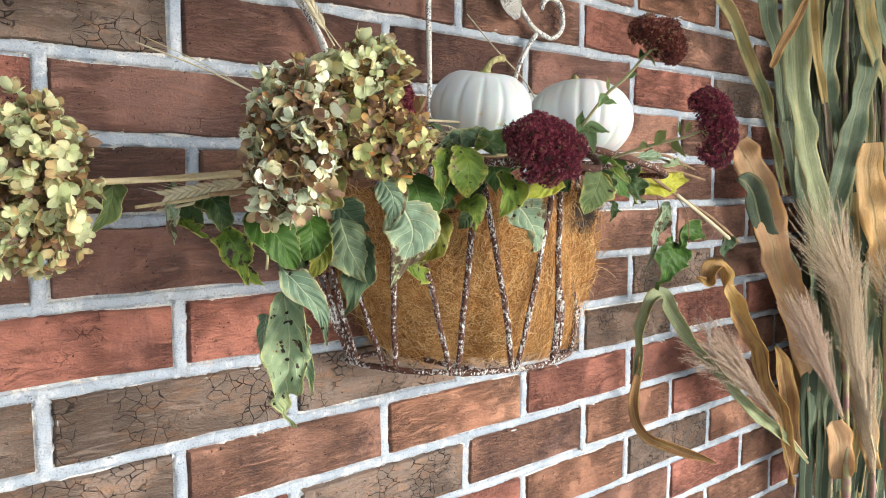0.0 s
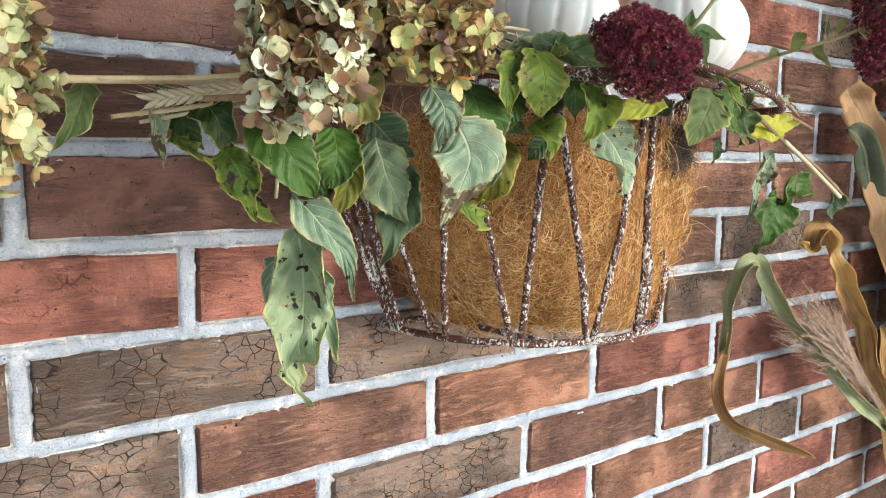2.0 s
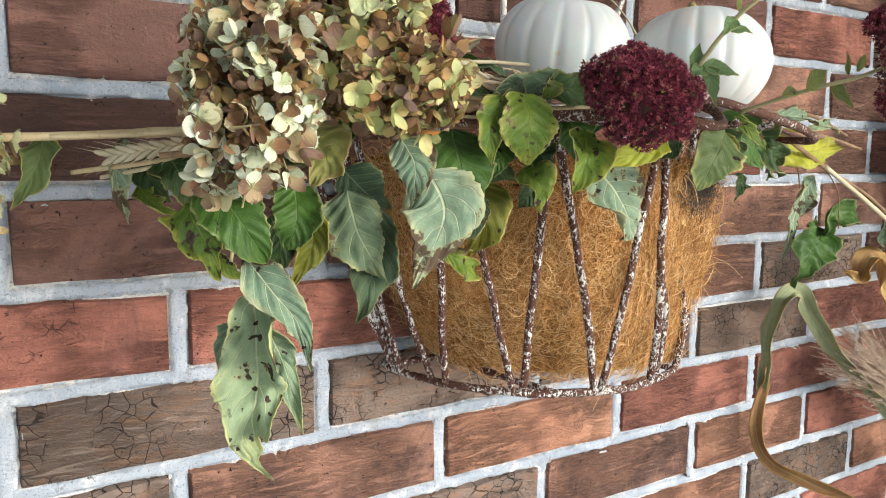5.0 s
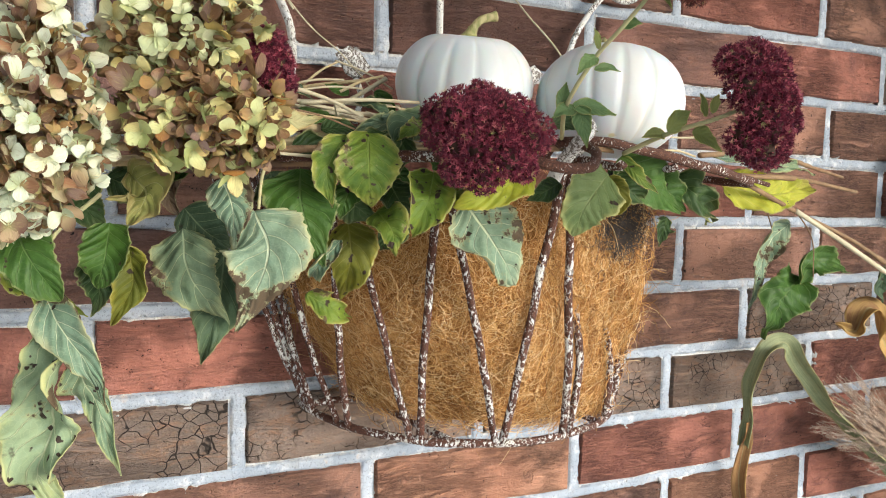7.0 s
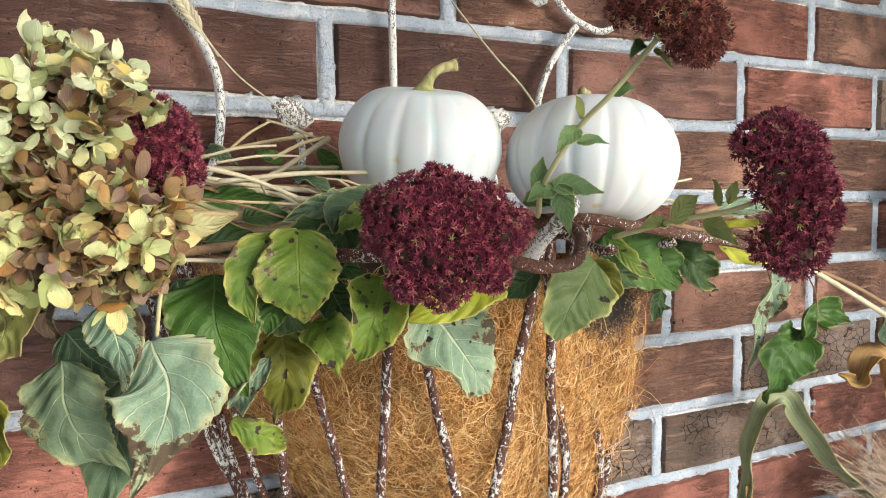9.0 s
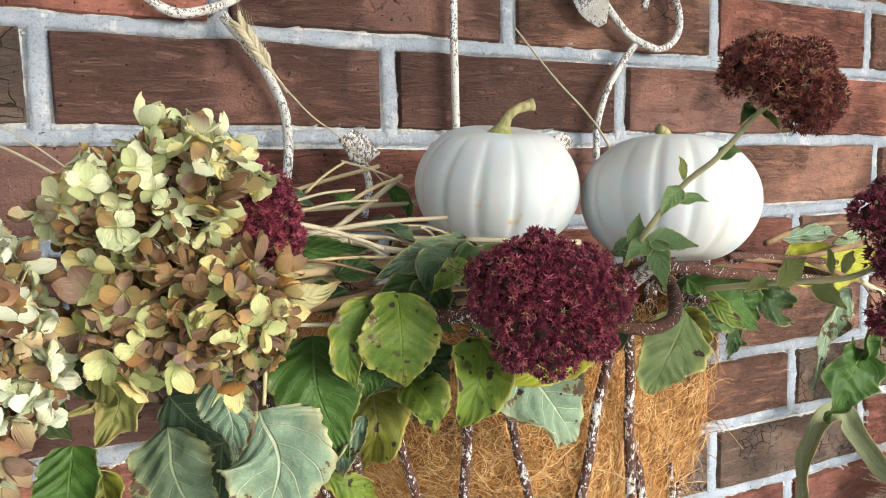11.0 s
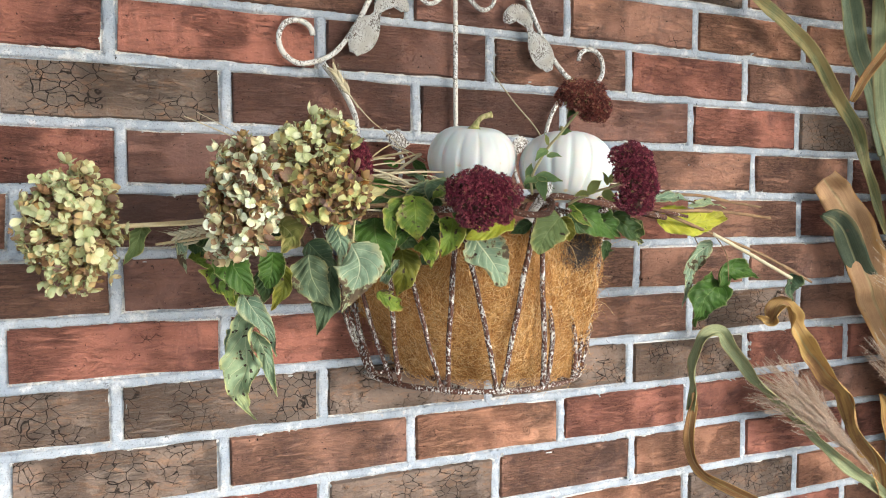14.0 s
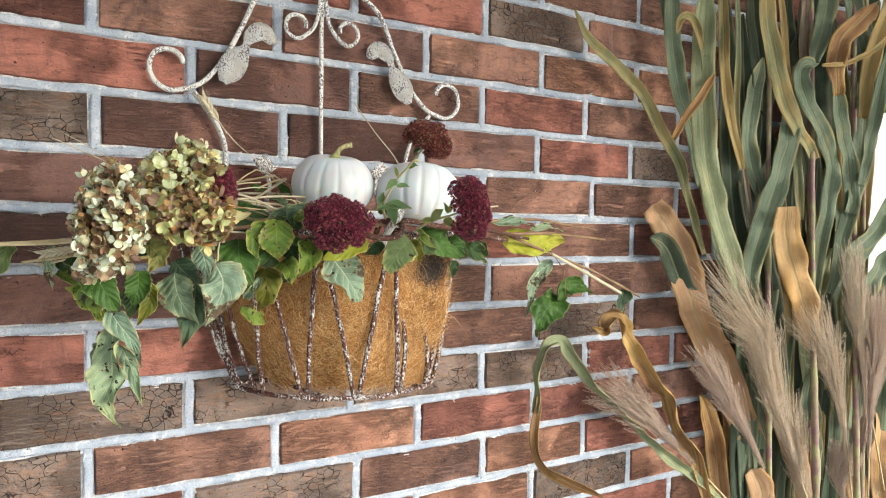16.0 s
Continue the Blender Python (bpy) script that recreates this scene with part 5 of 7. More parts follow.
for i, (pts, r0, r1, m, label) in enumerate((([(0.496, -0.185, 1.576), (0.581, -0.150, 1.582), (0.661, -0.130, 1.582), (0.745, -0.100, 1.574), (0.863, -0.050, 1.566)], 0.0034, 0.0026, TWIG, "brown twig"), ([(0.438, -0.215, 1.571), (0.546, -0.175, 1.560), (0.683, -0.130, 1.560), (0.863, -0.070, 1.548)], 0.0042, 0.0030, TWIG, "stout brown twig"),
                                             ([(0.414, -0.225, 1.575), (0.497, -0.195, 1.566), (0.605, -0.165, 1.552)], 0.0036, 0.0030, IRON_RUST, "twig with peeling bark"), ([(0.573, -0.160, 1.556), (0.684, -0.135, 1.524), (0.796, -0.120, 1.491), (0.927, -0.100, 1.442)], 0.0036, 0.0028, TWIG, "long brown twig"))):
    stem(RB, pts, r0 * 0.75, r1 * 0.75, m, 20 + i, "twig", label, knots=3)
stem(RB, [(0.678, -0.138, 1.526), (0.763, -0.130, 1.492), (0.858, -0.120, 1.453)], 0.0026, 0.0028, PALE_STRAW, 26, "split_straw", "split pale straw")

# ---- straw stems bundled on the left ----
for i, (pts, r, m, lab) in enumerate((
        (((-0.102, -0.178, 1.545), (-0.05, -0.19, 1.548), (0.05, -0.18, 1.56), (0.2, -0.14, 1.575)), 0.0032, STRAW, "cut golden straw stem lying across the basket"),
        (((-0.09, -0.15, 1.525), (-0.04, -0.17, 1.533), (0.04, -0.17, 1.55), (0.2, -0.12, 1.57)), 0.0034, STRAW, "cut golden straw stem lying across the basket"),
        (((-0.075, -0.155, 1.522), (-0.03, -0.17, 1.532), (0.05, -0.16, 1.548)), 0.003, PALE_STRAW, "split pale straw stem lying across the basket"),
        (((0.07, -0.19, 1.612), (0.17, -0.165, 1.597), (0.25, -0.19, 1.592), (0.31, -0.2, 1.588)), 0.003, PALE_STRAW, "pale dry stem beside the pumpkin"),
        (((0.1, -0.12, 1.61), (0.17, -0.17, 1.593), (0.22, -0.2, 1.583)), 0.0034, PALE_STRAW, "pale dry stem beside the pumpkin"),
        (((0.11, -0.22, 1.59), (0.16, -0.2, 1.588), (0.21, -0.2, 1.584)), 0.0016, STRAW, "thin dry stem beside the pumpkin"),
        (((0.06, -0.1, 1.605), (0.15, -0.09, 1.61), (0.25, -0.08, 1.612)), 0.003, PALE_STRAW, "pale dry stem behind the flowers"),
        (((0.09, -0.09, 1.60), (0.17, -0.06, 1.625), (0.24, -0.03, 1.64)), 0.0028, STRAW, "dry stem leaning on the wall"),
        (((0.12, -0.15, 1.575), (0.18, -0.12, 1.603), (0.23, -0.1, 1.632)), 0.0034, PALE_STRAW, "pale dry stem crossing the others"),
        (((0.08, -0.14, 1.592), (0.18, -0.13, 1.598), (0.27, -0.15, 1.59)), 0.0026, TWIG, "brown stem among the straw"),
        (((0.1, -0.235, 1.562), (0.14, -0.24, 1.56), (0.175, -0.235, 1.56)), 0.0022, PALE_STRAW, "pale stem along the rim"),
        (((0.17, -0.2, 1.568), (0.22, -0.23, 1.57), (0.3, -0.24, 1.57)), 0.003, STRAW, "golden stem along the rim"),
        (((0.46, -0.11, 1.60), (0.56, -0.08, 1.60), (0.63, -0.05, 1.605)), 0.002, PALE_STRAW, "pale dry stem behind the pumpkin"),
        (((0.45, -0.14, 1.575), (0.54, -0.1, 1.585), (0.6, -0.07, 1.582)), 0.0022, STRAW, "dry stem behind the pumpkin"),
        (((-0.05, -0.045, 1.672), (0.0, -0.09, 1.645), (0.05, -0.14, 1.61)), 0.0016, PALE_STRAW, "thin pale stem behind the flowers"),
        (((-0.035, -0.03, 1.68), (0.01, -0.08, 1.648), (0.06, -0.14, 1.60)), 0.001, PALE_STRAW, "thin pale stem behind the flowers"),
        (((0.366, -0.031, 1.757), (0.385, -0.065, 1.71), (0.404, -0.1, 1.665), (0.42, -0.13, 1.6)), 0.0017, PALE_STRAW, "thin pale straw leaning on the wall"),
        (((0.15, -0.04, 1.715), (0.18, -0.045, 1.68), (0.21, -0.05, 1.655), (0.25, -0.08, 1.60)), 0.0011, PALE_STRAW, "thin straw of the wheat ear"))):
    ob = thing("straw_stem", pts[0], lab, "straw", "dry stems in the basket")
    stem(ob, pts, r * 0.45, r * 0.6, m, 40 + i, "stalk", knots=1)

for i, (a, b, r0, m, lab) in enumerate((
        ((0.122, -0.19, 1.609), (0.179, -0.19, 1.591), 0.0021, PALE_STRAW, "stout pale straw lying beside the pumpkin"),
        ((0.139, -0.17, 1.600), (0.235, -0.17, 1.606), 0.0022, PALE_STRAW, "stout pale straw lying beside the pumpkin"),
        ((0.160, -0.10, 1.622), (0.188, -0.10, 1.642), 0.0014, STRAW, "short golden straw sticking up beside the pumpkin"),
        ((0.186, -0.10, 1.643), (0.236, -0.10, 1.624), 0.0012, PALE_STRAW, "thin pale straw bent over beside the pumpkin"),
        ((0.184, -0.12, 1.616), (0.220, -0.12, 1.631), 0.0018, STRAW, "golden straw sticking up beside the pumpkin"),
        ((0.113, -0.215, 1.592), (0.165, -0.215, 1.580), 0.0010, TWIG, "thin brown stem beside the pumpkin"),
        ((0.138, -0.13, 1.616), (0.184, -0.13, 1.624), 0.0014, PALE_STRAW, "pale straw in the tangle of dry stems"),
        ((0.144, -0.14, 1.612), (0.196, -0.14, 1.617), 0.0013, PALE_STRAW, "pale straw in the tangle of dry stems"))):
    ob = thing("straw_stem", a, lab, "straw", "dry stems in the basket")
    mid = (Vector(a) + Vector(b)) / 2 + Vector((0, -0.002, 0.002))
    stem(ob, [a, mid, b], r0 * 0.75, r0 * 0.6, m, 260 + i, "stalk", knots=1, n=14)
rng = random.Random(77)
for i in range(30):
    x, y, z, a = rng.uniform(0.12, 0.24), rng.uniform(-0.19, -0.06), rng.uniform(1.566, 1.600), rng.uniform(-1.3, 1.5)
    L, lift = rng.uniform(0.03, 0.10), rng.uniform(-0.3, 0.3)
    d = Vector((math.cos(a), -math.sin(a), lift))
    m, lab = ((PALE_STRAW, "thin pale straw in the tangle of dry stems"), (STRAW, "thin golden straw in the tangle of dry stems"), (PALE_STRAW, "thin pale straw in the tangle of dry stems"), (TWIG, "thin brown stem in the tangle of dry stems"))[i % 4]
    p = Vector((x, y, z))
    ob = thing("straw_stem", p, lab, "straw", "dry stems in the basket")
    bow = [Vector((rng.uniform(-1, 1), rng.uniform(-1, 1), rng.uniform(-1, 1))) * 0.007 for _ in range(2)]
    stem(ob, [p - d * L / 2, p - d * L / 6 + bow[0], p + d * L / 6 + bow[1], p + d * L / 2], 0.0007, rng.uniform(0.0006, 0.0016), m, 300 + i, "stalk", n=12)


# ---- wheat ears ----
def wheat_ear(base, tip, seed, label):
    ob = thing("wheat_ear", base, label, "wheat", "wheat ears")
    base, tip = Vector(base), Vector(tip)
    d = (tip - base).normalized()
    x = d.cross(Vector((-0.3, -1, 0.2))).normalized()
    L = (tip - base).length
    rng = random.Random(seed)
    bm = bmesh.new()
    bmesh.ops.create_uvsphere(bm, u_segments=6, v_segments=5, radius=1.0, matrix=Matrix.Diagonal((0.0018, 0.0018, 0.0062, 1)))
    bmesh.ops.create_cone(bm, segments=3, radius1=0.0004, radius2=0.0001, depth=0.014, matrix=Matrix.Translation((0, 0, 0.011)))
    grain = mesh_of("grain", bm, PALE_STRAW)
    for k in range(20):
        c = base + d * L * k / 19
        side = x * (1 if k % 2 else -1) + d.cross(x) * rng.uniform(-0.6, 0.6)
        ax = (d * 1.0 + side * 0.45).normalized()
        g = part("grain", grain, None, ob)
        g.matrix_basis = Matrix.Translation(c + ax * 0.005 - base) @ ax.to_track_quat("Z", "Y").to_matrix().to_4x4()
    stem(ob, [base - d * 0.02, base, tip], 0.001, 0.0006, PALE_STRAW, seed, "stalk")
    return ob


wheat_ear((-0.015, -0.185, 1.545), (-0.07, -0.172, 1.535), 3, "pale dried wheat ear beside the straw stems")
wheat_ear((0.158, -0.03, 1.712), (0.138, -0.028, 1.742), 4, "small dried wheat ear leaning on the wall")


# ---- stonecrop flowers ----
def sedum_material(name, stops):
    s = Shader(name, 0.6, 0.25)
    return s.done(ramp(s, s.island(), stops))


SEDUM = sedum_material("stonecrop_floret", [(0.0, (0.055, 0.009, 0.020)), (0.4, (0.12, 0.016, 0.032)), (0.75, (0.205, 0.032, 0.056)), (0.94, (0.38, 0.10, 0.125)), (1.0, (0.20, 0.18, 0.07))])
SEDUM_BROWN = sedum_material("faded_stonecrop_floret", [(0.0, (0.055, 0.016, 0.014)), (0.4, (0.12, 0.031, 0.025)), (0.75, (0.20, 0.053, 0.042)), (0.92, (0.36, 0.155, 0.105)), (1.0, (0.24, 0.21, 0.09))])
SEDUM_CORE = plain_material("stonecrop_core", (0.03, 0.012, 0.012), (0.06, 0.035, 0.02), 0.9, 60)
SEDUM_LEAF = leaf_material("stonecrop_leaf", (0.09, 0.17, 0.06), (0.17, 0.26, 0.10), (0.24, 0.31, 0.13), (0.2, 0.25, 0.07), 0.1, 0.5, veins=0.3)
SEDUM_PALE = leaf_material("yellow_stonecrop_leaf", (0.27, 0.33, 0.10), (0.40, 0.42, 0.14), (0.46, 0.48, 0.22), (0.45, 0.42, 0.12), 0.2, 0.5, veins=0.3)


def sedum(at, face, wide, high, seed, stalk, label, up=(0, 0, 1), material=None):
    rng = random.Random(seed)
    ob = thing("stonecrop_flower", at, label, "flower", "burgundy stonecrop flowers")
    f = Vector(face).normalized()
    y = (Vector(up) - f * Vector(up).dot(f)).normalized()
    x = y.cross(f)
    lumps = []
    for k in range(23):
        r, a = math.sqrt((k + 0.5) / 23), k * 2.4
        q = Vector((r * math.cos(a) * wide / 2 * 0.84, r * math.sin(a) * high / 2 * 0.84, 0))
        h = 0.42 * min(wide, high) * math.sqrt(max(0, 1 - 0.85 * r * r)) * rng.uniform(0.85, 1.1)
        lumps.append((x * q.x + y * q.y + f * h, 0.0105 * rng.uniform(0.85, 1.2)))
    vs, fs = [], []
    foot = f * 0.003
    for c, R in lumps:
        out = (c - foot).normalized()
        for _ in range(290):
            while True:
                u = Vector((rng.gauss(0, 1), rng.gauss(0, 1), rng.gauss(0, 1))).normalized()
                if u.dot(out) > -0.35:
                    break
            p = c + u * R * rng.uniform(0.72, 1.04)
            n = (u + out * 0.5 + Vector((rng.uniform(-1, 1), rng.uniform(-1, 1), rng.uniform(-1, 1))) * 0.45).normalized()
            s1 = n.cross(Vector((rng.uniform(-1, 1), 0.3, 0.7))).normalized()
            s2 = n.cross(s1)
            L = rng.uniform(0.0016, 0.0034)
            o = len(vs)
            open_ = rng.uniform(0.35, 0.95)
            vs.append((p + n * L * 0.25)[:])
            for q in range(5):
                a = 2 * math.pi * q / 5
                dd = s1 * math.cos(a) + s2 * math.sin(a)
                ss = s2 * math.cos(a) - s1 * math.sin(a)
                vs.append((p + dd * L * 0.14 + ss * L * 0.15)[:])
                vs.append((p + dd * L * 0.14 - ss * L * 0.15)[:])
                vs.append((p + (dd * open_ + n * (1.1 - open_ * 0.6)) * L)[:])
                b = o + 1 + q * 3
                fs += [(b, b + 2, b + 1), (o, b + 2, b), (o, b + 1, b + 2)]
    head = tagged(part("flower_head", raw_mesh("flower_head", vs, fs, material or SEDUM, False), None, ob), "dense starry burgundy florets", kind="stuff")
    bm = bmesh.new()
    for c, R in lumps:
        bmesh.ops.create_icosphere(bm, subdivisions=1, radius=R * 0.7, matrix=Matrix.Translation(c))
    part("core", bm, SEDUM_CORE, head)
    for c, R in lumps:
        d = sweep(spline([foot, (foot + c) * 0.5 + f * 0.002, c], 5), 0.0006, 5)
        part("flower_stalk", d, GREEN_STEM, head)
    stem(ob, [Vector(at) + foot] + [Vector(p) for p in stalk], 0.0012, 0.0016, GREEN_STEM, seed)
    return ob


sd1 = sedum((0.219, -0.292, 1.566), (-0.25, -0.85, 0.42), 0.074, 0.068, 21, [(0.235, -0.25, 1.565), (0.27, -0.2, 1.56)], "burgundy stonecrop flower head at the front of the basket")
sd2 = sedum((0.331, -0.382, 1.589), (0.35, -0.85, 0.2), 0.052, 0.075, 22, [(0.322, -0.375, 1.584), (0.320, -0.352, 1.580), (0.322, -0.325, 1.575), (0.328, -0.290, 1.568)], "burgundy stonecrop flower head leaning out on a pale green stem", up=(0.25, 0, 1))
sd3 = sedum((0.297, -0.352, 1.659), (0.3, -0.6, 0.75), 0.050, 0.050, 23, [(0.297, -0.347, 1.656), (0.287, -0.335, 1.638), (0.284, -0.315, 1.624), (0.281, -0.290, 1.597), (0.305, -0.250, 1.579)], "faded burgundy stonecrop flower head high on a leafy stem", material=SEDUM_BROWN)
sd4 = sedum((0.086, -0.224, 1.610), (0.4, -0.7, 0.5), 0.056, 0.060, 24, [(0.12, -0.2, 1.59), (0.16, -0.18, 1.575)], "dark burgundy stonecrop flower head half hidden behind the hydrangea")
for i, (b, t, w, m) in enumerate((((0.284, -0.316, 1.624), (0.267, -0.320, 1.611), 0.0096, SEDUM_LEAF),
                     ((0.287, -0.310, 1.617), (0.304, -0.314, 1.617), 0.0060, SEDUM_LEAF),
                     ((0.284, -0.318, 1.628), (0.277, -0.322, 1.639), 0.0048, SEDUM_PALE),
                     ((0.285, -0.290, 1.596), (0.317, -0.294, 1.592), 0.0131, SEDUM_LEAF),
                     ((0.290, -0.290, 1.597), (0.295, -0.294, 1.570), 0.0149, SEDUM_LEAF),
                     ((0.278, -0.288, 1.592), (0.279, -0.292, 1.611), 0.0091, SEDUM_LEAF),
                     ((0.287, -0.290, 1.594), (0.268, -0.294, 1.588), 0.0114, SEDUM_LEAF),
                     ((0.298, -0.345, 1.660), (0.286, -0.349, 1.652), 0.0065, SEDUM_LEAF),
                     ((0.304, -0.345, 1.658), (0.312, -0.349, 1.649), 0.0050, SEDUM_PALE),
                     ((0.288, -0.335, 1.638), (0.299, -0.339, 1.641), 0.0071, SEDUM_LEAF))):
    leaf(sd3, [b, Vector(b).lerp(Vector(t), 0.5) + Vector((0, 0, 0.002)), t], w, m, 160 + i, (0.35, 0.35), 0.3, 0.0, face=(-0.3, -0.85, 0.4))
for i, (b, t, w, m) in enumerate((((0.312, -0.350, 1.578), (0.325, -0.354, 1.591), 0.0112, SEDUM_PALE),
                     ((0.321, -0.370, 1.586), (0.312, -0.374, 1.598), 0.0049, SEDUM_PALE),
                     ((0.321, -0.360, 1.578), (0.340, -0.364, 1.567), 0.0116, SEDUM_PALE),
                     ((0.323, -0.335, 1.577), (0.302, -0.339, 1.575), 0.0075, SEDUM_PALE),
                     ((0.318, -0.378, 1.587), (0.318, -0.382, 1.597), 0.0052, SEDUM_PALE))):
    leaf(sd2, [b, Vector(b).lerp(Vector(t), 0.5) + Vector((0, 0, 0.002)), t], w, m, 180 + i, (0.35, 0.35), 0.3, 0.0, face=(-0.3, -0.9, 0.3))


# ---- corn shock and grass plumes ----
def blade_material(name, c1, c2, c3, dry, rough=0.55):
    s = Shader(name, rough, 0.3)
    u, v = s.uv()
    p = s.place()
    ropes = s.add("CombineXYZ", {0: s.math("MULTIPLY", u, 5.0), 1: s.math("MULTIPLY", v, 0.6), 2: s.math("MULTIPLY", s.chance(), 40.0)}).outputs[0]
    w = s.add("CombineXYZ", {0: s.math("MULTIPLY", u, 110.0), 1: s.math("MULTIPLY", v, 0.9), 2: s.math("MULTIPLY", s.chance(), 40.0)}).outputs[0]
    stripe, broad = s.noise(1.0, 3, 0.65, w), s.noise(1.0, 4, 0.65, ropes, 0.4)
    big = s.noise(1, 3, 0.6, s.stretch(p, 14, 14, 3.2))
    col = s.mix(s.where(s.math("ADD", s.math("MULTIPLY", stripe, 0.45), s.math("ADD", s.math("MULTIPLY", broad, 0.35), s.math("MULTIPLY", s.noise(40, 5, 0.7, p), 0.2))), 0.38, 0.62), c1, c2)
    worn_or_lit = s.math("ADD", s.math("ADD", s.math("MULTIPLY", broad, 0.35), s.math("MULTIPLY", big, 0.65)), s.math("MULTIPLY", s.chance(), 0.12))
    col = s.mix(s.math("MULTIPLY", s.where(worn_or_lit, 0.64 - dry, 0.76 - dry), 0.8), col, c3)
    rim = s.where(s.math("ADD", s.math("ABSOLUTE", s.math("SUBTRACT", s.math("MULTIPLY", u, 2.0), 1.0)), s.math("MULTIPLY", s.noise(1, 3, 0.6, s.add("CombineXYZ", {0: s.where(u, 0.45, 0.55), 1: s.math("MULTIPLY", v, 0.9), 2: s.math("MULTIPLY", s.chance(), 70.0)}).outputs[0]), 1.3)), 1.42, 1.62)
    col = s.mix(s.math("MULTIPLY", rim, 0.6), col, c3)
    side = s.math("ABSOLUTE", s.math("SUBTRACT", s.math("MULTIPLY", u, 2.0), 1.0))
    mid = s.where(side, 0.10, 0.04)
    col = s.mix(s.math("MULTIPLY", mid, 0.35), col, (0.46, 0.44, 0.24))
    col = s.mix(s.math("MULTIPLY", s.where(s.noise(60, 3, 0.6, p), 0.62, 0.76), 0.45), col, (0.16, 0.10, 0.06))
    s.bump(s.math("ADD", s.math("ADD", stripe, s.math("MULTIPLY", broad, 1.2)), s.math("MULTIPLY", mid, -0.8)), 0.7, 0.0016)
    s.put(s.b.inputs["Base Color"], col)
    tr = s.add("BsdfTranslucent", {0: col})
    mixed = s.add("MixShader", {0: 0.25, 1: s.b.outputs[0], 2: tr.outputs[0]})
    s.t.links.new(mixed.outputs[0], s.t.nodes["Material Output"].inputs[0])
    return s.m


BLADE = blade_material("corn_blade", (0.115, 0.16, 0.10), (0.235, 0.285, 0.185), (0.42, 0.35, 0.15), 0.02)
BLADE_TIP = blade_material("weathered_corn_blade", (0.156, 0.174, 0.078), (0.288, 0.3, 0.156), (0.46, 0.36, 0.15), 0.12)
BLADE_PALE = blade_material("pale_corn_blade", (0.218, 0.259, 0.132), (0.402, 0.431, 0.247), (0.50, 0.40, 0.19), 0.08)
BLADE_DRY = blade_material("drying_corn_blade", (0.184, 0.187, 0.076), (0.391, 0.338, 0.142), (0.48, 0.31, 0.12), 0.18)
BLADE_GOLD = blade_material("golden_streaked_blade", (0.196, 0.201, 0.092), (0.38, 0.356, 0.172), (0.52, 0.35, 0.13), 0.15)
# darkened copy of corn_blade: the shade inside the shock, put into the colour
BLADE_SHADED = blade_material("shaded_corn_blade", (0.045, 0.066, 0.042), (0.088, 0.118, 0.074), (0.2, 0.17, 0.08), 0.0)
HUSK = blade_material("dry_husk", (0.46, 0.265, 0.145), (0.60, 0.39, 0.21), (0.58, 0.32, 0.11), 0.08, 0.6)
HUSK_TAN = blade_material("tan_husk", (0.52, 0.31, 0.13), (0.66, 0.45, 0.22), (0.58, 0.33, 0.10), 0.06, 0.6)
HUSK_GOLD = blade_material("golden_husk", (0.25, 0.125, 0.055), (0.42, 0.235, 0.095), (0.58, 0.38, 0.13), 0.08, 0.6)
STALKLEAF = blade_material("purple_streaked_sheath", (0.20, 0.14, 0.11), (0.34, 0.27, 0.17), (0.2, 0.12, 0.12), 0.05)
STALK = dry_stem_material("corn_stalk", (0.30, 0.28, 0.13), (0.24, 0.13, 0.13), (0.14, 0.10, 0.06))

corn = thing("corn_shock", (1.45, -0.14, 0.0), "tall bundle of drying corn stalks leaning on the brick wall", "corn stalks")


def ribbon(parent, points, width, material, seed, fold=0.35, twist=0.0, label=""):
    """A long leaf blade along a line: folded at its midrib, waved at its edges, twisted on its way."""
    rng = random.Random(seed * 7 + 1)
    n = 12 * (len(points) - 1)
    line = spline(points, n)
    vs, fs, uv = [], [], []
    out = Vector((-0.62, -0.78, 0.05))
    phase = rng.uniform(0, 6)
    for i, p in enumerate(line):
        v = i / n
        d = (line[min(i + 1, n)] - line[max(i - 1, 0)]).normalized()
        x = d.cross(out).normalized()
        m = x.cross(d)
        if m.dot(out) < 0:
            m = -m
        a = twist * math.sin(2.2 * math.pi * v + phase) * 0.6
        x, m = x * math.cos(a) + m * math.sin(a), m * math.cos(a) - x * math.sin(a)
        w = width * 0.38 * (0.35 + 0.65 * min(1, math.sin(math.pi * min(0.97, 0.08 + 0.9 * v)) ** 0.5 * 1.05))
        if material not in (HUSK, HUSK_TAN):
            w *= min(1.0, 0.08 + v / 0.14) ** 0.7
        for k in range(-4, 5):
            u = k / 4
            q = p + x * u * w * math.cos(fold * abs(u)) + m * abs(u) * w * math.sin(fold)
            q += m * width * 0.15 * abs(u) ** 2 * math.sin(v * n * 0.42 + phase + (1.3 if u > 0 else 0)) * (0.4 + noise.noise(p * 9))
            q += m * width * 0.13 * noise.noise(q * 24 + Vector((seed, 0, 0))) + m * width * 0.05 * noise.noise(Vector((u * 2.6 + seed, v * 2.2, 4)))
            vs.append(q[:])
            uv.append((0.5 + 0.5 * u, v * n / 14))
    for i in range(n):
        for k in range(8):
            o = i * 9 + k
            fs.append((o, o + 1, o + 10, o + 9))
    ob = part("blade", raw_mesh("blade", vs, fs, material, True, uv), None, parent, label)
    ob.matrix_parent_inverse = Matrix.Translation(-parent.location)
    mod = ob.modifiers.new("thick", "SOLIDIFY")
    mod.thickness = 0.0007
    return ob


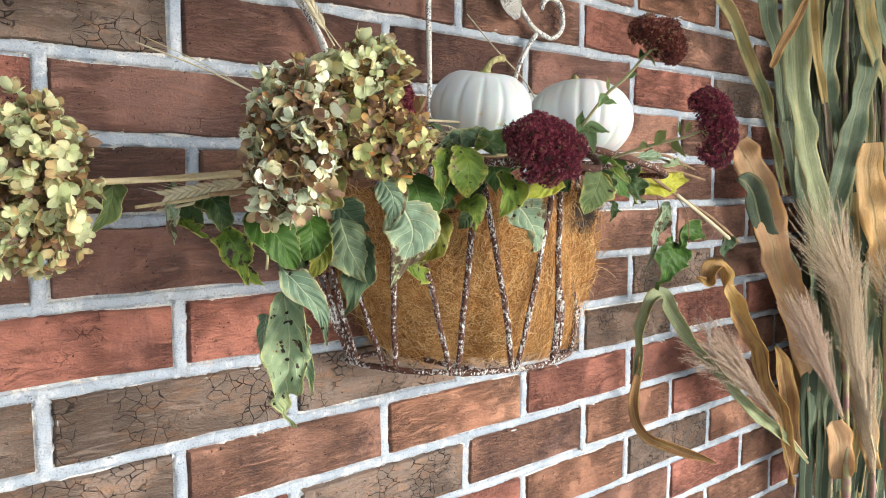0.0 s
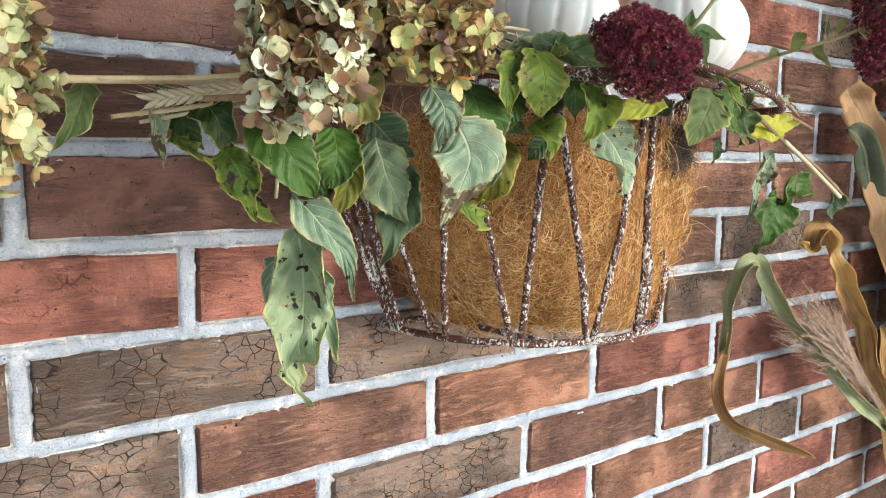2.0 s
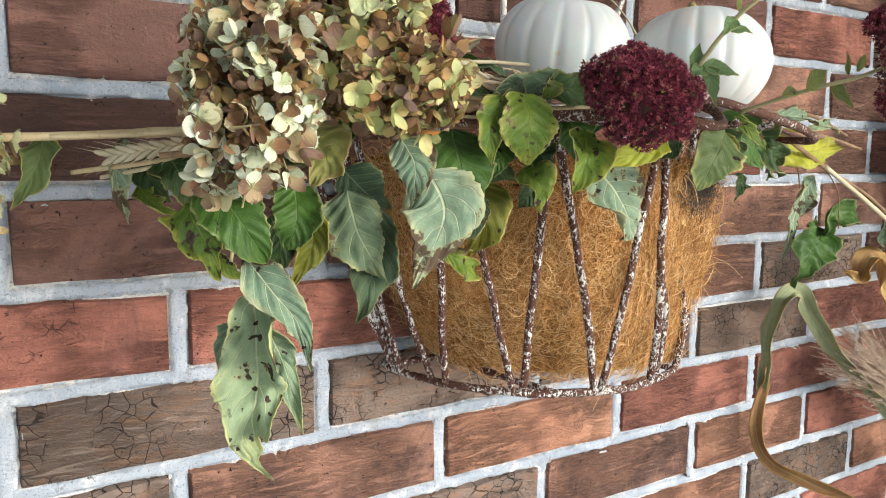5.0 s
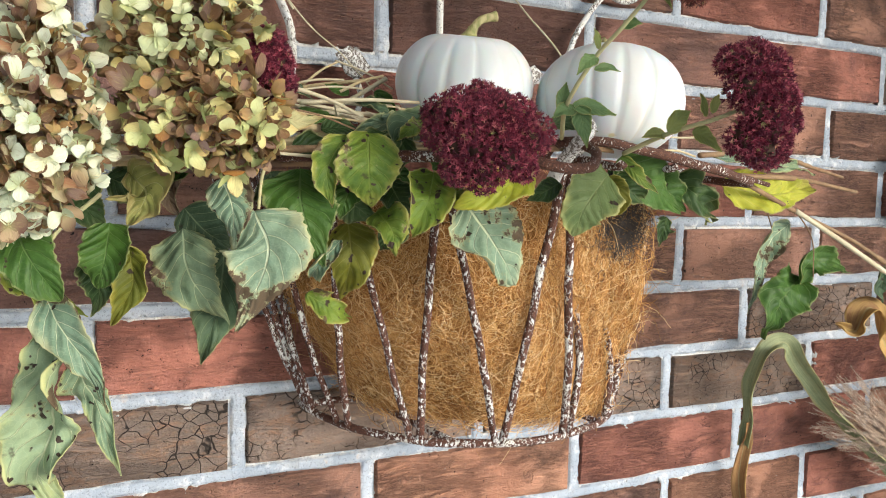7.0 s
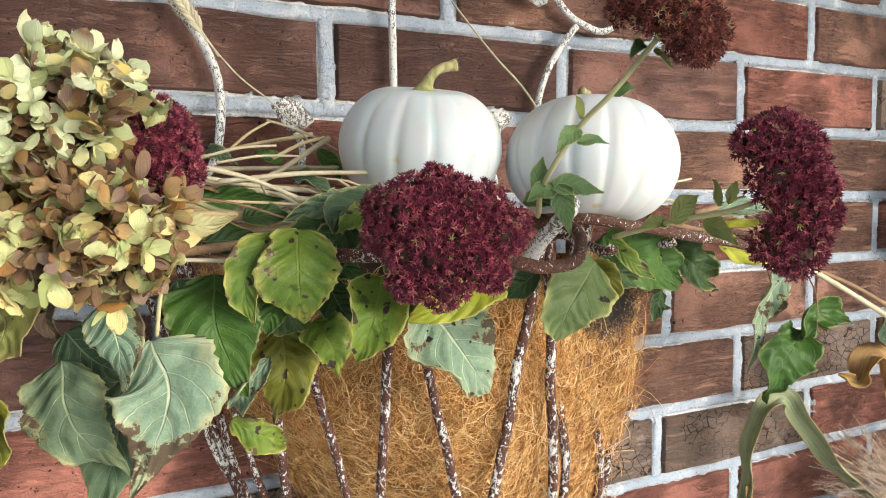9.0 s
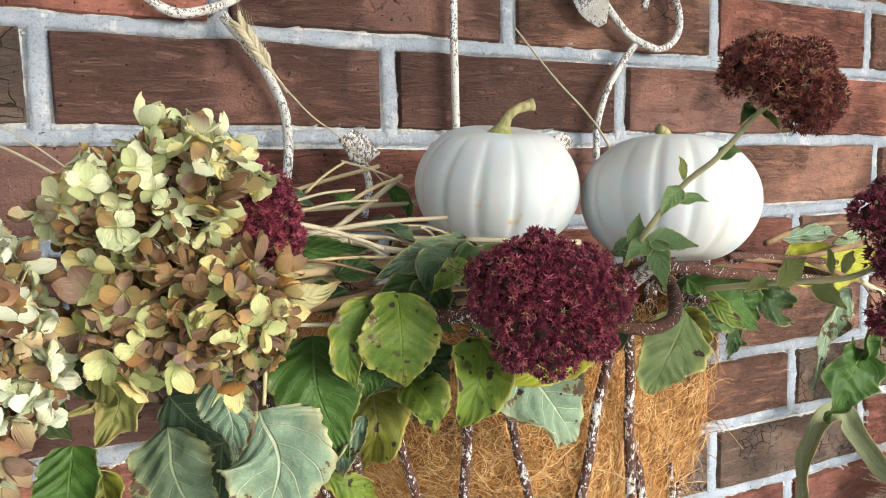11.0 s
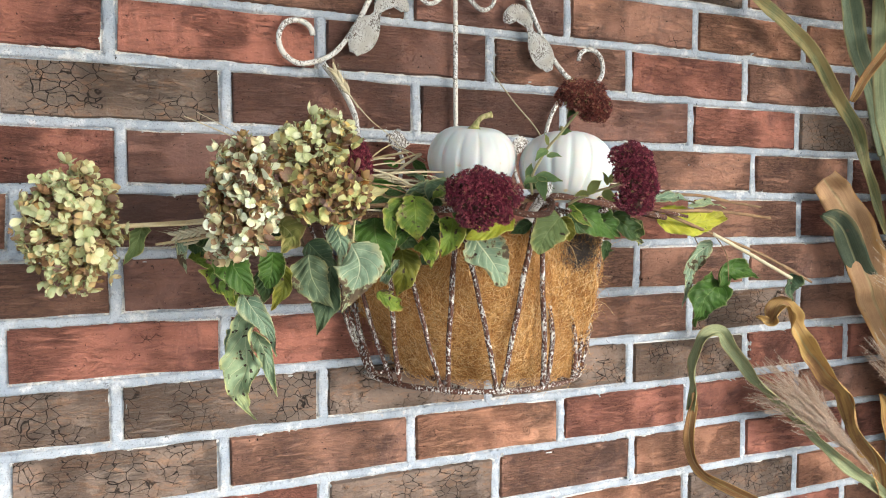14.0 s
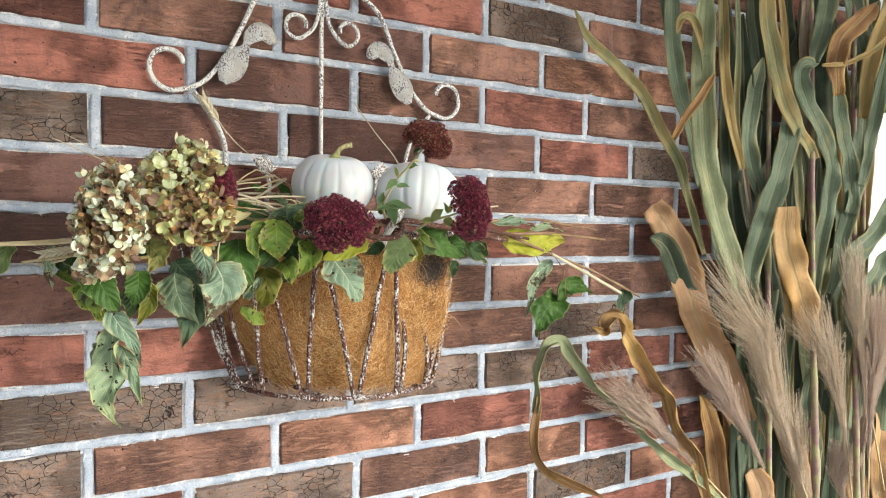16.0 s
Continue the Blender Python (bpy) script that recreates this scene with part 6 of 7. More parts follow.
for i, (x0, y0, x1, y1, r) in enumerate(((1.25, -0.16, 1.30, -0.09, 0.010), (1.36, -0.2, 1.40, -0.12, 0.011), (1.45, -0.14, 1.46, -0.08, 0.010), (1.52, -0.2, 1.55, -0.13, 0.011), (1.60, -0.16, 1.66, -0.1, 0.010), (1.33, -0.1, 1.34, -0.06, 0.009), (1.68, -0.2, 1.74, -0.14, 0.010))):
    stem(corn, [(x0, y0, 0.0), ((x0 * 2 + x1) / 3, y0, 0.8), ((x0 + 2 * x1) / 3, (y0 + y1) / 2, 1.5), (x1, y1, 2.35)], r * 0.7, r * 0.45, STALK, 80 + i, "stalk", "streaked purple-brown corn stalk", 7, 60)


def plume_material(name, c1, c2):
    s = Shader(name, 0.8, 0.15)
    col = s.mix(s.island(), c1, c2)
    s.put(s.b.inputs["Base Color"], col)
    tr = s.add("BsdfTranslucent", {0: col})
    mixed = s.add("MixShader", {0: 0.35, 1: s.b.outputs[0], 2: tr.outputs[0]})
    s.t.links.new(mixed.outputs[0], s.t.nodes["Material Output"].inputs[0])
    return s.m


PLUME = plume_material("grass_plume", (0.44, 0.35, 0.255), (0.84, 0.73, 0.575))
PLUME_MAUVE = plume_material("mauve_grass_plume", (0.42, 0.32, 0.255), (0.80, 0.665, 0.55))


def plume(points, wide, seed, material):
    """A feathery silver-grass head, from its tip down to its stalk."""
    rng = random.Random(900 + seed)
    ob = thing("grass_plume", points[-1], "feathery tan silver-grass plume among the corn leaves", "grass plume", "grass plumes")
    line = spline(points, 40)
    st = part("stalk", sweep(line, lambda u: 0.0006 + 0.0014 * u, 6), STRAW, ob)
    st.matrix_parent_inverse = Matrix.Translation(-ob.location)
    vs, fs = [], []

    def hair(p, d, L, r):
        s = d.cross(Vector((rng.uniform(-1, 1), rng.uniform(-1, 1), rng.uniform(-1, 1)))).normalized() * r
        o = len(vs)
        vs.extend(((p + s)[:], (p - s)[:], (p + d * L)[:]))
        fs.append((o, o + 1, o + 2))

    for b in range(240):
        u0, u1 = rng.uniform(0.5, 0.88), 0.46 * rng.random() ** 1.2
        a = b * 2.4
        far = wide * 0.52 * math.sqrt(rng.random())
        steps = 30
        last = None
        wav, ph = rng.uniform(0.001, 0.0055), rng.uniform(0, 6)
        for k in range(steps + 1):
            v = k / steps
            i = (u0 + (u1 - u0) * v) * 40
            i0 = min(int(i), 39)
            c = line[i0].lerp(line[i0 + 1], i - i0)
            d = (line[i0] - line[i0 + 1]).normalized()
            x = d.cross(Vector((0.2, 0.9, 0.3))).normalized()
            y = d.cross(x)
            side = x * math.cos(a) + y * math.sin(a) * 0.7
            q = c + side * far * v ** 1.1 + y * wav * math.sin(ph + 9 * v) + x * wav * math.cos(ph + 7 * v)
            if last is not None:
                dd = (q - last).normalized()
                s = dd.cross(side).normalized() * 0.0003
                o = len(vs)
                vs.extend(((last + s)[:], (last - s)[:], (q - s)[:], (q + s)[:]))
                fs.append((o, o + 1, o + 2, o + 3))
                for _ in range(13):
                    h = (dd * rng.uniform(0.1, 0.9) + Vector((rng.uniform(-1, 1), rng.uniform(-1, 1), rng.uniform(-1, 1))) * 0.8).normalized()
                    hair(last.lerp(q, rng.random()), h, rng.uniform(0.002, 0.0052), 0.00022)
            last = q
    pl = tagged(part("feather_head", raw_mesh("feather_head", vs, fs, material, False), None, ob), kind="stuff")
    pl.matrix_parent_inverse = Matrix.Translation(-ob.location)
    return ob


ribbon(corn, [(0.812, -0.030, 1.976), (0.849, -0.036, 1.917), (0.919, -0.041, 1.877), (0.984, -0.047, 1.829), (1.032, -0.053, 1.761), (1.077, -0.059, 1.699), (1.101, -0.064, 1.622), (1.147, -0.070, 1.519)], 0.033, BLADE_TIP, 1, 0.5, 0.5, label='arching corn leaf with a dry pointed tip')
ribbon(corn, [(1.038, -0.060, 2.066), (1.040, -0.065, 1.955), (1.054, -0.070, 1.856), (1.099, -0.075, 1.758), (1.118, -0.080, 1.657)], 0.048, BLADE, 2, 0.35, 0)
ribbon(corn, [(1.016, -0.050, 2.086), (1.038, -0.053, 2.001), (1.061, -0.057, 1.903), (1.088, -0.060, 1.804)], 0.035, BLADE, 3, 0.35, 0)
ribbon(corn, [(1.095, -0.100, 2.088), (1.084, -0.105, 1.953), (1.081, -0.110, 1.809), (1.093, -0.115, 1.688), (1.125, -0.120, 1.589), (1.173, -0.125, 1.486), (1.203, -0.130, 1.394)], 0.064, BLADE_PALE, 4, 0.3, 0.25, label='pale striped corn leaf')
ribbon(corn, [(0.988, -0.120, 1.936), (1.006, -0.115, 1.969), (1.044, -0.110, 1.974), (1.075, -0.105, 1.930), (1.095, -0.100, 1.856)], 0.022, BLADE_DRY, 5, 0.5, 0.6)
ribbon(corn, [(1.096, -0.125, 1.877), (1.061, -0.120, 1.826), (1.023, -0.115, 1.782), (0.998, -0.110, 1.741)], 0.022, HUSK_GOLD, 6, 0.4, 0.2, label='dry tan leaf tip')
ribbon(corn, [(1.153, -0.090, 2.102), (1.157, -0.095, 1.966), (1.161, -0.100, 1.863), (1.180, -0.105, 1.773), (1.209, -0.110, 1.694)], 0.030, BLADE_GOLD, 7, 0.4, 0.3)
ribbon(corn, [(1.183, -0.100, 2.082), (1.197, -0.100, 1.948), (1.198, -0.100, 1.810), (1.219, -0.100, 1.707)], 0.018, BLADE_PALE, 8, 0.5, 0.4)
ribbon(corn, [(1.204, -0.110, 1.729), (1.231, -0.110, 1.637), (1.254, -0.110, 1.543), (1.270, -0.110, 1.460)], 0.015, STALKLEAF, 9, 0.5, 0.2)
ribbon(corn, [(1.284, -0.100, 1.936), (1.250, -0.100, 1.850), (1.239, -0.100, 1.755), (1.265, -0.100, 1.686), (1.316, -0.100, 1.603)], 0.051, BLADE, 10, 0.4, -0.3)
ribbon(corn, [(1.276, -0.070, 2.107), (1.294, -0.073, 1.990), (1.319, -0.075, 1.884), (1.312, -0.077, 1.762), (1.284, -0.080, 1.651)], 0.058, BLADE_SHADED, 11, 0.35, 0)
ribbon(corn, [(1.188, -0.160, 2.090), (1.217, -0.157, 1.962), (1.263, -0.155, 1.867), (1.314, -0.152, 1.797), (1.400, -0.150, 1.721)], 0.050, BLADE_GOLD, 12, 0.3, 0.3, label='half-dried corn leaf streaked golden')
ribbon(corn, [(1.318, -0.140, 1.863), (1.319, -0.138, 1.781), (1.294, -0.136, 1.685), (1.252, -0.134, 1.591), (1.218, -0.132, 1.498), (1.215, -0.130, 1.416)], 0.064, BLADE, 13, 0.35, -0.3)
ribbon(corn, [(1.300, -0.120, 2.099), (1.317, -0.120, 2.008), (1.334, -0.120, 1.915), (1.355, -0.120, 1.822)], 0.020, BLADE_DRY, 14, 0.35, 0)
ribbon(corn, [(1.371, -0.170, 1.921), (1.320, -0.167, 1.908), (1.323, -0.164, 1.860), (1.385, -0.161, 1.796), (1.445, -0.159, 1.716), (1.442, -0.156, 1.630), (1.419, -0.153, 1.520), (1.413, -0.150, 1.409)], 0.052, BLADE, 15, 0.4, 0.4)
ribbon(corn, [(1.527, -0.200, 2.060), (1.467, -0.198, 2.014), (1.413, -0.195, 1.976), (1.395, -0.193, 1.923), (1.412, -0.190, 1.855)], 0.057, HUSK_GOLD, 16, 0.3, 0.3, label='dry tan corn leaf bent over')
ribbon(corn, [(1.409, -0.180, 1.915), (1.439, -0.176, 1.823), (1.482, -0.172, 1.730), (1.513, -0.168, 1.644), (1.486, -0.164, 1.544), (1.460, -0.160, 1.433)], 0.050, BLADE, 17, 0.4, -0.3)
ribbon(corn, [(1.628, -0.160, 2.047), (1.574, -0.162, 1.925), (1.558, -0.165, 1.810), (1.543, -0.167, 1.696), (1.498, -0.170, 1.607)], 0.063, BLADE, 18, 0.35, 0.3)
ribbon(corn, [(1.517, -0.140, 2.159), (1.546, -0.140, 2.064), (1.579, -0.140, 1.980), (1.577, -0.140, 1.865)], 0.058, BLADE, 19, 0.35, 0)
ribbon(corn, [(1.393, -0.150, 2.132), (1.423, -0.150, 2.054), (1.405, -0.150, 1.991), (1.384, -0.150, 1.929)], 0.057, BLADE, 20, 0.35, 0)
ribbon(corn, [(1.579, -0.200, 1.970), (1.552, -0.197, 1.843), (1.524, -0.193, 1.743), (1.507, -0.190, 1.668)], 0.038, BLADE, 21, 0.4, 0.4)
ribbon(corn, [(1.669, -0.190, 1.675), (1.605, -0.183, 1.583), (1.549, -0.177, 1.545), (1.504, -0.170, 1.520)], 0.054, BLADE, 22, 0.4, 0.3)
ribbon(corn, [(1.615, -0.215, 2.058), (1.567, -0.211, 2.003), (1.508, -0.208, 1.959), (1.418, -0.204, 1.921), (1.332, -0.200, 1.907)], 0.016, BLADE_DRY, 23, 0.5, 0.5)
ribbon(corn, [(1.367, -0.130, 2.132), (1.382, -0.127, 2.040), (1.383, -0.123, 1.969), (1.397, -0.120, 1.887)], 0.029, STALKLEAF, 24, 0.5, 0)
ribbon(corn, [(1.367, -0.120, 1.787), (1.387, -0.120, 1.691), (1.401, -0.120, 1.593)], 0.029, BLADE_PALE, 25, 0.4, 0.2)
ribbon(corn, [(1.431, -0.100, 1.781), (1.453, -0.100, 1.694), (1.473, -0.100, 1.581), (1.491, -0.100, 1.491)], 0.036, BLADE, 26, 0.35, 0)
ribbon(corn, [(1.721, -0.150, 1.530), (1.645, -0.147, 1.451), (1.589, -0.143, 1.374), (1.548, -0.140, 1.298)], 0.063, BLADE, 27, 0.4, 0.4)
ribbon(corn, [(1.523, -0.120, 1.530), (1.479, -0.120, 1.429), (1.433, -0.120, 1.330), (1.457, -0.120, 1.200), (1.490, -0.120, 1.093), (1.476, -0.120, 1.018)], 0.046, BLADE_PALE, 28, 0.45, 0.7)
ribbon(corn, [(1.454, -0.130, 1.279), (1.439, -0.127, 1.178), (1.485, -0.123, 1.082), (1.509, -0.120, 0.999)], 0.042, BLADE, 29, 0.45, 0.7)
ribbon(corn, [(1.007, -0.050, 1.553), (1.057, -0.050, 1.530), (1.121, -0.050, 1.436), (1.204, -0.050, 1.384), (1.256, -0.050, 1.283)], 0.061, BLADE_SHADED, 30, 0.35, 0)
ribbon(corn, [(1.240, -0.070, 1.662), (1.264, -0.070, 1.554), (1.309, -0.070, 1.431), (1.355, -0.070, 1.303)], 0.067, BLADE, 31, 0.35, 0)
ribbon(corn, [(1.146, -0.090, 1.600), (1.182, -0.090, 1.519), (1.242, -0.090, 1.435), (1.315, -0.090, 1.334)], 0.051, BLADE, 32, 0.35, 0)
ribbon(corn, [(1.363, -0.070, 1.554), (1.352, -0.070, 1.454), (1.379, -0.070, 1.326), (1.424, -0.070, 1.194)], 0.060, BLADE_SHADED, 33, 0.35, 0)
ribbon(corn, [(1.476, -0.080, 1.542), (1.439, -0.080, 1.427), (1.429, -0.080, 1.299), (1.453, -0.080, 1.167)], 0.067, BLADE_SHADED, 34, 0.35, 0)
ribbon(corn, [(1.303, -0.060, 1.848), (1.337, -0.060, 1.753), (1.332, -0.060, 1.653), (1.362, -0.060, 1.541)], 0.068, BLADE_SHADED, 35, 0.35, 0)
ribbon(corn, [(1.137, -0.060, 1.809), (1.159, -0.060, 1.694), (1.192, -0.060, 1.601), (1.242, -0.060, 1.493)], 0.062, BLADE_SHADED, 36, 0.35, 0)
ribbon(corn, [(1.519, -0.060, 2.155), (1.510, -0.060, 1.999), (1.537, -0.060, 1.845), (1.567, -0.060, 1.715)], 0.094, BLADE_SHADED, 37, 0.35, 0)
ribbon(corn, [(1.715, -0.070, 2.189), (1.773, -0.067, 2.034), (1.775, -0.063, 1.906), (1.764, -0.060, 1.815)], 0.080, BLADE_SHADED, 38, 0.35, 0)
ribbon(corn, [(1.623, -0.070, 1.879), (1.616, -0.067, 1.744), (1.615, -0.063, 1.609), (1.605, -0.060, 1.473)], 0.081, BLADE_SHADED, 39, 0.35, 0)
ribbon(corn, [(1.460, -0.060, 2.017), (1.450, -0.060, 1.876), (1.480, -0.060, 1.736), (1.478, -0.060, 1.606)], 0.077, BLADE_SHADED, 40, 0.35, 0)
ribbon(corn, [(1.233, -0.050, 1.986), (1.257, -0.050, 1.869), (1.286, -0.050, 1.750), (1.300, -0.050, 1.628)], 0.073, BLADE_SHADED, 41, 0.35, 0)
ribbon(corn, [(1.028, -0.035, 1.616), (1.058, -0.042, 1.580), (1.100, -0.049, 1.518), (1.115, -0.056, 1.448), (1.145, -0.062, 1.377), (1.205, -0.069, 1.291), (1.261, -0.076, 1.189), (1.319, -0.083, 1.083), (1.336, -0.090, 0.957)], 0.093, HUSK, 42, 0.3, 0.35, label='long tan and pinkish dried corn leaf')
ribbon(corn, [(1.273, -0.170, 1.619), (1.280, -0.167, 1.556), (1.311, -0.165, 1.486), (1.360, -0.162, 1.407), (1.389, -0.160, 1.326)], 0.081, HUSK_TAN, 43, 0.22, 0, label='broad tan dried leaf folded over')
ribbon(corn, [(0.826, -0.085, 1.388), (0.856, -0.087, 1.376), (0.879, -0.088, 1.404), (0.900, -0.089, 1.371), (0.929, -0.091, 1.331), (0.982, -0.093, 1.283), (1.034, -0.094, 1.238), (1.061, -0.096, 1.171), (1.102, -0.097, 1.120), (1.121, -0.099, 1.048), (1.140, -0.100, 0.963)], 0.056, HUSK_GOLD, 44, 0.8, 1.6, label='curled golden dried corn leaf')
ribbon(corn, [(1.235, -0.050, 1.309), (1.269, -0.050, 1.207), (1.297, -0.050, 1.091), (1.279, -0.050, 0.980)], 0.068, HUSK_TAN, 45, 0.4, 0.4)
ribbon(corn, [(1.334, -0.130, 1.167), (1.379, -0.130, 1.099), (1.425, -0.130, 1.016), (1.474, -0.130, 0.917)], 0.068, HUSK_TAN, 46, 0.4, 0.3)
ribbon(corn, [(1.227, -0.140, 1.077), (1.258, -0.140, 1.024), (1.271, -0.140, 0.950)], 0.073, HUSK, 47, 0.4, 0.3, label='pinkish dried corn leaf')
ribbon(corn, [(1.174, -0.050, 1.218), (1.219, -0.050, 1.127), (1.242, -0.050, 1.024), (1.262, -0.050, 0.933)], 0.058, HUSK_GOLD, 48, 0.4, 0.4)
ribbon(corn, [(1.604, -0.130, 1.052), (1.633, -0.130, 0.980), (1.664, -0.130, 0.879)], 0.070, HUSK, 49, 0.4, 0.3)
ribbon(corn, [(1.198, -0.110, 0.990), (1.111, -0.100, 1.062), (1.036, -0.082, 1.121), (0.950, -0.070, 1.197), (0.864, -0.058, 1.273), (0.810, -0.046, 1.334), (0.776, -0.050, 1.362), (0.744, -0.050, 1.346), (0.738, -0.040, 1.297), (0.742, -0.030, 1.230)], 0.036, BLADE_PALE, 50, 0.6, 1.6, label='long hooked leaf, green drying to straw')
ribbon(corn, [(0.812, -0.135, 1.092), (0.778, -0.080, 1.109), (0.757, -0.036, 1.129), (0.747, -0.020, 1.172), (0.742, -0.028, 1.230), (0.740, -0.037, 1.262)], 0.028, HUSK_GOLD, 51, 0.6, 0.9, label='browned tip of the hooked leaf')
ribbon(corn, [(1.808, -0.150, 2.158), (1.714, -0.150, 1.997), (1.626, -0.150, 1.830), (1.554, -0.150, 1.652)], 0.055, BLADE, 61, 0.4, 0.3)
ribbon(corn, [(1.698, -0.170, 2.186), (1.631, -0.170, 2.071), (1.568, -0.170, 1.948), (1.541, -0.170, 1.821)], 0.05, BLADE_GOLD, 62, 0.4, 0.3)
ribbon(corn, [(1.904, -0.140, 1.728), (1.748, -0.140, 1.618), (1.616, -0.140, 1.530), (1.538, -0.140, 1.454)], 0.055, BLADE, 63, 0.4, 0.2)
ribbon(corn, [(1.926, -0.140, 1.442), (1.741, -0.140, 1.352), (1.646, -0.140, 1.251), (1.595, -0.140, 1.110)], 0.06, BLADE, 64, 0.4, 0.4)
ribbon(corn, [(1.911, -0.100, 1.234), (1.835, -0.100, 1.125), (1.802, -0.100, 1.014), (1.826, -0.100, 0.865)], 0.08, HUSK, 65, 0.3, 0.4)
ribbon(corn, [(1.86, -0.07, 1.46), (1.82, -0.07, 1.25), (1.80, -0.07, 1.05), (1.80, -0.07, 0.85)], 0.12, BLADE, 66, 0.35, 0.3)
ribbon(corn, [(1.95, -0.08, 1.42), (1.93, -0.08, 1.22), (1.90, -0.08, 1.02), (1.88, -0.08, 0.85)], 0.12, BLADE_SHADED, 67, 0.35, 0.3)
ribbon(corn, [(1.90, -0.10, 2.2), (1.87, -0.10, 2.08), (1.83, -0.10, 1.96), (1.80, -0.10, 1.86)], 0.08, BLADE, 68, 0.35, 0.3)
plume([(1.612, -0.190, 1.430), (1.597, -0.190, 1.302), (1.571, -0.190, 1.151), (1.525, -0.190, 0.966)], 0.09, 10, PLUME_MAUVE)
plume([(1.024, -0.170, 1.502), (1.131, -0.162, 1.422), (1.236, -0.155, 1.336), (1.348, -0.147, 1.150), (1.467, -0.140, 0.959)], 0.122, 1, PLUME)
plume([(1.035, -0.140, 1.349), (1.111, -0.143, 1.265), (1.189, -0.147, 1.171), (1.289, -0.150, 1.021)], 0.074, 2, PLUME_MAUVE)
plume([(0.865, -0.050, 1.282), (0.921, -0.062, 1.248), (0.979, -0.075, 1.205), (1.066, -0.088, 1.128), (1.217, -0.100, 0.994)], 0.101, 3, PLUME_MAUVE)
plume([(1.324, -0.180, 1.421), (1.383, -0.177, 1.358), (1.446, -0.175, 1.273), (1.510, -0.172, 1.134), (1.560, -0.170, 0.951)], 0.110, 4, PLUME)
plume([(1.451, -0.200, 1.551), (1.481, -0.198, 1.459), (1.511, -0.195, 1.371), (1.532, -0.193, 1.290), (1.656, -0.190, 0.971)], 0.065, 5, PLUME)
plume([(1.559, -0.220, 1.458), (1.567, -0.213, 1.344), (1.552, -0.207, 1.205), (1.567, -0.200, 0.972)], 0.110, 6, PLUME_MAUVE)
plume([(1.190, -0.160, 1.397), (1.238, -0.157, 1.289), (1.330, -0.153, 1.123), (1.428, -0.150, 0.957)], 0.080, 7, PLUME)
plume([(1.325, -0.140, 1.230), (1.372, -0.140, 1.114), (1.422, -0.140, 0.981), (1.472, -0.140, 0.868)], 0.085, 8, PLUME)
plume([(1.558, -0.150, 1.089), (1.538, -0.150, 1.014), (1.567, -0.150, 0.930)], 0.091, 9, PLUME_MAUVE)

# blades deep inside the shock, every second one in the shade-dark colour
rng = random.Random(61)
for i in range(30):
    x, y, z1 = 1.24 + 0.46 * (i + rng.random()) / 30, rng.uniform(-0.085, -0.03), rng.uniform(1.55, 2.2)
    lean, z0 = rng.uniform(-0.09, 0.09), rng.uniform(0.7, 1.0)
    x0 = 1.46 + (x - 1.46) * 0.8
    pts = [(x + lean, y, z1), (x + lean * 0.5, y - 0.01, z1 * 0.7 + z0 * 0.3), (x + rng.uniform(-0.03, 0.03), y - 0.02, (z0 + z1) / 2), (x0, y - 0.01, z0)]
    ribbon(corn, pts, rng.uniform(0.05, 0.085), (BLADE_SHADED, BLADE, BLADE_SHADED, BLADE_DRY)[i % 4], 200 + i, 0.4, rng.uniform(-0.5, 0.5))


# ---- bricks of the wall, last ----
def brick_mesh(i):
    rng = random.Random(100 + i)
    bm = bmesh.new()
    lx, lz, e = W - 0.0162, H - 0.0134, 0.0017
    cols = 7
    bow = rng.uniform(-0.0012, 0.0012)
    front, back = [], []
    for side in (-1, 1):
        for k in range(cols):
            a = (k / (cols - 1) - 0.5) * side * -1
            x = a * lx + rng.uniform(-1, 1) * (0.0014 if k in (0, cols - 1) else 0.006)
            z = side * 0.5 * lz + rng.uniform(-1, 1) * 0.0013 + bow * (1 - 4 * a * a)
            sx = math.copysign(e, a) if k in (0, cols - 1) else 0.0
            front.append(bm.verts.new((x - sx, rng.uniform(-1, 1) * 0.0007, z - side * e)))
            back.append(bm.verts.new((x + sx * 0.3, 0.012, z + side * e * 0.3)))
    n = 2 * cols
    for k in range(n):
        j = (k + 1) % n
        bm.faces.new((front[k], front[j], back[j], back[k]))
    for k in range(cols - 1):
        bm.faces.new((front[k], front[k + 1], front[n - 2 - k], front[n - 1 - k]))
    bmesh.ops.recalc_face_normals(bm, faces=bm.faces)
    return bm


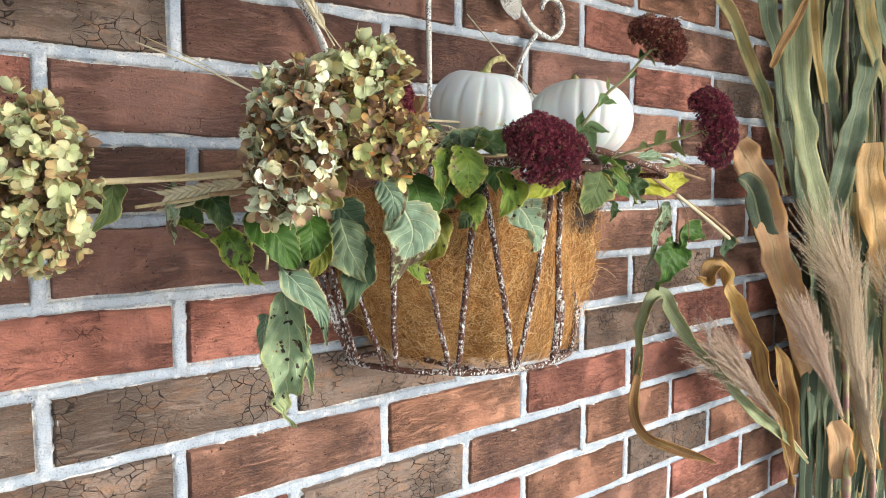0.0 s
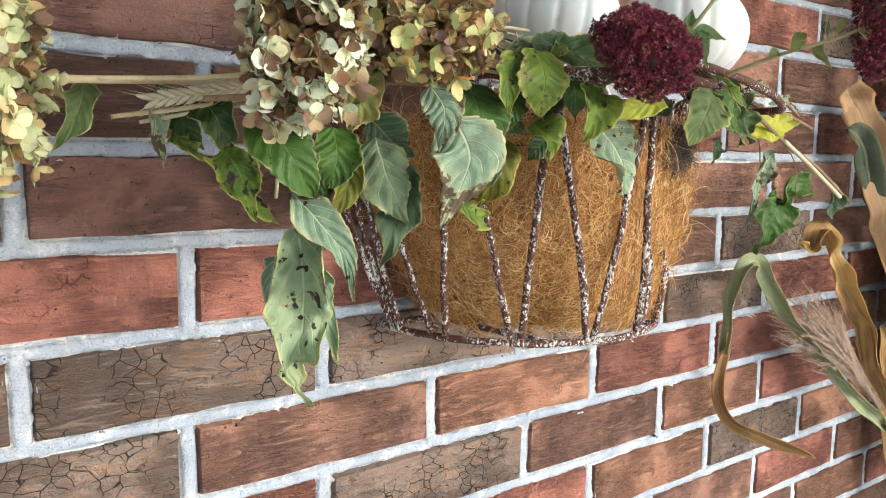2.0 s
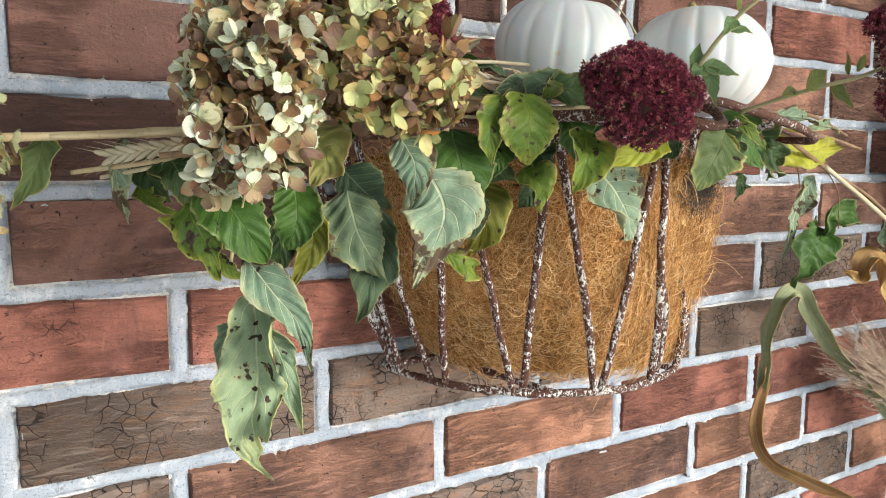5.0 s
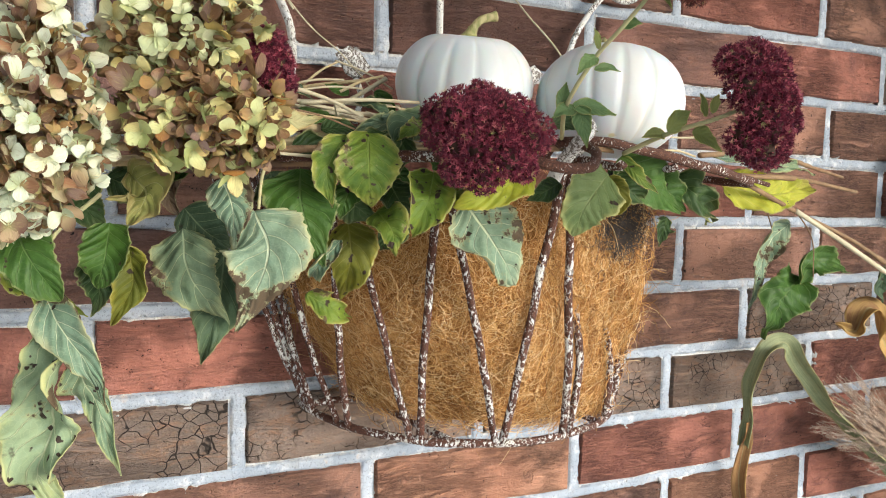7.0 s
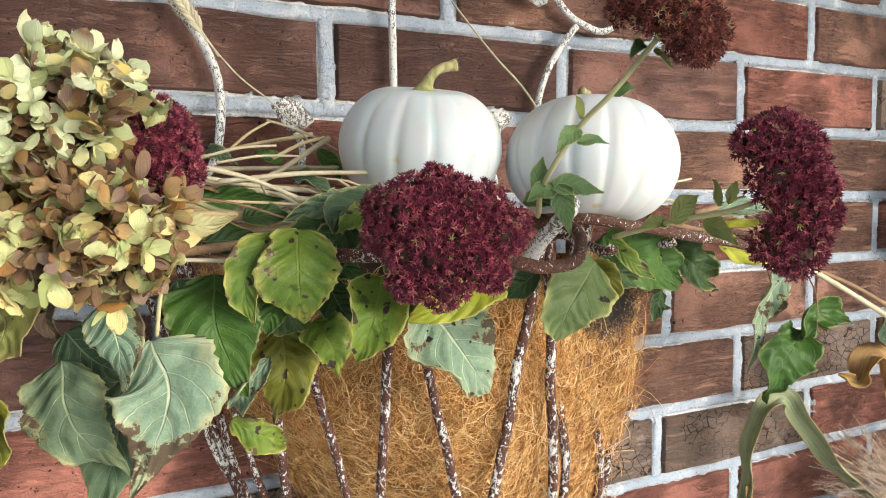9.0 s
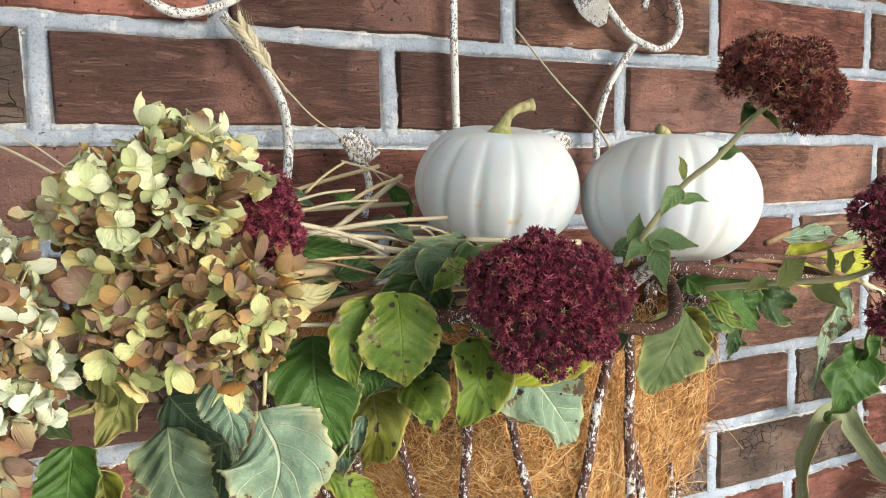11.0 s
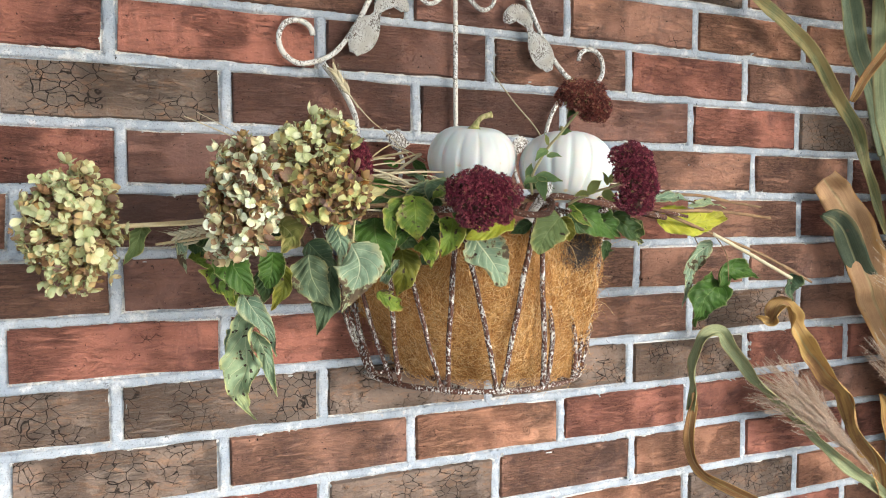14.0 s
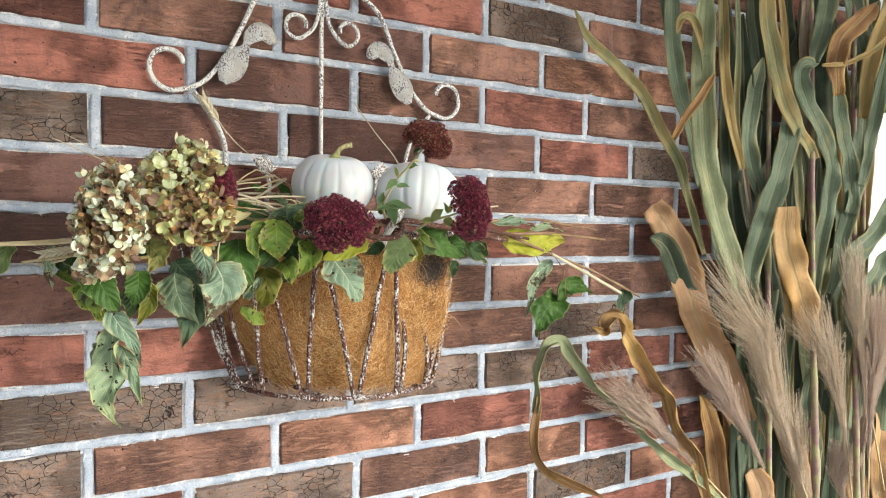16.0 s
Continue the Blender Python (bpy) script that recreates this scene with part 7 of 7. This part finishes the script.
KINDS = {"R": RED, "O": ORANGE, "B": BROWN, "M": MAROON, "D": DARK}
# bricks by course, from the one that begins a brick and a half (odd courses) or a brick (even) left of the zero joint
LAID = {8: "MBBOBB", 7: "MMRRDBB", 6: "RBMBOOB", 5: "RRMBRBB", 4: "DMMMRDR", 3: "RMRMBBR", 2: "MBRRBRB", 1: "BMBBBBO", 0: "RRRBDBR",
        -1: "DDDDDRR", -2: "DBORRBO", -3: "BRDBORR", -4: "RBRODOR", -5: "RBRDBRO", -6: "BRDRBOR"}
brick_meshes = {k: [mesh_of("brick", brick_mesh(i), m, False) for i in range(6)] for k, m in KINDS.items()}
rng = random.Random(4)
far_sets = {k: ([], []) for k in KINDS}
for c in range(-17, 21):
    odd = c % 2
    for i in range(-12, 9):
        x0 = (i + (0.5 if odd else 0.0)) * W + STRAY.get((c, i), 0.0)
        if x0 < -3.1 or x0 + 0.02 > 1.83:
            continue
        x1 = min((i + 1 + (0.5 if odd else 0.0)) * W + STRAY.get((c, i + 1), 0.0), 1.837)
        row = LAID.get(c, "")
        k = i + (2 if odd else 1)
        kind = row[k] if 0 <= k < len(row) else rng.choice("RRBBMDO")
        jx, jz, turn = rng.uniform(-0.0012, 0.0012), rng.uniform(-0.001, 0.001), rng.uniform(-0.35, 0.35)
        m = pose((x0 + x1) / 2 + jx, rng.uniform(-0.0012, 0.0012), Z0 + (c + 0.5) * H + jz, 0, turn, 0)
        sx = (x1 - x0 - 0.0162) / (W - 0.0162)
        me = brick_meshes[kind][rng.randrange(6)]
        if -7 <= c <= 9 and -4 <= i:
            ob = part("brick", me, None, wall)
            ob.matrix_basis = m @ Matrix.Diagonal((sx, 1, 1, 1))
        else:
            vs, fs = far_sets[kind]
            o = len(vs)
            vs.extend((m @ Vector((v.co.x * sx, v.co.y, v.co.z)))[:] for v in me.vertices)
            fs.extend([o + a for a in p.vertices] for p in me.polygons)
for k, (vs, fs) in far_sets.items():
    tagged(part("far_bricks", raw_mesh("far_bricks", vs, fs, KINDS[k], False), None, wall), kind="stuff")
